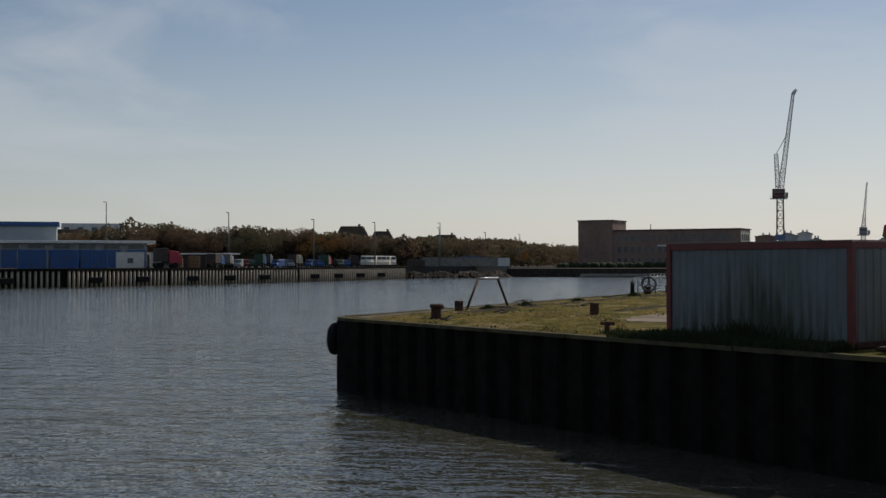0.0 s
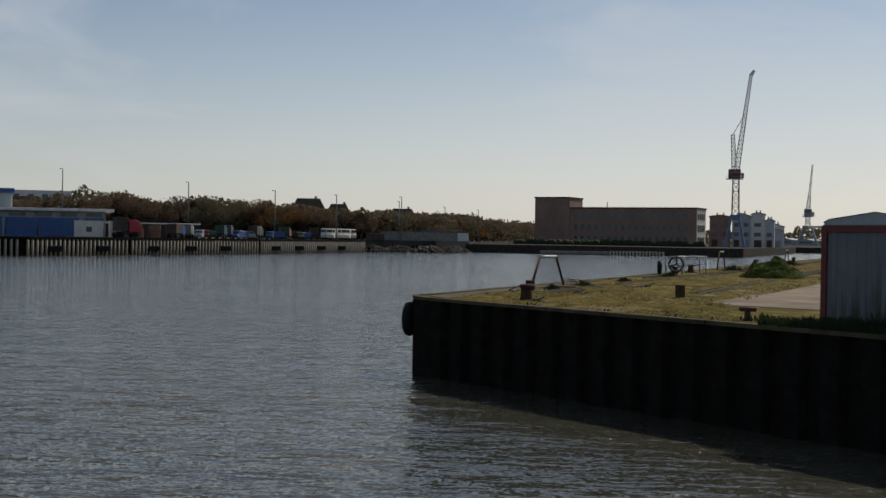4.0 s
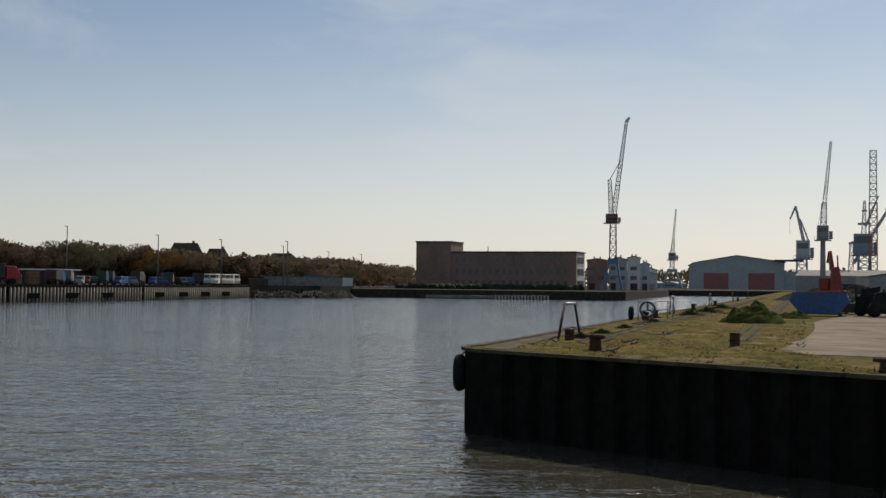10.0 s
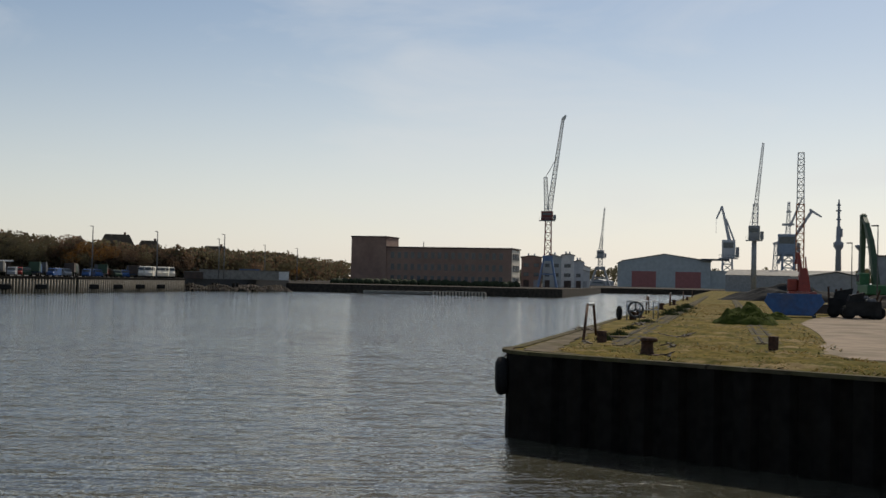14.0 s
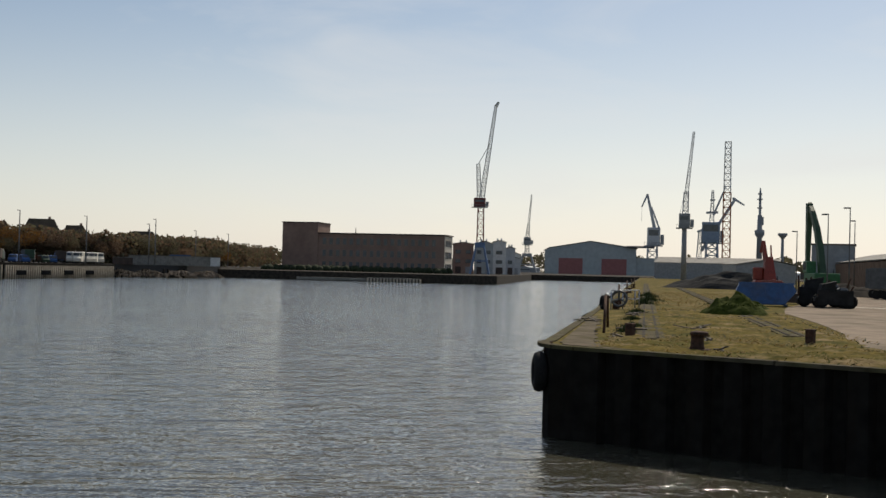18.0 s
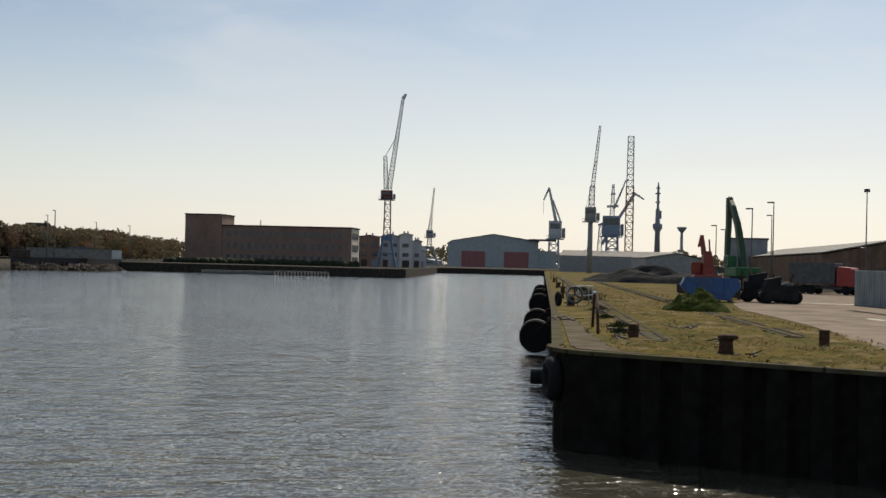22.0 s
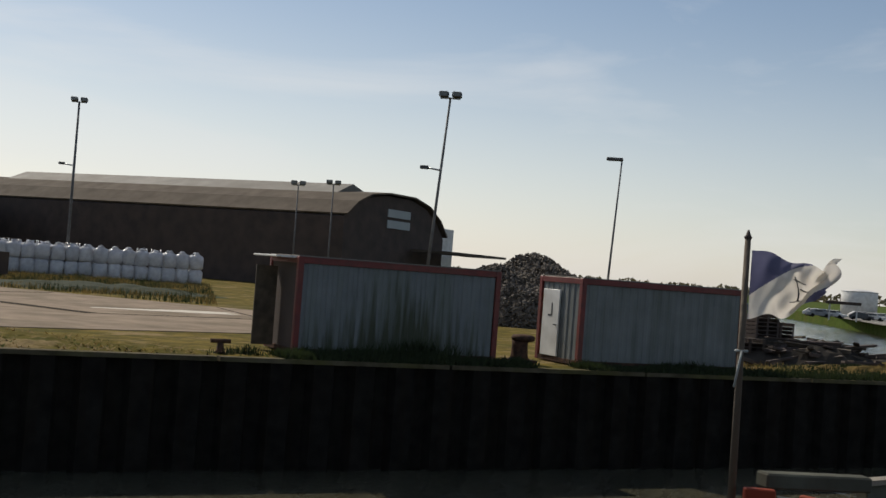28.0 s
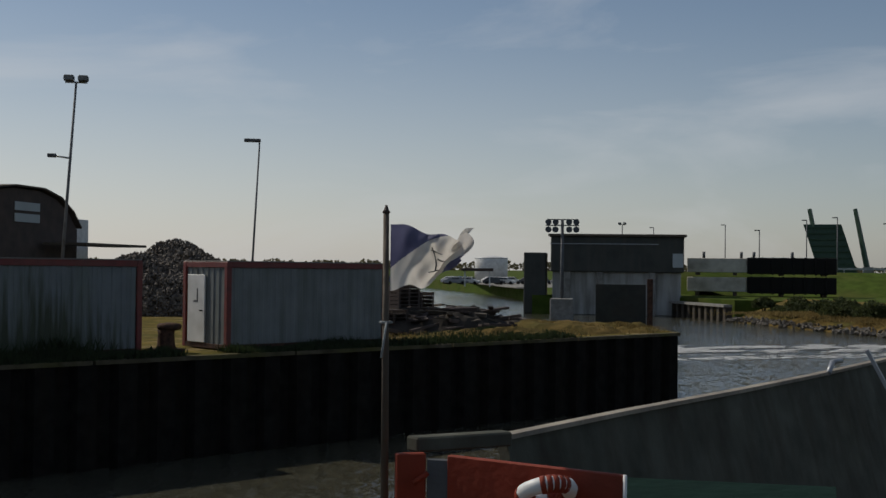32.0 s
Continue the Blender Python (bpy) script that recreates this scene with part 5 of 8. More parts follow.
def lamp_post(at, h, heads, label, arm=0.0, yaw=0.0, r=0.09, lean=0.0, group="floodlight masts"):
    l = thing("lamp_post", at, label, "lamp post", group, yaw=yaw)
    top = (lean, 0, h)
    bm = bm_new()
    tube(bm, (0, 0, 0), top, r, r * 0.6)
    part("mast", bm, M["mastgrey"], l)
    if heads == 2:
        bm = bm_new()
        tube(bm, (lean - 0.56, 0, h), (lean + 0.56, 0, h), 0.05)
        part("cross_arm", bm, M["steel"], l)
        for sx in (-0.36, 0.36):
            bm = bm_new()
            box(bm, (lean + sx - 0.26, -0.28, h + 0.05), (lean + sx + 0.26, 0.22, h + 0.36), 0.05)
            hd = part("floodlight", bm, M["darksteel"], l)
            bm = bm_new()
            box(bm, (lean + sx - 0.21, -0.30, h + 0.09), (lean + sx + 0.21, -0.285, h + 0.32))
            part("glass", bm, M["lampglass"], hd)
    elif heads == 3:
        for sx in (-0.17, 0.17):
            bm = bm_new()
            box(bm, (sx - 0.16, -0.22, h - 0.05), (sx + 0.16, 0.18, h + 0.36), 0.05)
            part("floodlight", bm, M["darksteel"], l)
    else:
        bm = bm_new()
        box(bm, (lean - 0.8, -0.16, h - 0.04), (lean + 0.06, 0.16, h + 0.13), 0.04)
        part("lamp_head", bm, M["darksteel"], l)
    if arm:
        bm = bm_new()
        tube(bm, (lean * arm / h, 0, arm), (lean * arm / h - 0.75, 0, arm + 0.1), 0.05)
        part("side_arm", bm, M["steel"], l)
        bm = bm_new()
        box(bm, (lean * arm / h - 1.15, -0.14, arm + 0.02), (lean * arm / h - 0.7, 0.14, arm + 0.22), 0.03)
        part("side_lamp", bm, M["darksteel"], l)
    return l


lamp_post((19.6, 66.0, GH), 13.3, 2, "tall floodlight mast with two lamps by the white bags", 8.4, -15, 0.13)
lamp_post((33.3, 30.95, GH), 12.0, 2, "tall floodlight mast with two lamps behind the cabins", 8.0, -32, 0.10, 0.7)
lamp_post((40.1, 23.4, GH), 8.9, 1, "single-headed street lamp behind the cabins", 0, -35, 0.07, 0.4)
lamp_post((38.0, 67.0, GH), 8.8, 2, "slim floodlight mast before the dark warehouse", 0, -20, 0.08)
lamp_post((40.8, 66.1, GH), 9.1, 2, "slim floodlight mast before the dark warehouse", 0, -20, 0.08)
lamp_post((0.3, 81.7, GH), 11.4, 3, "floodlight mast behind the hut", 0, 0, 0.1)
lamp_post((-22.6, 118.1, GH), 12.3, 3, "slim floodlight mast in the far yard", 5.5, 0, 0.1)
lamp_post((-15.0, 119.7, GH), 12.3, 3, "slim floodlight mast in the far yard", 5.0, 0, 0.1)
for x, y, h in ((-34.9, 112.8, 10.0), (-32.5, 113.6, 10.8), (-50, 140, 9), (-45, 150, 11), (-60, 170, 9.5)):
    lamp_post((x, y, GH), h, 1, "thin far lamp post in the yard", 0, 0, 0.1)


def warehouse(at, yaw, L, outline, wall_mat, roof_mat, label, skylight=None):
    """A long hall: a roof outline (x across, z up) drawn out along y."""
    w = thing("warehouse", at, label, "warehouse", "warehouses", yaw=yaw)
    wmin, wmax = min(x for x, z in outline), max(x for x, z in outline)
    bm = bm_new()
    profile(bm, [(wmin + 0.3, 0)] + [(x * 0.985, z - 0.25) for x, z in outline] + [(wmax - 0.3, 0)], L)
    part("wall_shell", bm, wall_mat, w)
    for (x0, z0), (x1, z1) in zip(outline, outline[1:]):
        if abs(x1 - x0) < 0.05:
            continue
        bm = bm_new()
        beam(bm, (x0, L / 2, z0), (x1, L / 2, z1), L + 0.8, 0.16)
        part("roof_panel", bm, roof_mat, w)
    return w


# big dark warehouse behind the bags: its long side faces the quay, its gable the channel
wh = warehouse((46.2, 76.4, GH), 36.0, 56.0, [(-0.5, 7.2), (0.0, 7.5), (1.4, 8.5), (3.8, 9.4), (7.2, 9.8), (12.4, 9.8), (15.7, 9.1), (18.2, 7.8), (19.9, 6.2)], M["sheddark"], M["roofdark"], "big dark curved-roof warehouse behind the white bags")
bm = bm_new()
profile(bm, [(3.6, 9.3), (7.0, 10.6), (10.4, 9.7)], 46.0)
ob = part("roof_lantern", bm, M["roofgrey"], wh, "pale sheet-metal ridge lantern")
ob.matrix_basis = pose(0, 4.0, 0)
for z in (6.4, 7.5):
    bm = bm_new()
    box(bm, (7.5, -0.1, z), (12.0, -0.02, z + 0.8))
    part("gable_window", bm, M["hallblue"], wh)
bm = bm_new()
box(bm, (19.0, 1.0, 0), (24.0, 10.0, 7.2), 0.05)
part("side_annex", bm, M["white"], wh, "pale grey annex")
bm = bm_new()
box(bm, (12.0, -5.0, 4.3), (25.5, -0.4, 4.55))
part("gable_canopy", bm, M["roofdark"], wh)
# further halls, left of it
warehouse((13.0, 92.5, GH), 90, 14.0, [(0, 4.5), (0, 4.6), (5, 5.1), (10, 4.6)], M["roofdark"], M["roofgrey"], "long low grey warehouse with a shallow roof")
warehouse((16.5, 104.0, GH), 92, 19.0, [(0, 5.5), (0, 5.6), (5, 6.6), (12, 5.6)], M["roofdark"], M["roofdark"], "dark low-roofed shed behind the bags")
warehouse((-10.4, 96.0, GH), 38, 5.0, [(0, 3.7), (0, 3.8), (2.2, 4.5), (4.4, 3.8)], M["hallblue"], M["roofgrey"], "small pale shed behind the hut")
warehouse((-29.5, 123.8, GH), 27.8, 82, [(0, 4.9), (0, 5.0), (9, 6.8), (18, 5.0)], M["hutwall"], M["roofgrey"], "long brown-roofed warehouse in the far yard")
warehouse((-123.5, 276.6, GH), 36, 20, [(0, 5.4), (0, 5.5), (9.0, 7.0), (16.6, 5.6)], M["grey"], M["roofgrey"], "grey-walled shed among the shipyard cranes")
g = thing("stair_tower", (-63.3, 179.1, GH), "plain grey flat-roofed block in the yard", "building", yaw=19)
bm = bm_new()
box(bm, (0, 0, 0), (7.4, 7, 8.2), 0.05)
part("wall_shell", bm, M["grey"], g)
bm = bm_new()
box(bm, (-0.2, -0.2, 8.2), (7.6, 7.2, 8.45))
part("roof", bm, M["roofdark"], g)
warehouse((-215.0, 520.0, GH), 110, 60, [(0, 8.0), (0, 8.1), (15, 11.0), (30, 8.1)], M["grey"], M["roofgrey"], "grey shed at the end of the basin")

# clutter in the yard: pallets, skip boxes, scrap before the excavators
def crate(at, size, mat, label, category, yaw=0.0):
    c = thing("crate", at, label, category, "yard clutter", yaw=yaw)
    bm = bm_new()
    box(bm, (-size[0] / 2, -size[1] / 2, 0.1), (size[0] / 2, size[1] / 2, size[2]), 0.03)
    part("box", bm, mat, c)
    for sx in (-0.4, 0.4):
        bm = bm_new()
        box(bm, (sx * size[0] - 0.06, -size[1] / 2, 0), (sx * size[0] + 0.06, size[1] / 2, 0.1))
        part("runner", bm, M["wood"], c)


for x, y, sx, sy, sz in ((-30, 82, 2.4, 1.6, 1.0), (13.5, 54, 1.2, 1.0, 1.6), (10.6, 53.6, 1.0, 0.8, 0.6), (-20.5, 66, 3.0, 2.0, 0.9)):
    crate((x, y, GH), (sx, sy, sz), M["sheddark"], "dark weathered crate on the yard", "crate", rng.uniform(-20, 30))
def machine_wreck(at, yaw, L, h, seed):
    """A stripped machine: chassis, leaning hopper, axle stubs with wheels, bent bars."""
    r = random.Random(seed)
    w = thing("scrap_machine", at, "dark rusty stripped machine standing by the blue skip", "machine", "scrap machines", yaw=yaw)
    for sy in (-0.55, 0.55):
        bm = bm_new()
        beam(bm, (-L / 2, sy, 0.62), (L / 2, sy, 0.70), 0.2, 0.28)
        part("chassis_beam", bm, M["darksteel"], w)
    for x in (-L * 0.36, L * 0.30, L * 0.44):
        for sy in (-0.85, 0.85):
            bm = bm_new()
            torus(bm, (x, sy, 0.5), (0, 1, 0), 0.34, 0.17, 16, 8)
            wh_ = part("wheel", bm, M["rubber"], w)
            bm = bm_new()
            tube(bm, (x, sy - 0.08, 0.5), (x, sy + 0.08, 0.5), 0.24, n=12)
            part("rim", bm, M["iron"], wh_)
    bm = bm_new()
    profile(bm, [(-L * 0.42, 0.8), (-L * 0.02, 0.8), (L * 0.06, h), (-L * 0.34, h * 0.88)], 1.5)
    part("hopper", bm, M["coal"], w).matrix_basis = pose(0, -0.75, 0)
    bm = bm_new()
    box(bm, (-L * 0.47, -1.1, 0.25), (L * 0.5, -1.04, h * 0.66), 0.01)
    part("side_panel", bm, M["coal"], w)
    bm = bm_new()
    box(bm, (L * 0.12, -0.6, 0.8), (L * 0.40, 0.6, 0.8 + (h - 0.8) * 0.62), 0.14)
    part("engine_block", bm, M["darksteel"], w)
    for i in range(6):
        x = r.uniform(-L / 2, L / 2)
        bm = bm_new()
        beam(bm, (x, r.uniform(-0.6, 0.6), 0.8), (x + r.uniform(-0.7, 0.7), r.uniform(-0.8, 0.8), h * r.uniform(0.75, 1.08)), 0.12)
        part("bar", bm, M["iron"], w)


machine_wreck((-15.0, 59.6, GH), 24, 3.4, 2.3, 3)
machine_wreck((-13.2, 57.4, GH), 30, 2.6, 2.0, 4)
g = thing("goal_post", (-1.0, 2.0, GH), "bare rusty steel goal post by the hut", "goal")
for name, p, q, w in (("post", (9.3, 62.0, 0), (9.3, 62.0, 4.4), 0.16), ("post", (12.2, 62.0, 0), (12.2, 62.0, 4.4), 0.16), ("crossbar", (8.6, 62, 4.48), (13.2, 62, 4.48), 0.16), ("brace", (9.3, 61.9, 3.0), (11.2, 60.4, 0.0), 0.12)):
    bm = bm_new()
    beam(bm, p, q, w)
    part(name, bm, M["iron"], g)
mound("weedy_bank", (17, 40.5, GH - 0.1), (9, 4.0, 0.4), M["weed"], "low weedy earth bank before the bags", "bank", 15, 0.4)


# ---- shipyard across the basin ----
def further(x, y, k):
    """A place k times as far from the harbour mouth."""
    return (25.0 + (x - 25.0) * k, -29.0 + (y + 29.0) * k)


def brick_office(a, b, depth, base, top, tower_w, tower_top):
    """Three storeys of brick with a stair block at one end; a and b are the ends of the front."""
    L = math.hypot(b[0] - a[0], b[1] - a[1])
    yaw = math.degrees(math.atan2(b[1] - a[1], b[0] - a[0]))
    o = thing("brick_office", (a[0], a[1], base), "long three-storey red brick office with a stair block", "building", yaw=yaw)
    h, th = top - base, tower_top - base
    bm = bm_new()
    box(bm, (tower_w, 0, 0), (L, depth, h))
    part("main_block", bm, M["brick"], o)
    bm = bm_new()
    box(bm, (0, -0.6, 0), (tower_w, depth + 0.6, th))
    part("stair_block", bm, M["brick"], o)
    bm = bm_new()
    box(bm, (tower_w, -0.5, h), (L + 0.5, depth + 0.5, h + 0.5))
    part("roof", bm, M["sheddark"], o)
    bm = bm_new()
    box(bm, (-0.3, -0.9, th), (tower_w + 0.3, depth + 0.9, th + 0.45))
    part("stair_roof", bm, M["sheddark"], o)
    # this end's sunlight is painted by a paler sheet over the brick
    bm = bm_new()
    box(bm, (L + 0.004, 0.3, 0.6), (L + 0.2, depth - 0.3, h - 0.3))
    part("end_wall", bm, M["sunbrick"], o, "end wall with sunlight put into its pale colour")
    sh = (h - 0.8) / 3
    bm = bm_new()
    box(bm, (0, -0.16, 0), (1.7, 0.1, sh * 0.56))
    frame_me = part("window", bm, M["winframe"], o).data
    o.children[-1].matrix_basis = pose(tower_w + 2, 0, sh * 0.25)
    bm = bm_new()
    box(bm, (0.14, -0.2, 0.12), (1.56, -0.165, sh * 0.56 - 0.12))
    pane_me = part("pane", bm, M["window"], o.children[-1]).data
    k = int((L - tower_w - 4) / 3.0)
    for f in range(3):
        for i in range(k):
            if f == 0 and i == 0:
                continue
            w = shared("window", frame_me, o, pose(tower_w + 2 + i * 3.0, 0, f * sh + sh * 0.25))
            shared("pane", pane_me, w, Matrix.Identity(4))
    for f in range(3):
        for i in range(4):
            w = shared("window", frame_me, o, pose(L + 0.22, 1.6 + i * (depth - 3) / 4, f * sh + sh * 0.25, 0, 0, 90))
            shared("pane", pane_me, w, Matrix.Identity(4))
    bm = bm_new()
    tube(bm, (tower_w + L * 0.2, depth / 2, h + 0.4), (tower_w + L * 0.2, depth / 2, h + 3.0), 0.18)
    part("chimney", bm, M["darksteel"], o)
    return o


brick_office((-356.2, 325.5), (-292.5, 357.7), 16.0, 2.9, 18.7, 16.0, 23.2)
bm = bm_new()
for i in range(120):
    k = i / 119
    x, y = -347 + k * 60 + rng.uniform(-1.5, 1.5), 308 + k * 46 + rng.uniform(-2, 2)
    lathe(bm, [(1.6, 0), (1.9, 0.9), (1.3, 1.9), (0.3, 2.6)], (x, y, 2.6 + rng.uniform(-0.5, 0.2)), 7)
solid("hedge", bm, M["weed"], "dark scrub along the shipyard shore", "hedge", kind="stuff")

# low jetty before the office
j = thing("jetty", (0, 0, 0), "low grey jetty deck on many pale posts", "jetty")
bm = bm_new()
prism(bm, [(-265.2, 246.1), (-248.6, 262.6), (-251, 265), (-267.5, 248.5)], 0.25, 1.15)
part("pontoon", bm, M["concrete"], j)
bm = bm_new()
prism(bm, [(-248.6, 262.6), (-235.5, 274.4), (-237.5, 276.5), (-250.6, 264.7)], 1.15, 1.4)
part("deck", bm, M["concrete"], j)
bm = bm_new()
tube(bm, (0, 0, -1), (0, 0, 1.15), 0.36, n=8)
post_me = part("post", bm, M["pile"], j).data
j.children[-1].matrix_basis = pose(-248.4, 262.6, 0)
for i in range(1, 17):
    shared("post", post_me, j, pose(-248.4 + 13.0 * i / 16, 262.6 + 11.7 * i / 16, 0))


def crane_portal(c, w, h, mat, foot=1.6):
    for sx in (-1, 1):
        for sy in (-1, 1):
            bm = bm_new()
            beam(bm, (sx * w / 2 * foot, sy * w / 2, 0), (sx * w / 2 * 0.55, sy * w / 2 * 0.6, h), w * 0.16, w * 0.16, 0.8)
            part("portal_leg", bm, mat, c)
    bm = bm_new()
    box(bm, (-w * 0.42, -w * 0.42, h * 0.84), (w * 0.42, w * 0.42, h))
    part("portal_head", bm, mat, c)
    for sy in (-1, 1):
        bm = bm_new()
        beam(bm, (-w * 0.62, sy * w / 2 * 0.8, h * 0.42), (w * 0.62, sy * w / 2 * 0.8, h * 0.42), w * 0.10)
        part("portal_tie", bm, mat, c)


def harbour_crane(at, label, portal, tower, cab, jib, mats, group="shipyard cranes", size=1.0):
    """portal (width, height), tower (width, height), cab (x0, x1, z0, z1), jib list of (p, q, w0, w1, bays)."""
    c = thing("harbour_crane", at, label, "crane", group, yaw=facing(at[0], at[1]))
    c.scale = (size,) * 3
    pm, tm, jm = mats
    if portal:
        crane_portal(c, portal[0], portal[1], pm)
    z0 = portal[1] if portal else 0
    if tower[0] > 0:
        bm = bm_new()
        lattice(bm, (0, 0, z0), (0, 0, tower[1]), tower[0], tower[0] * 0.85, max(4, int((tower[1] - z0) / tower[0] / 1.1)), tower[0] * 0.13)
        part("tower", bm, tm, c)
    else:
        bm = bm_new()
        tube(bm, (0, 0, z0), (0, 0, tower[1]), -tower[0], -tower[0] * 0.8, n=12)
        part("column", bm, tm, c)
    bm = bm_new()
    box(bm, (cab[0], -1.5, cab[2]), (cab[1], 1.5, cab[3]), 0.15)
    h = part("machine_house", bm, pm if len(mats) < 3 else mats[1], c)
    bm = bm_new()
    box(bm, (cab[0] + 0.5, -1.58, cab[2] + (cab[3] - cab[2]) * 0.55), (cab[1] - 0.6, -1.5, cab[3] - 0.9))
    part("window", bm, M["window"], h)
    bm = bm_new()
    box(bm, (cab[0] - 0.9, -1.9, cab[2] - 0.35), (cab[1] + 0.9, 1.9, cab[2] - 0.02))
    part("platform", bm, M["grey"], c)
    bm = bm_new()
    for k in range(9):
        px = cab[0] - 0.85 + (cab[1] - cab[0] + 1.7) * k / 8
        beam(bm, (px, -1.85, cab[2] - 0.02), (px, -1.85, cab[2] + 1.0), 0.09)
    beam(bm, (cab[0] - 0.85, -1.85, cab[2] + 1.0), (cab[1] + 0.85, -1.85, cab[2] + 1.0), 0.09)
    part("platform_rail", bm, M["grey"], c)
    bm = bm_new()
    box(bm, (cab[1] + 0.1, -0.9, cab[2] + 0.2), (cab[1] + 1.3, 0.9, cab[2] + (cab[3] - cab[2]) * 0.6), 0.1)
    part("counterweight", bm, M["grey"], c)
    for p, q, w0, w1, bays in jib:
        bm = bm_new()
        if bays:
            lattice(bm, p, q, w0, w1, bays, max(w0 * 0.15, 0.2))
        else:
            beam(bm, p, q, w0, w0, w1 / w0)
        part("jib", bm, jm, c)
    return c


harbour_crane((-295.6, 386.5, 2.9), "tall white lattice jib crane on a blue portal", (5.2, 14.0), (2.9, 31.0), (-3.2, 2.0, 29.6, 33.6),
              [((-0.8, 0, 33), (-1.6, 0, 48.5), 1.9, 1.4, 9), ((0.2, 0, 33), (5.5, 0, 74.0), 2.2, 1.0, 22), ((5.5, 0, 74), (6.8, 0, 76.0), 1.6, 1.0, 0), ((-1.6, 0, 48.5), (3.0, 0, 57), 0.3, 0.3, 0)],
              (M["craneblue"], M["cabin_red"], M["white"]))
harbour_crane((*further(-354.0, 511.0, 2.2), 2.9), "slender grey harbour crane on a portal", (6.5, 10.5), (2.4, 16.0), (-2.0, 2.0, 15.5, 19.5),
              [((0, 0, 19), (0.6, 0, 26.5), 2.0, 1.2, 5), ((0.5, 0, 26), (1.9, 0, 43.0), 1.1, 0.5, 12)], (M["grey"], M["grey"], M["grey"]), size=2.2)
harbour_crane((*further(-179.5, 337.6, 3.0), 2.9), "grey level-luffing harbour crane with a drooping beak", (3.4, 1.0), (3.6, 11.0), (-1.9, 2.6, 10.6, 16.8),
              [((0.6, 0, 16.5), (-2.1, 0, 28.4), 1.2, 0.7, 0), ((2.2, 0, 16.5), (-0.6, 0, 24.0), 0.6, 0.5, 0), ((-2.0, 0, 28.4), (-3.9, 0, 24.0), 0.7, 0.5, 0), ((-3.9, 0, 24), (-3.9, 0, 19), 0.1, 0.1, 0)], (M["cranegrey"], M["cranegrey"], M["cranegrey"]), size=3.0)
harbour_crane((*further(-177.0, 350.4, 1.16), GH), "grey column crane with a long steep lattice jib", None, (-1.0, 21.0), (-2.0, 1.9, 18.5, 23.5),
              [((0.2, 0, 23), (0.4, 0, 31.0), 1.9, 1.6, 5), ((0.4, 0, 30), (2.6, 0, 52.5), 1.3, 0.6, 16), ((-1.6, 0, 23.5), (1.4, 0, 40), 0.12, 0.12, 0)], (M["cranegrey"], M["grey"], M["cranegrey"]), size=1.16)
harbour_crane((*further(-170.7, 364.9, 2.7), GH), "blue-grey ship crane with crossed jibs", (5.0, 3.0), (4.4, 13.0), (-3.6, 2.8, 12.5, 20.0),
              [((-0.2, 0, 20), (0.0, 0, 31.5), 1.5, 0.6, 6), ((-3.6, 0, 9.6), (7.6, 0, 28.0), 1.2, 1.0, 0), ((0.4, 0, 22.6), (4.6, 0, 33.2), 0.8, 0.5, 0), ((7.0, 0, 28.8), (11.2, 0, 26.2), 0.9, 0.5, 0), ((-2.2, 0, 23.4), (2.0, 0, 23.6), 0.8, 0.8, 0), ((-0.9, 0, 28.0), (0.9, 0, 28.0), 0.5, 0.5, 0), ((-4.6, 0, 4), (-4.2, 0, 17.0), 1.8, 1.0, 5), ((-5.2, 0, 16.4), (-3.2, 0, 17.4), 0.9, 0.5, 0)], (M["hazeblue"], M["hazeblue"], M["cranegrey"]), size=2.7)
t = thing("tower_crane", (*further(-184.9, 402.4, 1.42), 2.9), "orange and white lattice tower crane mast", "crane", "shipyard cranes", yaw=facing(-184.9, 402.4))
bm = bm_new()
lattice(bm, (0, 0, 0), (0, 0, 34), 3.0, 2.8, 12, 0.34)
part("lower_mast", bm, M["orangecrane"], t)
bm = bm_new()
lattice(bm, (0, 0, 34), (0, 0, 54.0), 2.6, 2.2, 8, 0.3)
part("upper_mast", bm, M["white"], t)
t.scale = (1.42,) * 3
m = thing("ship_mast", (*further(-159.4, 381.3, 3.5), 2.9), "grey stepped warship mast over the sheds", "mast", "ship masts")
bm = bm_new()
m.scale = (3.5,) * 3
lathe(bm, [(1.2, 0), (0.95, 14.6), (1.8, 16), (1.8, 17.4), (0.95, 17.8), (0.8, 22.8), (0.5, 23.2), (0.42, 31), (0.2, 33.0)], n=10)
part("column", bm, M["grey"], m)
bm = bm_new()
box(bm, (-0.3, -0.5, 19.4), (1.3, 0.5, 22.4))
part("platform", bm, M["grey"], m)
for z, w in ((25.4, 0.9), (28.6, 1.0), (30.6, 0.7)):
    bm = bm_new()
    box(bm, (-w, -0.4, z), (w * 0.8, 0.4, z + 0.5))
    part("radar_shelf", bm, M["grey"], m)
m = thing("ship_mast", (-338.0, 814.0, GH), "T-shaped grey signal mast", "mast", "ship masts")
m.scale = (1.95,) * 3
bm = bm_new()
tube(bm, (0, 0, 0), (0, 0, 17.8), 0.7, 0.5)
part("column", bm, M["grey"], m)
bm = bm_new()
lathe(bm, [(0.5, 15.6), (1.9, 17.2), (1.8, 17.8)], n=10)
part("lamp_ring", bm, M["grey"], m)

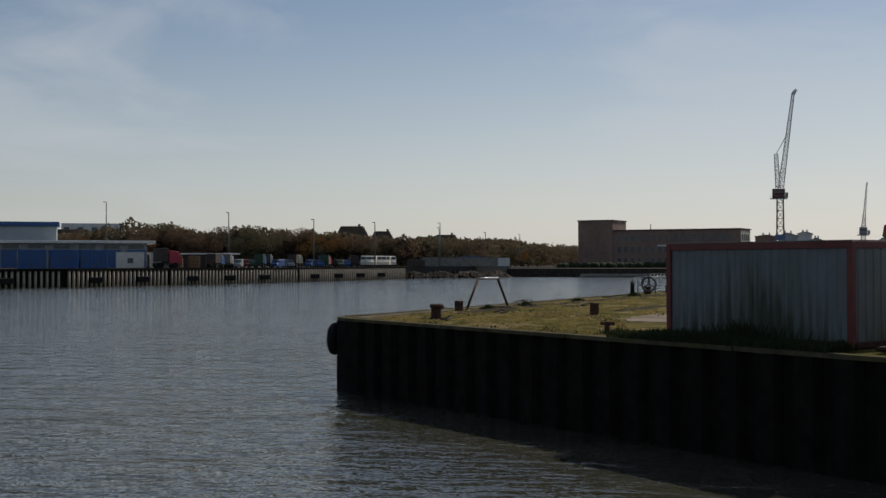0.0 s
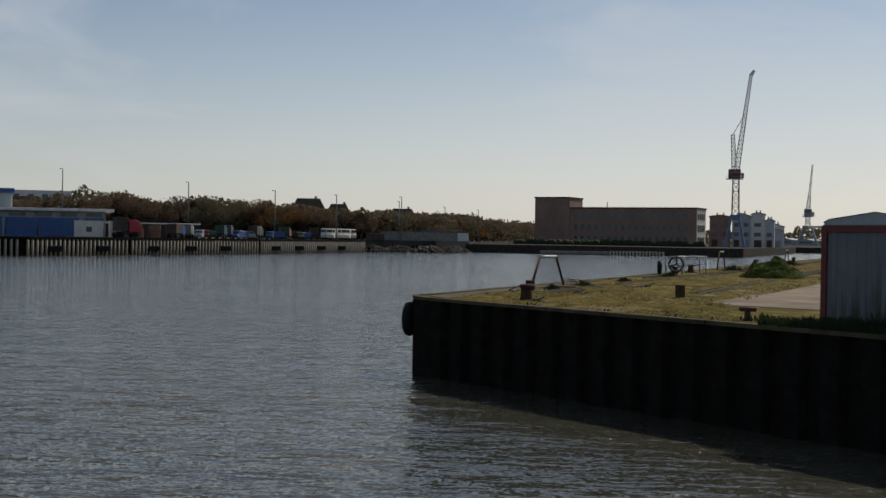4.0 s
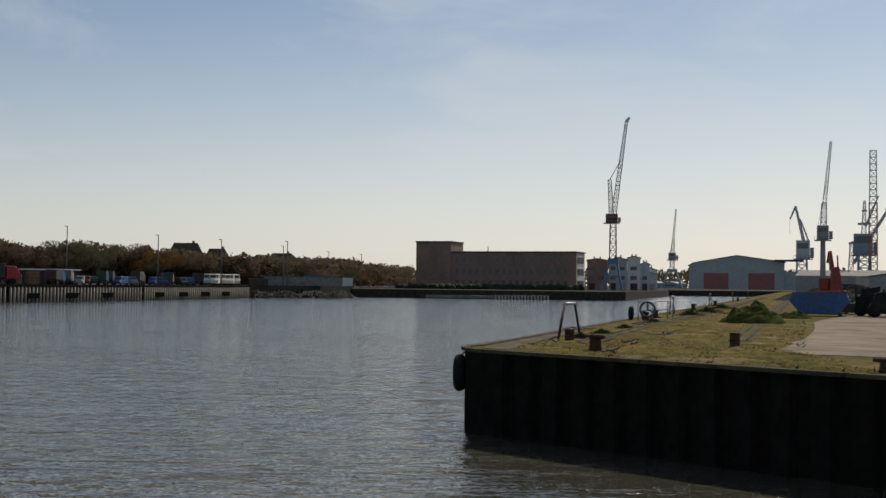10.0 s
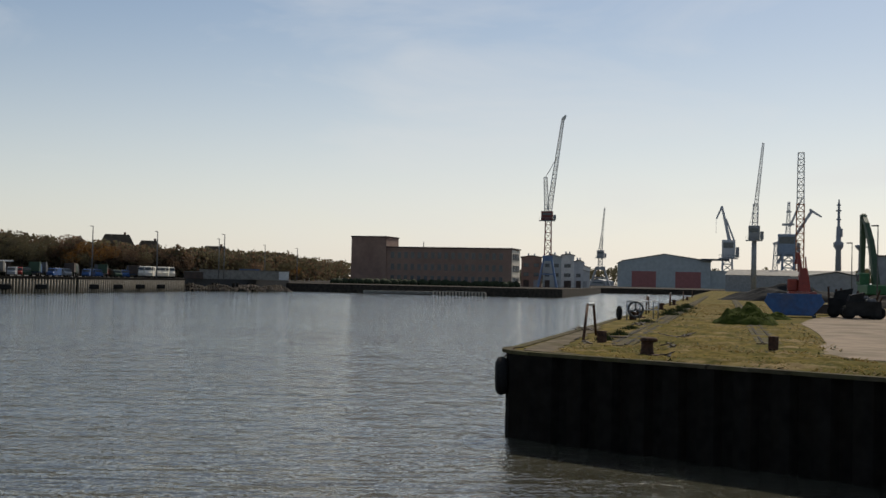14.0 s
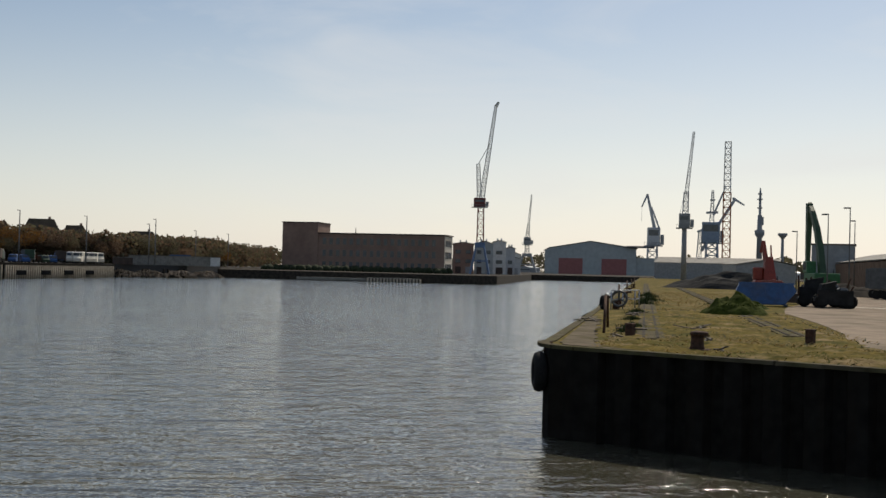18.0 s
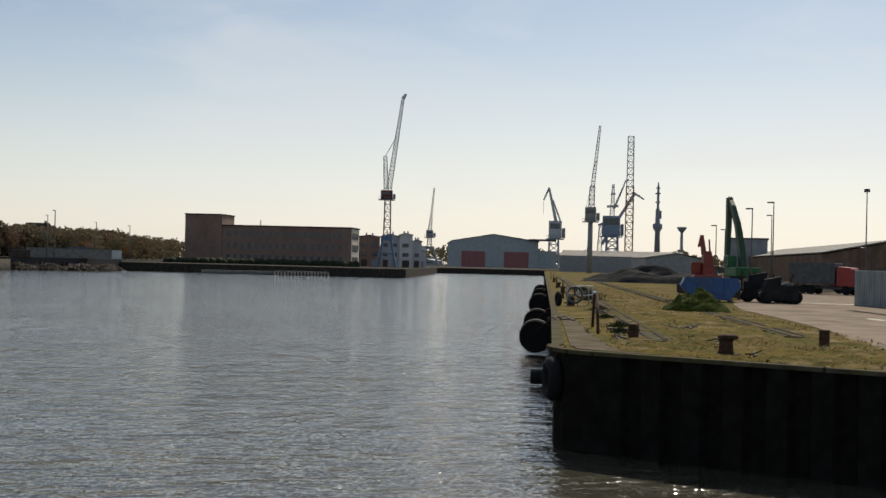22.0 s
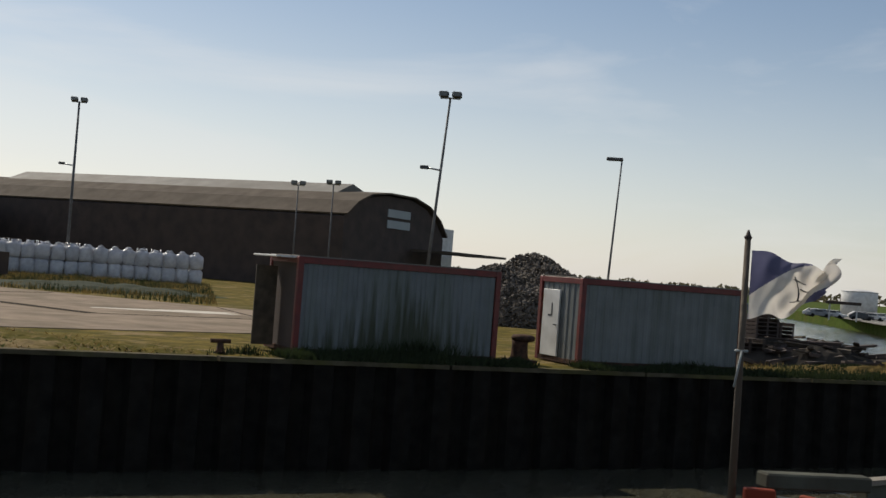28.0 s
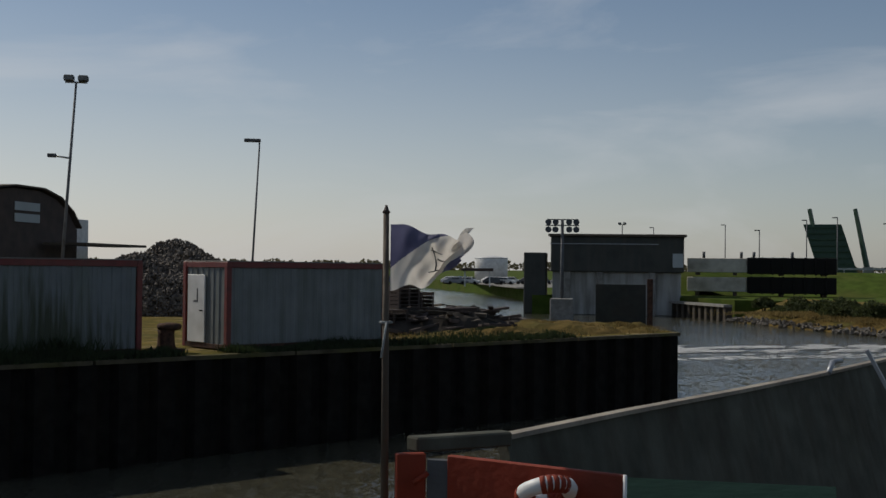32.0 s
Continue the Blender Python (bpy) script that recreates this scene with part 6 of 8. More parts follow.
# assembly hall with red doors
h = thing("assembly_hall", (*further(-333.5, 549.0, 1.75), 2.9), "pale blue-grey assembly hall with two red doors", "hall", yaw=facing(-333.5, 549.0))
bm = bm_new()
profile(bm, [(-29, 0), (22.5, 0), (22.5, 15.0), (-3, 18.6), (-26.5, 14.5), (-29, 13.0)], 60)
part("wall_shell", bm, M["hallblue"], h)
for (x0, z0), (x1, z1) in (((-29.6, 13.0), (-26.5, 14.8)), ((-26.6, 14.8), (-3, 18.9)), ((-3, 18.9), (23.2, 15.2))):
    bm = bm_new()
    beam(bm, (x0, 30, z0), (x1, 30, z1), 61, 0.4)
    part("roof", bm, M["roofgrey"], h)
for x0, x1 in ((-21, -7.5), (3.2, 17.2)):
    bm = bm_new()
    box(bm, (x0, -0.3, 0), (x1, -0.004, 9.0))
    part("door", bm, M["hallred"], h)
bm = bm_new()
box(bm, (22.6, 2, 0), (33, 40, 10))
part("side_wing", bm, M["hallblue"], h)
bm = bm_new()
box(bm, (17.0, -3, 15.6), (32.5, 4, 16.6))
part("gantry_beam", bm, M["darksteel"], h)
h.scale = (1.75,) * 3
# row of workshops behind the crane, standing along the quay
def workshop(x, y, w, d, eave, ridge, mat, label):
    """A shed with its gable to the basin: doors, single windows, roof vents."""
    b = thing("workshop", (x, y, 2.9), label, "building", "shipyard blocks", yaw=facing(x, y))
    bm = bm_new()
    profile(bm, [(0, 0), (w, 0), (w, eave), (w / 2, ridge), (0, eave)], d)
    part("wall_shell", bm, M[mat], b)
    for (x0, z0), (x1, z1) in (((-0.4, eave), (w / 2, ridge + 0.15)), ((w / 2, ridge + 0.15), (w + 0.4, eave))):
        bm = bm_new()
        beam(bm, (x0, d / 2, z0), (x1, d / 2, z1), d + 0.8, 0.3)
        part("roof", bm, M["roofgrey"], b)
    k = max(1, int(w / 3.4))
    for f in range(max(1, int(eave / 4.6))):
        for i in range(k):
            bm = bm_new()
            x0 = w * (i + 0.22) / k
            if f == 0:
                box(bm, (x0, -0.2, 0.1), (x0 + w / k * 0.55, 0.05, 3.3))
                part("door", bm, M["grey" if i % 2 else "sheddark"], b)
            else:
                box(bm, (x0, -0.2, f * 4.4 + 0.6), (x0 + w / k * 0.5, 0.05, f * 4.4 + 2.3))
                part("window", bm, M["window"], b)
    for i in range(2):
        bm = bm_new()
        tube(bm, (w * (0.35 + 0.3 * i), d * 0.3, eave), (w * (0.35 + 0.3 * i), d * 0.3, ridge + 1.3), 0.4, n=8)
        part("roof_vent", bm, M["cranegrey"], b)
    return b


workshop(-326.5, 406.7, 9.5, 30, 14.0, 14.6, "brick", "low brick workshop behind the crane")
workshop(-318.6, 413.0, 8.5, 26, 14.2, 15.4, "hallblue", "pale grey gabled shipyard workshop")
workshop(-311.8, 418.2, 6.0, 26, 15.2, 15.8, "white", "tall white shipyard workshop")
workshop(-307.0, 421.8, 4.2, 24, 12.2, 13.0, "cranegrey", "pale grey shipyard annex")
workshop(-345.0, 470.0, 10.0, 20, 8.2, 9.4, "cranegrey", "small grey shed on the quay")
workshop(-352.0, 482.0, 9.0, 14, 10.5, 12.0, "white", "white shed at the quay end")

# far skyline of low roofs and trees
for i in range(26):
    k = i / 25
    x, y = -900 + 780 * k + rng.uniform(-10, 10), 1250 + rng.uniform(-40, 60)
    w, hh = rng.uniform(14, 34), rng.uniform(6, 11)
    b = thing("far_building", (x, y, 2.9), "low grey building on the far skyline", "building", "far buildings", yaw=rng.uniform(-20, 20))
    bm = bm_new()
    profile(bm, [(-w / 2, 0), (w / 2, 0), (w / 2, hh * 0.75), (0, hh), (-w / 2, hh * 0.75)], 14)
    part("wall_shell", bm, M[rng.choice(["grey", "roofdark", "sheddark", "white"])], b)
    bm = bm_new()
    box(bm, (-w * 0.4, -0.2, hh * 0.35), (w * 0.4, 0.0, hh * 0.5))
    part("window_band", bm, M["window"], b)


# low woods all along the horizon
def far_woods(name, a0, a1, dist, height, count, seed, label):
    """Small leafy clumps heaped up along an arc far away, as one piece of stuff."""
    r = random.Random(seed)
    verts, faces = [], []
    for i in range(count):
        a = math.radians(r.uniform(a0, a1))
        d = dist * r.uniform(1.0, 1.06)
        top = height * (0.62 + 0.45 * noise.noise(Vector((math.degrees(a) * 0.9, seed, 0))) + 0.25 * noise.noise(Vector((math.degrees(a) * 4.0, seed, 3))))
        c = Vector((15 - math.sin(a) * d, -28 + math.cos(a) * d, 2.0 + top * r.random() ** 0.7))
        s = dist * 0.0016 * r.uniform(0.5, 1.2)
        turn = Euler((r.uniform(0, 6), r.uniform(0, 6), r.uniform(0, 6))).to_matrix()
        n0 = len(verts)
        verts += [tuple(c + turn @ Vector(p) * s) for p in ((-1, -0.6, 0), (0.2, -0.9, 0.3), (1, 0.1, 0), (0.1, 0.9, 0.3))]
        faces.append((n0, n0 + 1, n0 + 2, n0 + 3))
    me = bpy.data.meshes.new(name)
    me.from_pydata(verts, [], faces)
    return stuff(name, me, M["leafolive"], label, "woods", (0, 0, 0))


far_woods("far_woods", 18, 66, 1900, 40.0, 14000, 91, "low hazy woods on the far horizon")
far_woods("far_woods", -75, 18, 1900, 20.0, 9000, 92, "low dark tree line on the far horizon")

# ---- left bank ----
def tree(name, height, spread, leaf, seed, leaves=650, bare=0.0):
    r = random.Random(seed)
    t = thing(name, (0, 0, 0), "tree with thin autumn foliage on the far bank", "tree", "trees on the bank")
    bm = bm_new()
    tube(bm, (0, 0, 0), (0.1, 0, height * 0.45), height * 0.028, height * 0.018, 7)
    tips = []
    for i in range(9):
        a = i * 2.4 + r.uniform(-0.4, 0.4)
        z0 = height * r.uniform(0.22, 0.45)
        tip = Vector((math.cos(a) * spread * r.uniform(0.5, 0.95), math.sin(a) * spread * r.uniform(0.5, 0.95), height * r.uniform(0.55, 0.95)))
        tube(bm, (0.05, 0, z0), tip, height * 0.012, height * 0.003, 5)
        tips.append(tip)
        for k in range(3):
            m2 = Vector((0.05, 0, z0)).lerp(tip, r.uniform(0.4, 0.8))
            tube(bm, m2, m2 + Vector((r.uniform(-1, 1), r.uniform(-1, 1), r.uniform(0.2, 1))) * spread * 0.4, height * 0.005, height * 0.002, 4)
    part("trunk", bm, M["bark"], t)
    verts, faces = [], []
    for i in range(leaves):
        c = r.choice(tips)
        w = Vector((r.gauss(0, 1), r.gauss(0, 1), r.gauss(0, 1)))
        w *= min(1.0, 1.5 / max(w.length, 0.01))
        c = c + Vector((w.x * 0.30 * spread, w.y * 0.30 * spread, (w.z * 0.11 - 0.10) * height)) * r.uniform(0.9, 1.06)
        s = height * r.uniform(0.007, 0.018)
        turn = Euler((r.uniform(0, 6), r.uniform(0, 6), r.uniform(0, 6))).to_matrix()
        b = len(verts)
        verts += [tuple(c + turn @ Vector(p) * s) for p in ((-1, -0.5, 0), (0.2, -0.9, 0.2), (1, 0.1, 0), (0.1, 0.9, 0.25))]
        faces.append((b, b + 1, b + 2, b + 3))
    me = bpy.data.meshes.new("crown")
    me.from_pydata(verts, [], faces)
    me.materials.append(leaf)
    crown = new("crown", me)
    crown.parent = t
    return t


kinds = [tree("tree", 10, 5.0, M["leafbrown"], 1, 5200), tree("tree", 9, 5.2, M["leafolive"], 2, 5600), tree("tree", 10, 4.4, M["leafbrown"], 3, 1500), tree("tree", 9, 5.0, M["leafolive"], 4, 5200), tree("tree", 8, 4.6, M["leafgold"], 5, 4200)]
line = [(-372, 85, 11.5), (-355, 128, 15.5), (-341, 158, 14.0), (-324, 190, 12.0), (-324, 218, 11.0), (-338, 248, 11.0), (-358, 285, 10.5), (-392, 335, 10.0)]
placed = 0
for i in range(len(line) - 1):
    (x0, y0, h0), (x1, y1, h1) = line[i], line[i + 1]
    for k in range(4):
        for row in range(2):
            u = (k + rng.random()) / 4
            x, y, hh = x0 + (x1 - x0) * u, y0 + (y1 - y0) * u, h0 + (h1 - h0) * u
            x, y = x - row * 9 + rng.uniform(-3, 3), y + row * 4 + rng.uniform(-2, 2)
            src = rng.choice(kinds[:4] if rng.random() > 0.06 else kinds[4:])
            size = hh * rng.choice((0.62, 0.7, 0.75, 0.8, 0.86, 0.92, 1.05)) * rng.uniform(0.95, 1.05) / 9.0
            if placed < 5:
                src = kinds[placed]
                src.matrix_basis = Matrix.LocRotScale((x, y, 3.6), Euler((0, 0, rng.uniform(0, 6))), (size, size, size))
            else:
                ob = copy_thing(src, pose(x, y, 3.6, 0, 0, rng.uniform(0, 360)))
                ob.scale = (size * 1.1, size * 1.1, size)
            placed += 1


def wood_belt(count, path, depth, seed, mat, label):
    """Dense thicket of leaf clumps along a line of (x, y, height), as one piece of stuff."""
    r = random.Random(seed)
    verts, faces = [], []
    for i in range(count):
        u = r.random() * (len(path) - 1)
        k = min(int(u), len(path) - 2)
        (x0, y0, h0), (x1, y1, h1) = path[k], path[k + 1]
        f = u - k
        x, y = x0 + (x1 - x0) * f - depth * r.random(), y0 + (y1 - y0) * f + depth * 0.4 * r.random()
        h = (h0 + (h1 - h0) * f) * (0.9 + 0.28 * noise.noise(Vector((x * 0.05, y * 0.05, 61))) + 0.22 * noise.noise(Vector((x * 0.17, y * 0.17, 66))) + 0.1 * noise.noise(Vector((x * 0.6, y * 0.6, 68))))
        c = Vector((x, y, 3.6 + h * r.random() ** 0.6))
        size = r.uniform(0.25, 0.7)
        turn = Euler((r.uniform(0, 6), r.uniform(0, 6), r.uniform(0, 6))).to_matrix()
        b = len(verts)
        verts += [tuple(c + turn @ Vector(p) * size) for p in ((-1, -0.5, 0), (0.2, -0.9, 0.2), (1, 0.1, 0), (0.1, 0.9, 0.25))]
        faces.append((b, b + 1, b + 2, b + 3))
    me = bpy.data.meshes.new("thicket")
    me.from_pydata(verts, [], faces)
    return stuff("thicket", me, mat, label, "woods", (0, 0, 0))


belt = [(x, y, h * 1.0) for x, y, h in line] + [(-440, 400, 11)]
wood_belt(34000, belt, 16, 61, M["leafolive"], "dense olive thicket on the far bank")
wood_belt(24000, belt, 14, 62, M["leafbrown"], "dense brown autumn thicket on the far bank")
wood_belt(5000, [(-352, 85, 9), (-346, 112, 8)], 8, 63, M["leafgold"], "golden autumn bushes behind the quay office")
mound("wooded_bank", (-356, 160, 3.4), (24, 104, 6.5), M["leafolive"], "dark wooded slope behind the left quay", "bank", 21, 0.3, kind="structure")

# the piled quay
q = thing("piled_quay", (0, 0, 0), "quay front of many pale piles under a dark deck", "quay", kind="structure")
bm = bm_new()
tube(bm, (0, 0, -1.5), (0, 0, 3.35), 0.29, n=8)
me = part("pile", bm, M["pile"], q).data
q.children[-1].matrix_basis = pose(LQ[0][0] + 1.2, LQ[0][1], 0)
for (x0, y0), (x1, y1) in zip(LQ, LQ[1:]):
    L = math.hypot(x1 - x0, y1 - y0)
    for i in range(int(L / 1.25)):
        k = i * 1.25 / L
        shared("pile", me, q, pose(x0 + (x1 - x0) * k + 1.1, y0 + (y1 - y0) * k + 0.4, 0))
    bm = bm_new()
    beam(bm, (x0 + 0.6, y0, 3.6), (x1 + 0.6, y1, 3.6), 1.9, 0.55)
    part("deck_beam", bm, M["wall_dark"], q)
    bm = bm_new()
    beam(bm, (x0 + 0.35, y0, 1.0), (x1 + 0.35, y1, 1.0), 0.4, 4.6)
    part("back_wall", bm, M["wall_dark"], q)
    for i in range(int(L / 14)):
        k = (i + 0.5) * 14 / L
        bm = bm_new()
        box(bm, (-1.0, -1.4, 0.8), (0.8, 1.4, 2.0), 0.1)
        ob = part("fender", bm, M["rubber"], q)
        ob.matrix_basis = pose(x0 + (x1 - x0) * k + 1.5, y0 + (y1 - y0) * k + 0.5, 0)


def lq(u, inset=9.0):
    """A place along the left quay (0 to 1) set back from its edge."""
    d = u * 170.0
    for (x0, y0), (x1, y1) in zip(LQ, LQ[1:]):
        L = math.hypot(x1 - x0, y1 - y0)
        if d <= L:
            k = d / L
            return (x0 + (x1 - x0) * k - inset * (y1 - y0) / L, y0 + (y1 - y0) * k + inset * (x1 - x0) / L, 3.8)
        d -= L
    return (LQ[-1][0] - inset, LQ[-1][1], 3.8)


b = thing("goods_shed", (*lq(0.47, 34)[:2], 3.8), "long low grey shed behind the parked lorries", "shed", yaw=66)
bm = bm_new()
box(bm, (0, 0, 0), (34, 8, 3.4), 0.05)
part("wall_shell", bm, M["sheddark"], b)
bm = bm_new()
box(bm, (-0.6, -0.8, 3.4), (34.6, 8.6, 3.75), 0.05)
part("roof", bm, M["white"], b)
# blue-roofed building and its neighbours
b = thing("quay_office", (-262, 58, 3.8), "low building with blue fascia roof and blue doors", "building", yaw=72)
bm = bm_new()
box(bm, (-10, 0, 0), (32, 14, 6.2), 0.1)
part("wall_shell", bm, M["grey"], b)
bm = bm_new()
box(bm, (-10.6, -1.6, 6.2), (34, 15, 6.9), 0.05)
part("roof", bm, M["white"], b)
bm = bm_new()
box(bm, (-10.4, 2.0, 6.9), (10, 12, 10.5), 0.1)
part("upper_storey", bm, M["hallblue"], b)
bm = bm_new()
box(bm, (-11, 1.4, 10.5), (10.6, 12.6, 11.6), 0.1)
part("blue_fascia", bm, M["blue"], b)
for x in range(-9, 31, 6):
    bm = bm_new()
    box(bm, (x, -0.15, 0.2), (x + 4.6, -0.01, 4.6))
    part("door", bm, M["blue"], b)
    bm = bm_new()
    box(bm, (x + 0.3, -0.15, 4.9), (x + 4.2, -0.01, 5.8))
    part("window", bm, M["window"], b)
for x, y, w, hh, mat in ((-420, 118, 22, 17, "white"), (-400, 105, 16, 14, "roofdark")):
    b = thing("far_house", (x, y, 3.6), "pale blocky houses above the trees", "building", "far buildings", yaw=70)
    bm = bm_new()
    box(bm, (0, 0, 0), (w, 12, hh), 0.1)
    part("wall_shell", bm, M[mat], b)
    bm = bm_new()
    for i in range(4):
        box(bm, (1 + i * w / 4.3, -0.15, hh - 4), (1 + i * w / 4.3 + 2, -0.01, hh - 1.5))
    part("window_band", bm, M["window"], b)


for x, y, w, hh in ((-392, 224, 12, 12.6), (-388, 238, 9, 10.6), (-397, 276, 11, 9.8)):
    b = thing("hill_house", (x, y, 3.6), "dark-roofed house among the trees on the far slope", "house", "houses on the slope", yaw=56)
    bm = bm_new()
    box(bm, (0, 0, 0), (w, 9, hh), 0.05)
    part("wall_shell", bm, M["brick"], b)
    bm = bm_new()
    profile(bm, [(-0.8, hh), (w + 0.8, hh), (w - 1.4, hh + 4.2), (1.4, hh + 4.2)], 9.6)
    part("roof", bm, M["roofdark"], b)
    bm = bm_new()
    box(bm, (w * 0.7, 3.6, hh + 3.0), (w * 0.7 + 1.0, 4.5, hh + 5.2), 0.04)
    part("chimney", bm, M["brick"], b)
for k, (x, y) in enumerate(((-285.5, 191), (-288.5, 204), (-288.5, 216), (-291, 229))):
    rubble("shore_rubble", 260, (x, y, 0.0), (5.0, 6.5, 2.0), 70 + k, M["sandstone"], "brownish stones and debris along the low shore", 0.6)


def office_cabin(at, yaw, mat, label):
    c = thing("office_cabin", at, label, "cabin", "cabins on the far quay", yaw=yaw)
    bm = bm_new()
    box(bm, (0, 0, 0), (6.5, 2.6, 3.7), 0.05)
    part("wall_shell", bm, mat, c)
    bm = bm_new()
    box(bm, (2.6, -0.06, 1.2), (3.9, 0.0, 2.4))
    part("window", bm, M["window"], c)
    bm = bm_new()
    box(bm, (-0.1, -0.1, 3.7), (6.6, 2.7, 3.85))
    part("roof", bm, M["white"], c)


office_cabin((-237.8, 75.3, 3.8), 72, M["creamwall"], "cream stacked office cabin on the far quay")
office_cabin((-235.4, 82.8, 3.8), 72, M["creamwall"], "cream office cabin on the far quay")
for i in range(3):
    shipping_container((-236.5 + i * 0.3, 52 + i * 7.0, 3.8), 6.06, M["blue"], "blue container on the far quay", 80, 4.2)
truck((-231.4, 88.6, 3.8), 265, M["redcab"], M["sheddark"], "bright red lorry with a dark trailer on the far quay", 2.0).scale = (1.35,) * 3


def stack(at, yaw, mat, label, n=4, w=4.5):
    s = thing("timber_stack", at, label, "timber", "goods on the far quay", yaw=yaw)
    for i in range(n):
        bm = bm_new()
        box(bm, (0, -0.6, i * 0.75 + 0.12), (w, 0.6, i * 0.75 + 0.75), 0.02)
        part("timber_pack", bm, mat, s)
    for i in range(n):
        for x in (0.4, w - 0.6):
            bm = bm_new()
            box(bm, (x, -0.6, i * 0.75), (x + 0.2, 0.6, i * 0.75 + 0.12))
            part("batten", bm, M["wood"], s)


for i in range(8):
    x, y, z = lq(0.435 + 0.0125 * i, 6 + (i % 3) * 2)
    stack((x, y, z), 70 + rng.uniform(-8, 8), M[("timber_new", "wood", "timber_new")[i % 3]], "stack of sawn timber on the far quay", 3 + i % 2, 2.4)


def car(at, yaw, paint, label, kind="car", group="parked cars"):
    c = thing("car", at, label, "car", group, yaw=yaw)
    bm = bm_new()
    if kind == "van":
        profile(bm, [(-2.4, 0.35), (2.4, 0.35), (2.5, 1.0), (1.9, 1.2), (1.3, 2.1), (-2.4, 2.15)], 1.9)
    else:
        profile(bm, [(-2.1, 0.3), (2.1, 0.3), (2.15, 0.75), (1.2, 0.9), (0.6, 1.42), (-1.1, 1.45), (-1.9, 0.95), (-2.15, 0.85)], 1.75)
    bmesh.ops.bevel(bm, geom=list(bm.edges), offset=0.07, segments=1, affect="EDGES")
    part("body", bm, paint, c)
    bm = bm_new()
    if kind == "van":
        box(bm, (1.35, 0.12, 1.35), (1.75, 1.78, 1.95))
        box(bm, (0.3, -0.015, 1.35), (1.2, 1.915, 1.95))
    else:
        box(bm, (-1.0, -0.012, 1.0), (0.7, 1.762, 1.36))
        box(bm, (0.55, 0.1, 1.0), (1.02, 1.65, 1.34))
    part("windows", bm, M["window"], c)
    for x in (-1.35, 1.35):
        for y in (0.1, 1.7):
            bm = bm_new()
            bmesh.ops.create_cone(bm, cap_ends=True, segments=12, radius1=0.33, radius2=0.33, depth=0.22, matrix=Matrix.Translation((x, y, 0.33)) @ Matrix.Rotation(radians(90), 4, "X"))
            part("wheel", bm, M["rubber"], c)
    return c


paints = ["blue", "darksteel", "grey", "white", "darkgreen", "red", "blue", "darksteel"]
for i in range(26):
    x, y, z = lq(0.535 + 0.0170 * i, 5 + (i % 2) * 4)
    if i % 3 == 0:
        truck((x, y, z), -38 + rng.uniform(-15, 15), M[paints[i % 8]], M[("sheddark", "darksteel", "darkgreen", "roofgrey")[i % 4]], "lorry parked in the row on the far quay", 3.6)
    else:
        car((x, y, z), -34 + rng.uniform(-22, 22), M[paints[i % 8]], "van parked in the row on the far quay", "van")
for i in range(11):
    x, y, z = lq(0.980 + 0.0102 * i, 4 + 2 * (i % 2))
    car((x, y, z), -34 + rng.uniform(-12, 12), M["creamwall"], "white van in a bright row on the far quay", "van", "white vans").scale = (1.2, 1.05, 1.6)
for x, y, h in ((-273.6, 85.2, 17.6), (-261.5, 115.2, 15.0), (-255.6, 138.4, 13.4), (-258.0, 160.0, 13.0), (-262.0, 186.0, 13.4), (-290, 205, 13), (-300, 232, 12), (-318, 262, 12)):
    lamp_post((x, y, 3.8), h, 1, "tall thin lamp post on the far quay", 0, 55, 0.2)
# the quiet corner between quay and office
for i, (x, y, w, hh, mat) in enumerate(((-300, 205, 26, 3.0, "concrete"), (-306, 226, 7, 3.6, "blue"), (-304, 236, 8, 3.0, "white"), (-296, 196, 6, 2.2, "sheddark"))):
    b = thing("quay_shed", (x, y, 3.8), "low wall or shed on the quiet end of the quay", "shed", "sheds on the far quay", yaw=58)
    bm = bm_new()
    box(bm, (0, 0, 0), (w, 3, hh), 0.06)
    part("wall_shell", bm, M[mat], b)
    bm = bm_new()
    box(bm, (-0.15, -0.15, hh), (w + 0.15, 3.15, hh + 0.15))
    part("roof", bm, M["roofgrey"], b)
for x, y in ((-287, 192), (-289, 203), (-290, 212), (-291, 219)):
    d = thing("dolphin", (x, y, 0), "dark timber mooring dolphin", "dolphin", "mooring dolphins")
    for k in range(4):
        bm = bm_new()
        tube(bm, (math.cos(k * 1.57) * 1.3, math.sin(k * 1.57) * 1.3, -1), (math.cos(k * 1.57) * 0.9, math.sin(k * 1.57) * 0.9, 2.6), 0.35, n=8)
        part("pile", bm, M["wall_dark"], d)


# ---- the pier's end and the channel bank ----
NP = 12
# stacked pallets, planks and a leaning steel sheet
for x, y, n in ((34.6, 6.0, 6), (36.0, 6.9, NP), (37.4, 7.6, NP - 2), (33.2, 9.2, 7)):
    p = thing("pallet_stack", (x, y, GH), "stack of dark weathered pallets at the pier's end", "pallets", "pallet stacks", yaw=rng.uniform(-15, 25))
    for i in range(n):
        z = i * 0.15
        for k in range(5):
            bm = bm_new()
            box(bm, (-0.6, -0.5 + k * 0.22, z + 0.11), (0.6, -0.38 + k * 0.22, z + 0.135))
            part("slat", bm, M["sheddark"], p)
        for k in range(3):
            bm = bm_new()
            box(bm, (-0.6 + k * 0.55, -0.5, z), (-0.5 + k * 0.55, 0.5, z + 0.11))
            part("block", bm, M["sheddark"], p)
r = random.Random(31)
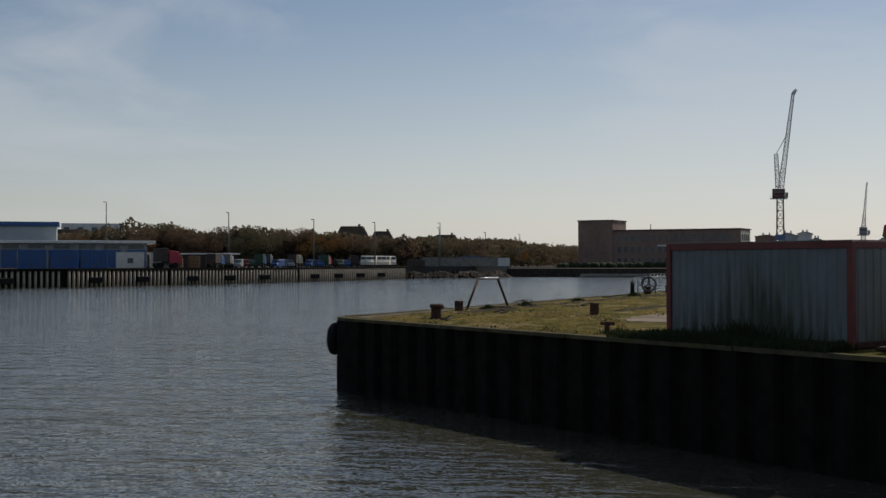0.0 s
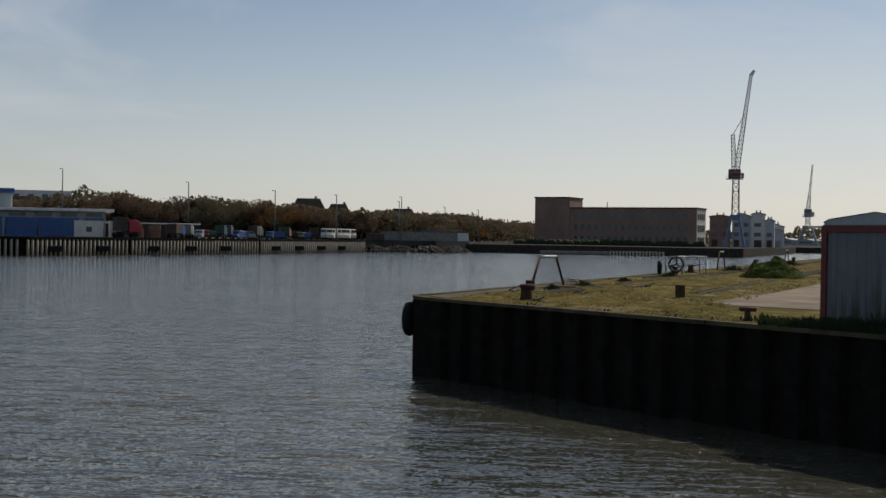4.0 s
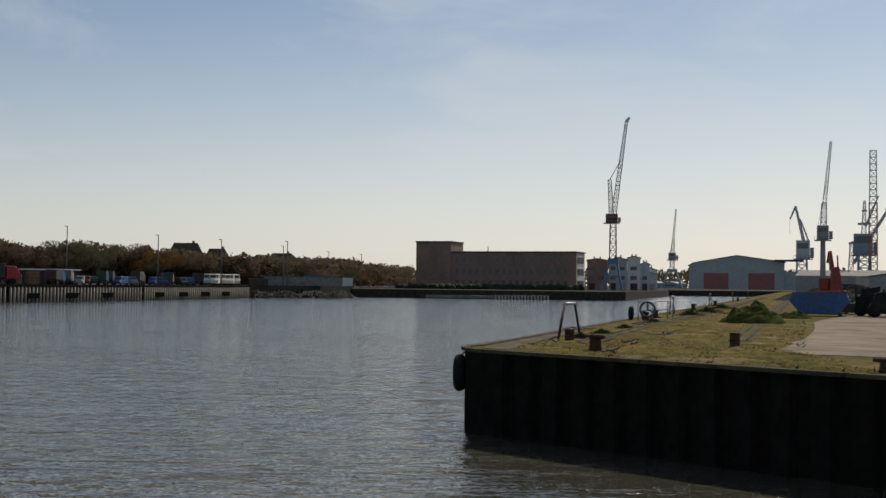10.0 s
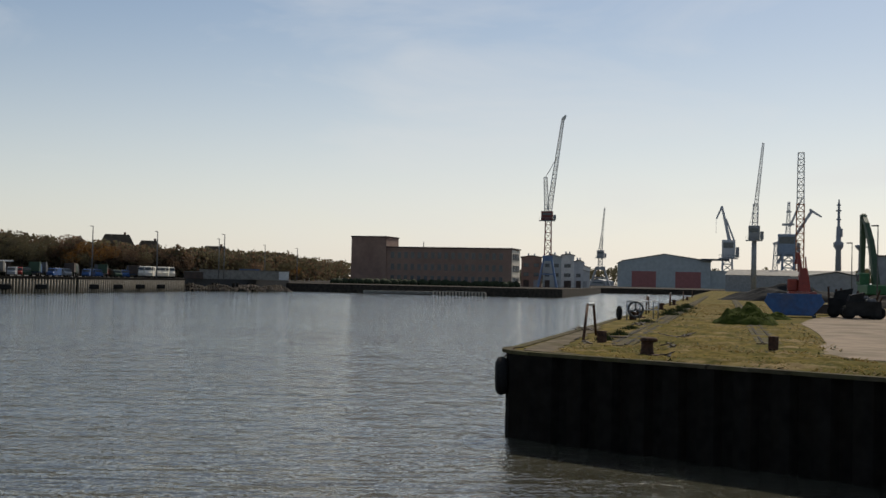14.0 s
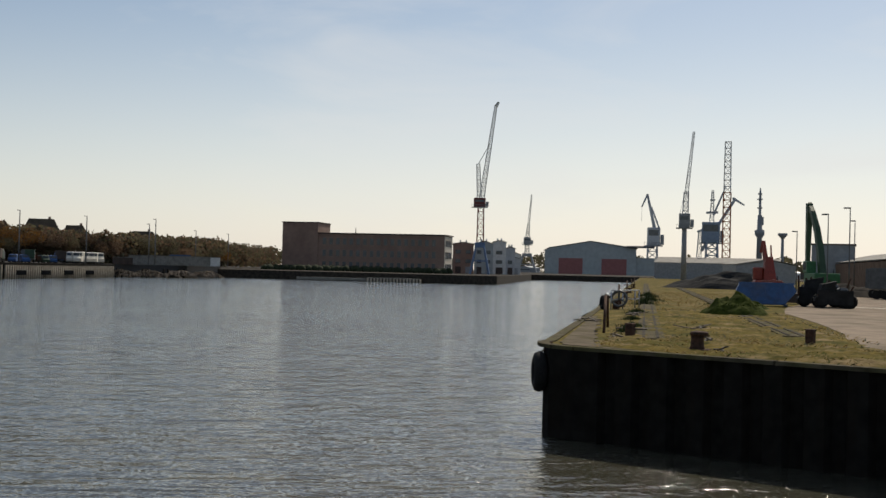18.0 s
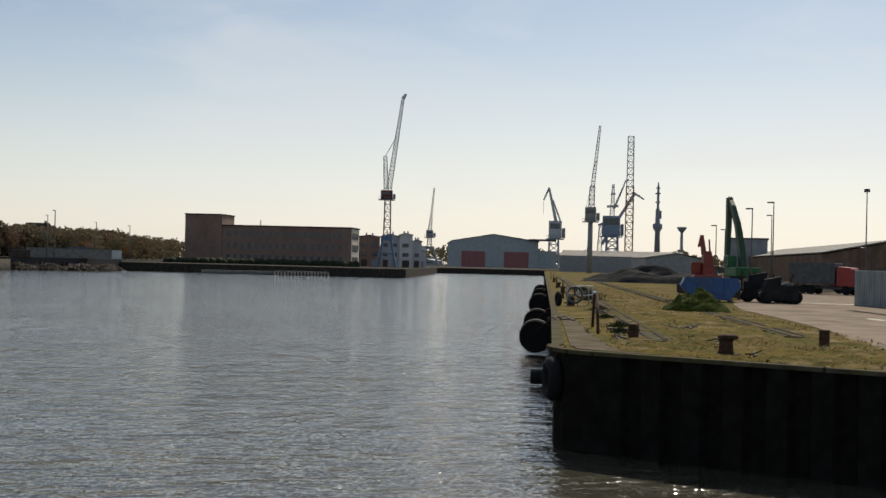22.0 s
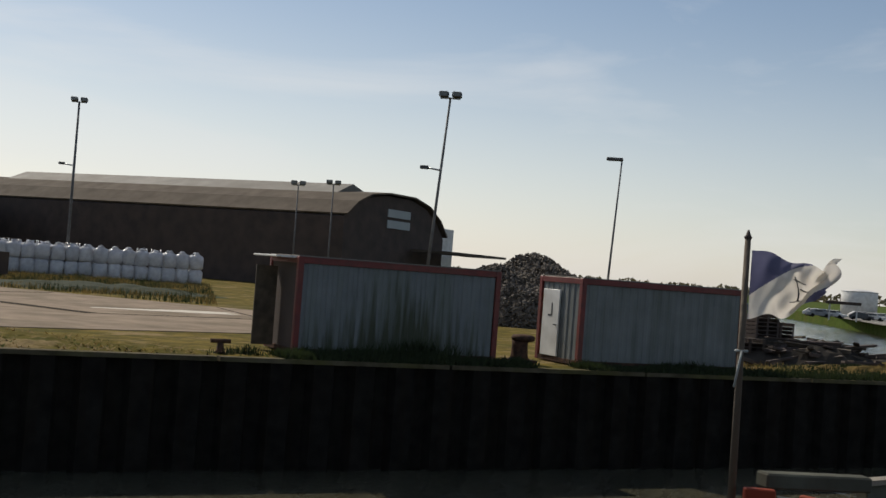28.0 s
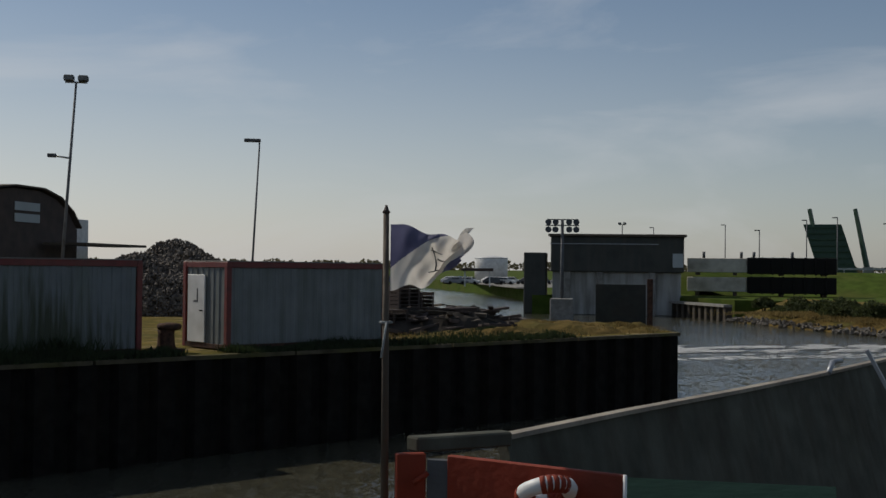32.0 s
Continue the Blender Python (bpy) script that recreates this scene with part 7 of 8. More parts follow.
for i in range(110):
    bm = bm_new()
    L = r.uniform(0.9, 3.4)
    w, th = r.choice((0.07, 0.11, 0.15)), r.choice((0.05, 0.09, 0.14))
    box(bm, (-L / 2, -w, 0), (L / 2, w, th), 0.01)
    u, v = r.gauss(0, 0.5), r.gauss(0, 0.5)
    z = GH + 0.02 + max(0.0, 0.95 - 0.5 * (u * u + v * v)) * r.uniform(0.2, 1.0)
    ob = solid("plank", bm, M["sheddark"] if i % 4 else M["wood"], "dark plank lying in the timber pile", "plank", "planks of the timber pile")
    ob.matrix_basis = pose(38.0 + u * 4.0, 6.9 + v * 2.6, z, r.uniform(-9, 9), r.uniform(-8, 8), r.gauss(10, 32))
mound("timber_pile_core", (38.0, 6.9, GH - 0.05), (5.0, 3.2, 0.75), M["dirt"], "dark heap under the scattered timber", "heap", 33, 0.5)
p = thing("steel_sheet", (45.6, 5.0, GH), "dark steel sheet standing upright at the pier's end", "panel", yaw=-52)
bm = bm_new()
box(bm, (0.0, -0.05, 0.0), (2.15, 0.05, 1.85), 0.01)
part("sheet", bm, M["sheetgrey"], p)
for x in (0.25, 1.9):
    bm = bm_new()
    beam(bm, (x, 0.05, 1.5), (x, 0.9, 0.0), 0.1)
    part("brace", bm, M["iron"], p)
bm = bm_new()
box(bm, (2.2, -0.12, 0), (2.45, 0.12, 2.1), 0.02)
part("post", bm, M["iron"], p)
d = thing("dark_digger", (34.4, 13.5, GH), "dark parked digger beside the pallets", "digger", yaw=20)
bm = bm_new()
box(bm, (-1.2, -0.8, 0.5), (1.2, 0.8, 1.5), 0.1)
part("body", bm, M["darksteel"], d)
bm = bm_new()
box(bm, (-0.6, -0.7, 1.5), (0.6, 0.7, 2.5), 0.1)
part("cab", bm, M["darksteel"], d)
for x in (-0.9, 0.9):
    for y in (-0.8, 0.8):
        bm = bm_new()
        torus(bm, (x, y, 0.5), (0, 1, 0), 0.32, 0.17)
        part("wheel", bm, M["rubber"], d)

# concrete dock house over the channel
M["dockdark"] = material("dark_grey_green_cladding", (0.058, 0.060, 0.052), (0.040, 0.042, 0.037), 0.85, scale=0.6, stain=(0.085, 0.075, 0.06), streak=True, stain_scale=0.5, stain_amount=0.5, bump=0.15)
M["dockpale"] = material("pale_stained_concrete", (0.40, 0.39, 0.36), (0.30, 0.29, 0.265), 0.9, scale=0.5, stain=(0.13, 0.12, 0.10), streak=True, stain_scale=0.35, stain_amount=0.75, bump=0.2)
M["channelpile"] = material("rusty_channel_piles", (0.085, 0.068, 0.048), (0.045, 0.036, 0.026), 0.9, scale=1.5, bump=0.3)
c = thing("dock_house", (108.2, 66.8, 0.0), "windowless concrete dock house with a dark brown upper storey", "building", yaw=-51)
bm = bm_new()
box(bm, (2.8, 0, 0), (17.6, 9, 5.0), 0.08)
part("concrete_base", bm, M["dockpale"], c)
bm = bm_new()
box(bm, (2.6, -0.5, 5.0), (17.9, 9.4, 9.1), 0.1)
part("upper_storey", bm, M["dockdark"], c)
bm = bm_new()
box(bm, (2.3, -0.8, 9.1), (18.2, 9.8, 9.4), 0.05)
part("roof", bm, M["roofdark"], c)
bm = bm_new()
box(bm, (2.5, -0.62, 8.2), (15.0, -0.51, 8.3))
part("cable_tray", bm, M["steel"], c)
bm = bm_new()
box(bm, (16.6, -0.62, 5.6), (17.8, -0.505, 7.2))
part("window", bm, M["hallblue"], c)
bm = bm_new()
box(bm, (-0.6, 0.5, 0), (2.0, 4.5, 7.2), 0.08)
part("side_block", bm, M["dockdark"], c)
for x in (4.2, 8.0, 14.0):
    bm = bm_new()
    box(bm, (x, -0.4, 0), (x + 0.7, 0, 5.0), 0.04)
    part("buttress", bm, M["concrete"], c)
m = thing("light_mast", (99.6, 54.1, 0.0), "steel mast with cross-arms and eight round signal lamps", "light mast", yaw=-50)
bm = bm_new()
tube(bm, (0, 0, 0.0), (0, 0, 10.5), 0.2, 0.15)
part("mast", bm, M["darksteel"], m)
bm = bm_new()
box(bm, (-1.75, -0.1, 9.78), (1.75, 0.1, 9.9))
box(bm, (-1.3, -0.1, 10.4), (1.3, 0.1, 10.5))
part("cross_arm", bm, M["darksteel"], m)
for x, z in ((-1.45, 9.4), (-0.72, 9.4), (0.72, 9.4), (1.45, 9.4), (-1.45, 10.18), (-0.7, 10.18), (0.7, 10.18), (1.45, 10.18)):
    bm = bm_new()
    tube(bm, (x, -0.35, z), (x, 0.25, z), 0.33, 0.2, 12)
    part("lamp", bm, M["darksteel"], m)
bm = bm_new()
box(bm, (-1.2, -1.2, -2), (1.2, 1.2, 2.2), 0.08)
part("plinth", bm, M["concrete"], m)

# two stacked lock-gate pontoons on the bank
for z, label in ((2.4, "pale-ended dark steel pontoon on blocks on the bank"), (4.75, "pale-ended dark steel pontoon stacked on another")):
    g = thing("pontoon", (127.9, 58.4, z), label, "pontoon", "stacked pontoons", yaw=-57)
    bm = bm_new()
    box(bm, (0.0, 0, 0.35), (7.2, 4.2, 2.1), 0.06)
    part("pale_end", bm, M["palecap"], g)
    bm = bm_new()
    box(bm, (7.2, -0.3, 0.2), (17.6, 4.4, 2.2), 0.06)
    part("dark_body", bm, M["rubber"], g)
    for i in range(8):
        bm = bm_new()
        box(bm, (7.6 + i * 1.25, -0.55, 0.1), (7.8 + i * 1.25, -0.31, 2.25))
        part("rib", bm, M["rubber"], g)
    for x in (1.0, 5.5, 11, 16):
        bm = bm_new()
        box(bm, (x, 0.2, 0.0 if z > 3 else -0.25), (x + 0.5, 4.0, 0.36))
        part("block", bm, M["wood"], g)
    for x in (2.0, 6.5, 8.0, 12.5) if z > 3 else ():
        bm = bm_new()
        tube(bm, (x, 0.6, 2.1), (x, 0.6, 2.9), 0.18)
        part("bollard", bm, M["darksteel"], g)

# dike behind, and its slope
bm = bm_new()
prof = [(-14, 0), (-4, 2.9), (3, 3.1), (14, 0)]
profile(bm, prof, 260)
solid("dike", bm, M["dike"], "green mown dike behind the bank", "dike", kind="structure", at=(150, 62, 2.15), yaw=-150)
bm = bm_new()
profile(bm, [(-9, 0), (-2, 3.0), (2, 3.0), (9, 0)], 40)
solid("dike", bm, M["dike"], "steep green slope beside the dock house", "dike", kind="structure", at=(134, 66, 2.1), yaw=-110)
# sheet-pile edge, stones and shrubs at the water
s = thing("channel_wall", (0, 0, 0), "short ribbed sheet-pile wall along the channel", "quay wall", kind="structure")
for i in range(14):
    k = i / 13
    bm = bm_new()
    box(bm, (-0.45, -0.3, -1), (0.35, 0.3, 1.5), 0.05)
    ob = part("sheet_pile", bm, M["channelpile"], s)
    ob.matrix_basis = pose(122.2 - 10.2 * k, 59.0 - 17.0 * k, 0, 0, 0, -30)
bm = bm_new()
beam(bm, (122.0, 59.2, 1.62), (111.7, 41.8, 1.62), 1.0, 0.26)
part("capping", bm, M["concrete"], s)


def scatter(name, count, path, width, size, mat, label, category, seed, rise):
    """Lumps strewn along a line, as one piece of stuff."""
    r = random.Random(seed)
    verts, faces = [], []
    for i in range(count):
        u = r.random() * (len(path) - 1)
        k = min(int(u), len(path) - 2)
        a, b = Vector(path[k]), Vector(path[k + 1])
        w = r.random()
        nrm = (b - a).normalized()
        c = a.lerp(b, u - k) + Vector((-nrm.y, nrm.x)) * (-w * width)
        s = size * r.uniform(0.4, 1.2)
        turn = Euler((r.uniform(0, 6), r.uniform(0, 6), r.uniform(0, 6))).to_matrix()
        base = Vector((c.x, c.y, 0.1 + rise * w))
        n0 = len(verts)
        verts += [tuple(base + turn @ Vector(p) * s) for p in ((1, 0, 0), (0, 1, 0), (-0.9, 0, 0.1), (0, -0.8, 0), (0, 0.1, 0.7), (0, 0, -0.6))]
        faces += [(n0 + a0, n0 + b0, n0 + 4) for a0, b0 in ((0, 1), (1, 2), (2, 3), (3, 0))] + [(n0 + b0, n0 + a0, n0 + 5) for a0, b0 in ((0, 1), (1, 2), (2, 3), (3, 0))]
    me = bpy.data.meshes.new(name)
    me.from_pydata(verts, [], faces)
    return stuff(name, me, mat, label, category, (0, 0, 0))


bank = [(112, 41), (106, 30.5), (98.7, 18), (93.5, 7.5), (88, -4.5)]
bm = bm_new()
for (x0, y0), (x1, y1) in zip(bank, bank[1:]):
    d = Vector((x1 - x0, y1 - y0)).normalized()
    nx, ny = -d.y, d.x
    a = [bm.verts.new(p) for p in ((x0 - nx * 2.5, y0 - ny * 2.5, -0.6), (x1 - nx * 2.5, y1 - ny * 2.5, -0.6), (x1 + nx * 6, y1 + ny * 6, 2.5), (x0 + nx * 6, y0 + ny * 6, 2.5))]
    bm.faces.new(a)
bmesh.ops.recalc_face_normals(bm, faces=bm.faces)
bm2 = bmesh.ops.extrude_face_region(bm, geom=list(bm.faces))
bmesh.ops.translate(bm, verts=[v for v in bm2["geom"] if isinstance(v, bmesh.types.BMVert)], vec=(0, 0, -1.0))
bmesh.ops.recalc_face_normals(bm, faces=bm.faces)
solid("bank_slope", bm, M["bankgrass"], "rough yellow-green slope down to the channel", "bank", kind="structure")
scatter("riprap", 520, [(111.0, 41.6), (105.0, 31.1), (97.7, 18.6), (92.5, 8.1), (87, -3.9)], -1.5, 0.30, M["stone"], "grey stones strewn at the foot of the bank", "stones", 41, 0.4)


def bush(x, y, z, sz, seed):
    """A rounded shrub of many small leaves."""
    r = random.Random(seed)
    b = thing("shrub", (x, y, z), "rounded dark green shrub on the channel bank", "shrub", "shrubs on the bank")
    verts, faces = [], []
    for i in range(2600):
        w = Vector((r.gauss(0, 1), r.gauss(0, 1), r.gauss(0, 1)))
        w = w.normalized() * r.uniform(0.45, 1.0) ** 0.5
        c = Vector((w.x * sz, w.y * sz, abs(w.z) * sz * 0.85)) * (1 + 0.25 * noise.noise(w * 2.2 + Vector((seed, 0, 0))))
        s = r.uniform(0.06, 0.14)
        turn = Euler((r.uniform(0, 6), r.uniform(0, 6), r.uniform(0, 6))).to_matrix()
        n0 = len(verts)
        verts += [tuple(c + turn @ Vector(p) * s) for p in ((-1, -0.5, 0), (0.2, -0.9, 0.2), (1, 0.1, 0), (0.1, 0.9, 0.25))]
        faces.append((n0, n0 + 1, n0 + 2, n0 + 3))
    me = bpy.data.meshes.new("foliage")
    me.from_pydata(verts, [], faces)
    me.materials.append(M["bushleaf"])
    ob = new("foliage", me)
    ob.parent = b
    bm = bm_new()
    for k in range(5):
        tube(bm, (0, 0, -0.6), (math.cos(k * 1.3) * sz * 0.5, math.sin(k * 1.3) * sz * 0.5, sz * 0.6), 0.05, 0.02, 5)
    part("stem", bm, M["bark"], b)


M["bushleaf"] = let_through(material("bush_foliage", (0.07, 0.085, 0.025), (0.04, 0.05, 0.016), 0.9, scale=3), 0.35)
for k, (x, y, z, sz) in enumerate(((109.8, 32.5, 1.3, 1.7), (108.2, 29.2, 1.4, 1.5), (106.0, 26.0, 1.3, 1.9), (104.0, 22.0, 1.4, 1.6), (102.0, 18.0, 1.3, 1.5), (112.4, 38.0, 1.6, 1.2), (111.0, 35.2, 1.0, 1.0))):
    bush(x, y, z, sz, 300 + k)
for gx, gy, gs in ((110.5, 34.5, 46), (102.5, 21.5, 47), (98.5, 14.0, 48)):
    stuff("grass", tuft_mesh("grass", 1800, (4.5, 5.0), 0.55, gs, 0.05), M["grass_dry"], "clumps of dry grass on the rough bank", "grass", (gx, gy, 1.0))
stuff("grass", tuft_mesh("grass", 2500, (9.0, 9.0), 0.5, 44, 0.05), M["grass_dry"], "tall yellow grass on the channel bank", "grass", (106.5, 29.5, 1.2))

# raised bascule bridge
b = thing("bascule_bridge", (216.5, 86.2, 5.2), "raised dark green bascule bridge leaf with two counterweight arms", "bridge", yaw=-61)
bm = bm_new()
a = [bm.verts.new(p) for p in ((-3.5, 0, 0), (3.5, 0, 0), (0.5, 1.6, 9.4), (-6.5, 1.6, 9.4), (-3.5, 0.8, -0.15), (3.5, 0.8, -0.15), (0.5, 2.4, 9.25), (-6.5, 2.4, 9.25))]
for f in ((0, 1, 2, 3), (7, 6, 5, 4), (0, 4, 5, 1), (1, 5, 6, 2), (2, 6, 7, 3), (3, 7, 4, 0)):
    bm.faces.new([a[i] for i in f])
part("leaf", bm, M["darkgreen"], b)
for k in range(8):
    u = 0.06 + k * 0.125
    bm = bm_new()
    beam(bm, (-3.4 - 3.0 * u, -0.12 + 1.6 * u, 9.4 * u), (3.4 - 3.0 * u, -0.12 + 1.6 * u, 9.4 * u), 0.22, 0.22)
    part("cross_girder", bm, M["darkgreen"], b)
for x0 in (-3.0, 5.4):
    bm = bm_new()
    beam(bm, (x0, 1.0, 0), (x0 - 2.4, 2.2, 12.4), 0.85, 0.85, 0.7)
    part("arm", bm, M["darkgreen"], b)
    bm = bm_new()
    box(bm, (x0 - 1.0, 0.2, -3.2), (x0 + 1.0, 2.2, 1.2), 0.1)
    part("pier", bm, M["concrete"], b)
g = thing("guard_rail", (0, 0, 0), "white road guard rail on the dike", "railing", kind="structure")
bm = bm_new()
beam(bm, (188, 84, 5.9), (212, 22, 5.9), 0.12, 0.35)
part("rail", bm, M["steel"], g)
for i in range(22):
    k = i / 21
    bm = bm_new()
    beam(bm, (188 + 24 * k, 84 - 62 * k, 3.0), (188 + 24 * k, 84 - 62 * k, 5.9), 0.14)
    part("post", bm, M["steel"], g)
for x, y, h in ((178.9, 71.4, 9.2), (174, 77, 7.5), (181.2, 67.3, 9.6), (184.7, 60.5, 8.6), (196, 98, 9.5), (190, 110, 9.0), (220, 70, 12), (225, 55, 10)):
    lamp_post((x, y, 2.2), h + 2.2, 1, "street lamp on the road behind the dike", 0, -60, 0.12, group="street lamps")
lamp_post((150, 86, 2.2), 10.0, 2, "street lamp with two arms behind the dock house", 0, -55, 0.12, group="street lamps")

# keeper's house
h = thing("keepers_house", (132.2, 28.8, 2.2), "white lock keeper's house with a red hipped roof", "house", yaw=-62)
bm = bm_new()
box(bm, (0, 0, 0), (11, 9, 5.6), 0.04)
part("wall_shell", bm, M["white"], h)
bm = bm_new()
a = [bm.verts.new(p) for p in ((-0.6, -0.6, 5.5), (11.6, -0.6, 5.5), (11.6, 9.6, 5.5), (-0.6, 9.6, 5.5), (4.2, 4.5, 9.6), (6.8, 4.5, 9.6))]
for f in ((0, 1, 5, 4), (1, 2, 5), (2, 3, 4, 5), (3, 0, 4), (3, 2, 1, 0)):
    bm.faces.new([a[i] for i in f])
part("roof", bm, M["tilered"], h)
for x in (1.2, 4.4, 7.6):
    for z in (1.0, 3.7):
        bm = bm_new()
        box(bm, (x, -0.1, z), (x + 1.5, -0.01, z + 1.3))
        part("window", bm, M["window"], h)
bm = bm_new()
box(bm, (-2.4, 1.0, 0), (-0.01, 3.4, 4.6), 0.04)
part("porch", bm, M["white"], h)
bm = bm_new()
a = [bm.verts.new(p) for p in ((-2.8, 0.6, 4.6), (0.0, 0.6, 4.6), (0.0, 3.8, 4.6), (-2.8, 3.8, 4.6), (-1.3, 2.2, 5.8))]
for f in ((0, 1, 4), (1, 2, 4), (2, 3, 4), (3, 0, 4), (3, 2, 1, 0)):
    bm.faces.new([a[i] for i in f])
part("porch_roof", bm, M["tilered"], h)
f = thing("white_fence", (127.5, 30.5, 2.2), "white panelled garden fence before the house", "fence", yaw=-62)
for i in range(9):
    bm = bm_new()
    box(bm, (i * 0.8, 0, 0), (i * 0.8 + 0.72, 0.08, 2.3), 0.01)
    part("panel", bm, M["white"], f)
l = thing("landing_stage", (90.3, 11.6, 0.0), "small concrete landing stage with a tyre fender and rail", "landing", yaw=-52)
bm = bm_new()
box(bm, (0, 0, -1), (10, 5, 2.1), 0.05)
part("deck", bm, M["concrete"], l)
bm = bm_new()
torus(bm, (1.0, -0.25, 1.2), (0, 1, 0), 0.5, 0.2)
part("tyre", bm, M["rubber"], l)
for i in range(7):
    bm = bm_new()
    beam(bm, (0.3 + i * 1.5, 0.2, 2.1), (0.3 + i * 1.5, 0.2, 3.1), 0.07)
    part("rail_post", bm, M["white"], l)
for z in (2.6, 3.1):
    bm = bm_new()
    beam(bm, (0.3, 0.2, z), (9.3, 0.2, z), 0.06)
    part("rail", bm, M["white"], l)

# tank, canopy and car park far across
t = thing("storage_tank", (190.8, 154.2, 2.2), "white cylindrical storage tank", "tank")
bm = bm_new()
lathe(bm, [(3.6, 0), (3.6, 5.3), (3.5, 5.45), (0.3, 5.9)], n=40)
part("shell", bm, M["white"], t)
bm = bm_new()
torus(bm, (0, 0, 5.35), (0, 0, 1), 3.6, 0.08, 40, 6)
part("rim", bm, M["steel"], t)
bm = bm_new()
prism(bm, [(150.5, 104.5), (178, 108), (225, 150), (210, 185), (176, 142), (150, 108)], 2.0, 2.206)
solid("car_park", bm, M["concrete"], "wide pale paved car park beyond the channel", "car park", kind="structure")
c = thing("canopy", (144.5, 115.7, 2.2), "dark flat-roofed filling canopy on white columns", "canopy", yaw=-45)
bm = bm_new()
box(bm, (0, 0, 2.6), (5.4, 4, 3.1), 0.05)
part("roof", bm, M["sheddark"], c)
for x in (0.6, 4.8):
    for y in (0.6, 3.4):
        bm = bm_new()
        beam(bm, (x, y, 0), (x, y, 2.6), 0.2)
        part("column", bm, M["white"], c)
for i in range(22):
    k = i / 21
    car((146 + 42 * k + rng.uniform(-2, 2), 138 - 6 * k + rng.uniform(-6, 6), 2.22), rng.uniform(-60, -30), M[rng.choice(["white", "grey", "darksteel", "blue", "red", "steel"])], "car in the far car park", "car", "cars in the car park")

# wash of the propeller
def foam_streaks(count, a, b, width, seed):
    r = random.Random(seed)
    verts, faces = [], []
    a, b = Vector(a), Vector(b)
    d = (b - a).normalized()
    nrm = Vector((-d.y, d.x))
    for i in range(count):
        u = r.random()
        off = r.gauss(0, 1)
        c = a.lerp(b, u) + nrm * (off * width * 0.45)
        if noise.noise(Vector((c.x * 0.22, c.y * 0.5, seed))) + 0.35 * noise.noise(Vector((c.x * 0.9, c.y * 1.7, seed))) < 0.35 * abs(off) - 0.25:
            continue
        L, w = r.uniform(0.10, 0.75), r.uniform(0.04, 0.16)
        n0 = len(verts)
        pts = []
        for k in range(6):
            t = 2 * math.pi * k / 6
            q = c + d * (L * math.cos(t) * r.uniform(0.5, 1.3)) + nrm * (w * math.sin(t) * r.uniform(0.4, 1.5))
            pts.append((q.x, q.y, 0.012 + 0.000004 * i))
        verts += pts
        faces.append(tuple(range(n0, n0 + 6)))
    me = bpy.data.meshes.new("foam")
    me.from_pydata(verts, [], faces)
    return stuff("foam", me, M["foam"], "streaks of white propeller foam on the water", "foam", (0, 0, 0))


foam_streaks(10500, (64, 21.5), (102, 4.5), 5.2, 51)
foam_streaks(900, (60, 16), (92, 2), 3.2, 52)

# ---- the stern of the boat that carries the camera ----
M["bulwark"] = material("bulwark_paint", (0.100, 0.102, 0.080), (0.060, 0.061, 0.048), 0.85, spec=0.1, scale=14, stain=(0.045, 0.036, 0.026), streak=True, stain_scale=7.0, stain_amount=0.6, bump=0.12)
M["gunwale"] = material("worn_gunwale", (0.30, 0.26, 0.20), (0.17, 0.145, 0.115), 0.85, scale=9, bump=0.4)
M["flagblue"] = let_through(material("flag_blue_cloth", (0.125, 0.125, 0.21), (0.09, 0.09, 0.16), 0.8, scale=30, bump=0.1), 0.5)
M["flagwhite"] = let_through(material("flag_white_cloth", (0.70, 0.66, 0.60), (0.60, 0.56, 0.50), 0.8, scale=30, bump=0.1), 0.5)
M["rope"] = material("blue_grey_rope", (0.30, 0.32, 0.31), (0.19, 0.20, 0.20), 0.9, scale=60, bump=0.4, bump_scale=120)
M["ropebrown"] = material("brown_rope", (0.20, 0.10, 0.06), (0.12, 0.06, 0.04), 0.9, scale=60, bump=0.4, bump_scale=120)
M["lockerpaint"] = material("locker_orange_paint", (0.27, 0.04, 0.018), (0.18, 0.03, 0.014), 0.7, scale=14, stain=(0.08, 0.03, 0.02), stain_scale=6, stain_amount=0.7, bump=0.15, spec=0.2)
M["tarp"] = material("green_tarpaulin", (0.010, 0.026, 0.020), (0.007, 0.018, 0.014), 0.95, scale=12, bump=0.3, spec=0.05)

P0 = Vector((5.448, -28.117, 5.178))
boat = thing("boat_stern", (0, 0, 0), "stern of a small workboat: grey bulwark, orange locker, flagstaff", "boat")
rim = [(7.95, -25.06), (8.52, -25.18), (9.43, -24.99), (10.58, -24.79), (11.7, -24.57), (12.9, -24.30), (14.8, -23.87)]
bm = bm_new()
ZR = 4.575
for (x0, y0), (x1, y1) in zip(rim[1:], rim[2:]):
    a = [bm.verts.new(p) for p in ((x0, y0, ZR), (x1, y1, ZR), (x1 + 0.06, y1 - 0.35, 3.2), (x0 + 0.06, y0 - 0.35, 3.2), (x0, y0 + 0.05, ZR), (x1, y1 + 0.05, ZR), (x1 + 0.06, y1 - 0.29, 3.2), (x0 + 0.06, y0 - 0.29, 3.2))]
    for f in ((0, 1, 2, 3), (7, 6, 5, 4), (4, 5, 1, 0), (3, 2, 6, 7), (0, 3, 7, 4), (1, 5, 6, 2)):
        bm.faces.new([a[i] for i in f])
bmesh.ops.remove_doubles(bm, verts=list(bm.verts), dist=0.001)
bmesh.ops.recalc_face_normals(bm, faces=bm.faces)
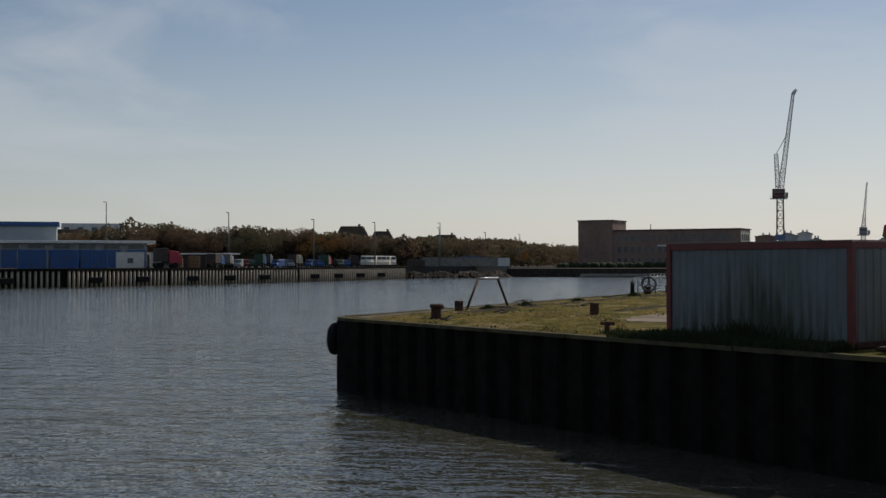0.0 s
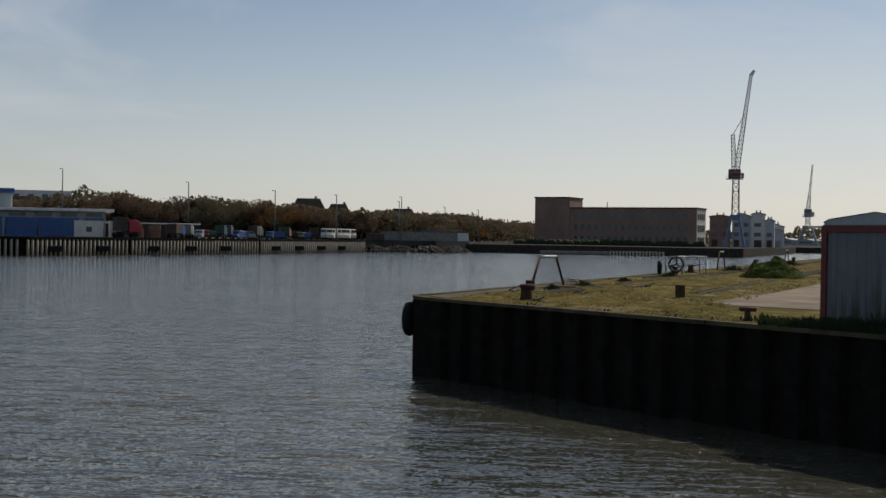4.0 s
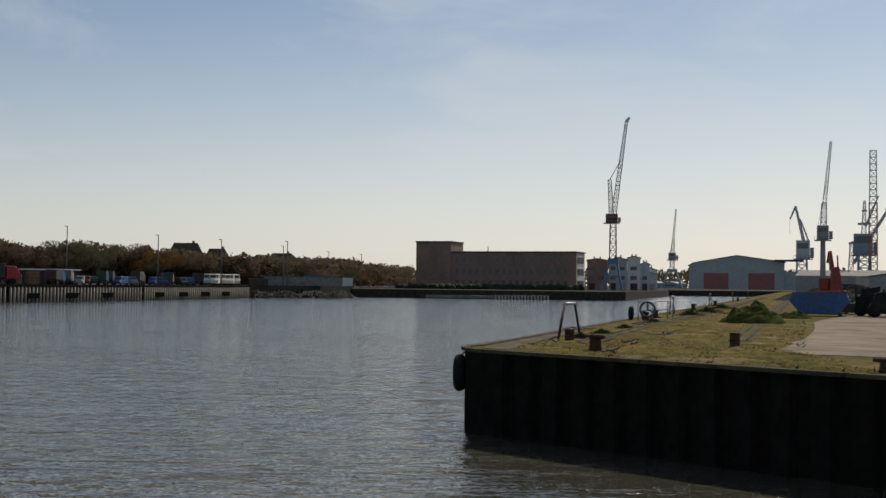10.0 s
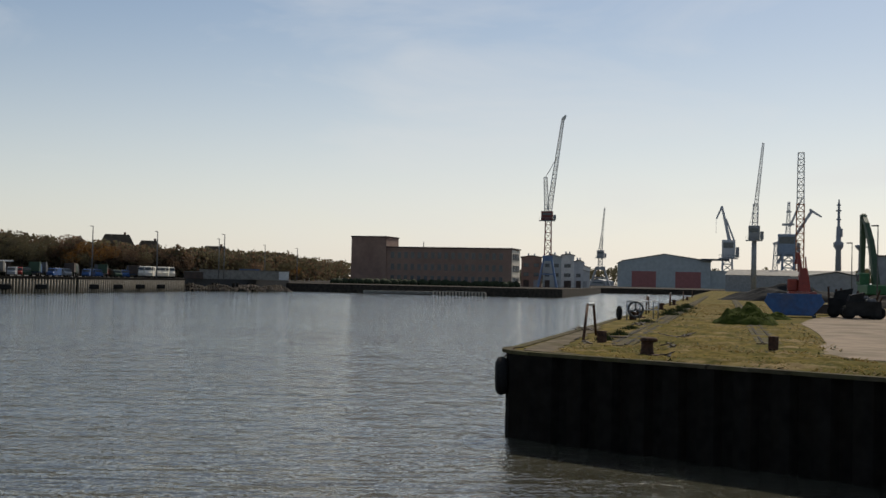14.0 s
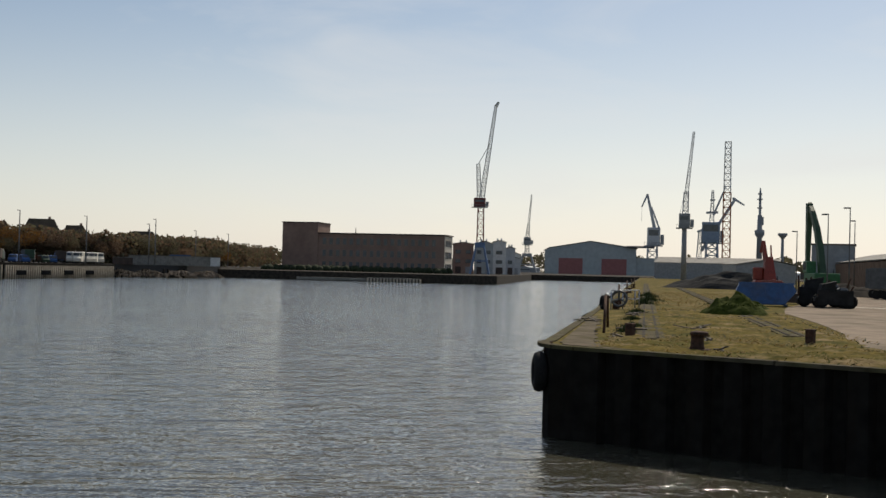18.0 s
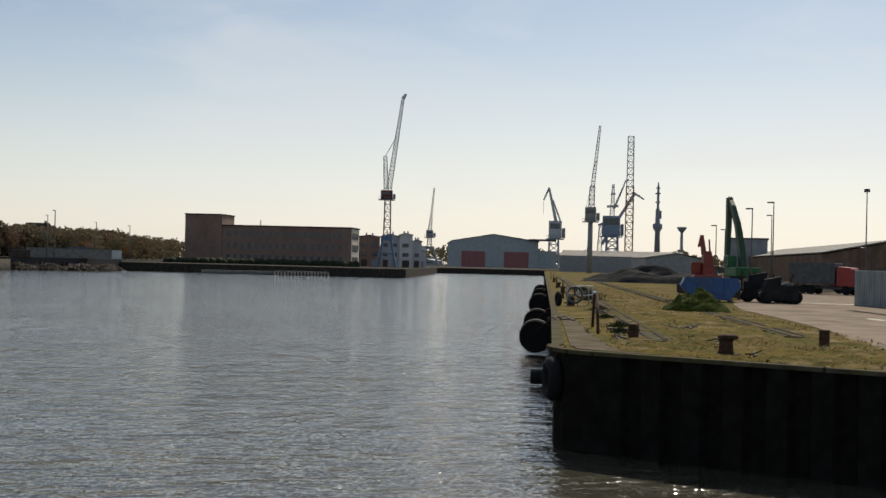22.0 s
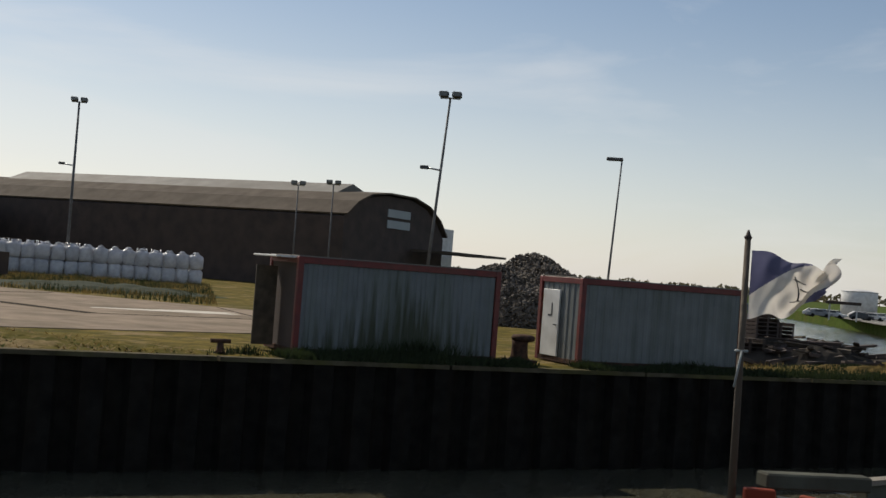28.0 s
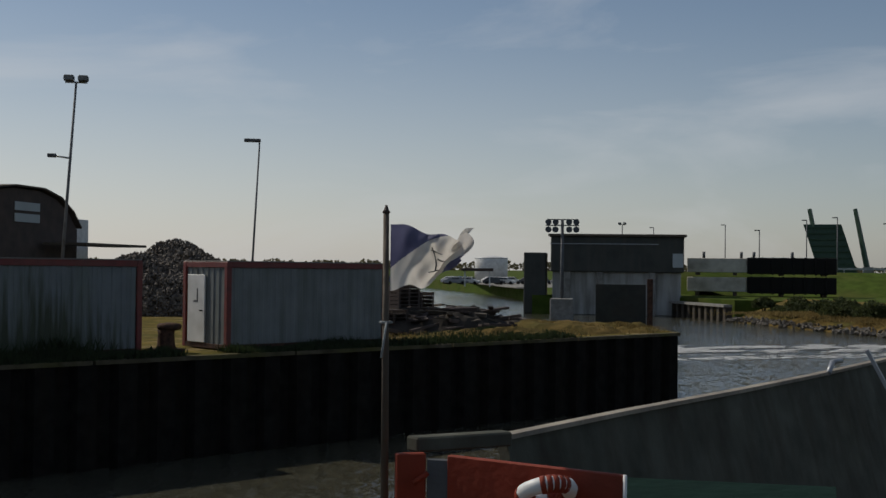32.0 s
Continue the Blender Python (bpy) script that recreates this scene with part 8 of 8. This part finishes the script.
part("bulwark", bm, M["bulwark"], boat)
bm = bm_new()
for (x0, y0), (x1, y1) in zip(rim[1:], rim[2:]):
    beam(bm, (x0, y0 + 0.01, ZR + 0.006), (x1, y1 + 0.01, ZR + 0.006), 0.05, 0.018)
part("gunwale", bm, M["gunwale"], boat, "pale worn gunwale strip")
bm = bm_new()
prism(bm, [(7.6, -25.9), (12.9, -25.6), (12.9, -24.7), (7.6, -25.15)], 3.1, 3.2)
part("deck", bm, M["orange"], boat)
bm = bm_new()
prism(bm, [(8.14, -25.13), (8.50, -25.23), (8.52, -25.16), (8.15, -25.06)], 4.555, 4.605)
bmesh.ops.bevel(bm, geom=list(bm.edges), offset=0.006, segments=1, affect="EDGES")
part("chock", bm, M["bulwark"], boat, "grey steel chock")
bm = bm_new()
prism(bm, [(8.161, -25.253), (8.309, -25.871), (8.333, -25.865), (8.185, -25.247)], 4.15, 4.56)
bmesh.ops.bevel(bm, geom=list(bm.edges), offset=0.004, segments=1, affect="EDGES")
locker = part("locker", bm, M["lockerpaint"], boat, "orange-red painted locker")
bm = bm_new()
prism(bm, [(8.040, -25.14), (8.126, -25.19), (8.14, -25.16), (8.056, -25.11)], 4.15, 4.562)
bmesh.ops.bevel(bm, geom=list(bm.edges), offset=0.004, segments=1, affect="EDGES")
part("side_plate", bm, M["lockerpaint"], locker)
# dark block put in for the shade of the gap between the plates
bm = bm_new()
prism(bm, [(8.13, -25.19), (8.17, -25.25), (8.20, -25.23), (8.16, -25.16)], 4.15, 4.54)
part("latch_recess", bm, M["darksteel"], locker)
bm = bm_new()
tube(bm, (8.07, -25.19, 4.47), (8.115, -25.21, 4.50), 0.009)
part("catch", bm, M["lockerpaint"], locker)
bm = bm_new()
tube(bm, (8.309, -25.878, 4.40), (8.309, -25.878, 4.562), 0.006)
part("corner_strip", bm, M["white"], locker)
bm = bm_new()
tube(bm, (8.044, -25.074, 4.40), (8.040, -25.070, 5.36), 0.0135, 0.010)
pole = part("flagstaff", bm, M["wood"], boat, "thin wooden flagstaff")
bm = bm_new()
lathe(bm, [(0.010, 0), (0.014, 0.006), (0.008, 0.014), (0.003, 0.03)], (8.040, -25.070, 5.36), 8)
part("truck", bm, M["sheddark"], pole)
bm = bm_new()
torus(bm, (8.043, -25.073, 4.995), (0, 0, 1), 0.018, 0.005, 12, 6)
tube(bm, (8.03, -25.09, 4.995), (8.00, -25.10, 4.88), 0.004)
part("halyard", bm, M["rope"], pole)
# the flag: a waving sheet in the wind, blue with a white band and dark strokes
FL, FH = 0.30, 0.225


def cloth(u, v):
    """A point of the flag: u along the fly, v down the hoist; the free end is blown up and crumpled."""
    away = Vector((0.80, -0.60, 0)).normalized()
    side = Vector((0.60, 0.80, 0))
    wave = 0.055 * u * math.sin(8.0 * u + 3.4 * v) + 0.030 * u * math.sin(15 * u - 6 * v + 1.0) + 0.010 * u * math.sin(31 * u + 11 * v)
    rise = 0.030 * u * math.sin(7 * u + 0.6) + 0.022 * u * math.sin(13 * u + 5 * v)
    drop = v * FH * (1 - 0.62 * u * (0.55 + 0.45 * u))
    return Vector((8.052, -25.080, 5.325)) + away * (u * FL * (0.96 - 0.16 * v - 0.06 * math.sin(9 * v))) + side * wave + Vector((0, 0, rise - drop - 0.045 * u))


def flag_piece(test, lift, nu=90, nv=64):
    bm = bm_new()
    grid = {}
    for i in range(nu):
        for j in range(nv):
            u, v = (i + 0.5) / nu, (j + 0.5) / nv
            if not test(u, v):
                continue
            q = []
            for di, dj in ((0, 0), (1, 0), (1, 1), (0, 1)):
                key = (i + di, j + dj)
                if key not in grid:
                    grid[key] = bm.verts.new(cloth(key[0] / nu, key[1] / nv) + Vector((-0.60, -0.80, 0)) * lift)
                q.append(grid[key])
            f = bm.faces.new(q)
            f.smooth = True
    return bm


band = lambda u, v: v > 0.66 - 1.0 * u and v < 1.75 - 1.0 * u
flag = part("flag", flag_piece(lambda u, v: not band(u, v), 0.0), M["flagblue"], boat, "blue and white flag waving in the wind")
part("white_band", flag_piece(band, 0.0), M["flagwhite"], flag)
strokes = [((0.52, 0.30), (0.56, 0.62)), ((0.50, 0.36), (0.66, 0.30)), ((0.56, 0.62), (0.66, 0.60)), ((0.57, 0.44), (0.68, 0.42)), ((0.50, 0.70), (0.58, 0.62))]
for (u0, v0), (u1, v1) in strokes:
    bm = bm_new()
    off = Vector((-0.60, -0.80, 0)) * 0.0025
    for k in range(6):
        beam(bm, cloth(u0 + (u1 - u0) * k / 6, v0 + (v1 - v0) * k / 6) + off, cloth(u0 + (u1 - u0) * (k + 1) / 6, v0 + (v1 - v0) * (k + 1) / 6) + off, 0.005, 0.003)
    part("emblem_stroke", bm, M["darksteel"], flag)
# gear by the rail
bm = bm_new()
beam(bm, (12.207, -24.643, 4.72), (12.313, -24.856, 4.265), 0.15, 0.02)
part("ladder_board", bm, M["steel"], boat, "bare metal boarding ladder")
bm = bm_new()
tube(bm, (11.98, -24.52, 4.58), (12.10, -24.48, 4.64), 0.016)
tube(bm, (12.10, -24.48, 4.64), (12.24, -24.46, 4.64), 0.016)
part("fairlead", bm, M["steel"], boat)
bm = bm_new()
tube(bm, (8.32, -26.70, 4.55), (8.43, -26.95, 5.30), 0.017, n=10)
part("mooring_rope", bm, M["rope"], boat, "taut blue-grey mooring rope")
bm = bm_new()
tube(bm, (8.335, -26.725, 4.55), (8.44, -26.97, 5.20), 0.017, n=10)
part("mooring_rope", bm, M["ropebrown"], boat, "brown mooring rope")
bm = bm_new()
ring_at, ring_axis = Vector((8.165, -25.69, 4.50)), Vector((0.25, 0.45, 0.85)).normalized()
torus(bm, tuple(ring_at), tuple(ring_axis), 0.072, 0.026, 24, 8)
ring = part("life_ring", bm, M["white"], boat, "worn red and white life ring")
across = ring_axis.cross(Vector((1, 0, 0))).normalized()
along = ring_axis.cross(across)
for q0 in (20, 140, 260):
    bm = bm_new()
    for k in range(5):
        a0, a1 = radians(q0 + 13 * k), radians(q0 + 13 * (k + 1))
        tube(bm, ring_at + (along * math.cos(a0) + across * math.sin(a0)) * 0.072, ring_at + (along * math.cos(a1) + across * math.sin(a1)) * 0.072, 0.0275)
    part("band", bm, M["lockerpaint"], ring)
bm = bm_new()
prism(bm, [(8.443, -25.774), (8.966, -26.21), (9.364, -25.993), (8.932, -25.39)], 4.30, 4.42)
part("tarpaulin", bm, M["tarp"], boat, "dark green tarpaulin over the hatch")
# hull below the deck, down into the water
K = 0.34
bm = bm_new()
outline = [(P0[0] + (x - P0[0]) / K, P0[1] + (y - P0[1]) / K) for x, y in ((2.3, -36.0), (3.2, -37.6), (4.6, -38.2), (6.0, -37.8), (7.0, -36.4), (7.7, -33.0), (8.1, -30.0), (8.1, -27.6), (7.6, -26.9), (6.4, -26.85), (4.2, -27.2), (3.0, -28.4), (2.4, -31.0))]
mid = Vector((P0.x, P0.y - 6.0, 0))
rings = []
for z, k in ((-0.9, 0.72), (0.3, 0.88), (2.2, 0.97), (4.15, 1.0), (4.15, 0.9), (4.02, 0.9)):
    rings.append([bm.verts.new((mid.x + (x - mid.x) * k, mid.y + (y - mid.y) * k, P0.z + (z - P0.z) / K)) for x, y in outline])
for a, b in zip(rings, rings[1:]):
    for i in range(len(outline)):
        q = (i + 1) % len(outline)
        bm.faces.new((a[i], a[q], b[q], b[i]))
bm.faces.new(rings[0][::-1]), bm.faces.new(rings[-1])
bmesh.ops.recalc_face_normals(bm, faces=bm.faces)
part("hull", bm, M["bulwark"], boat, "grey steel hull")
boat.matrix_basis = Matrix.Translation(P0 * (1 - K)) @ Matrix.Scale(K, 4)
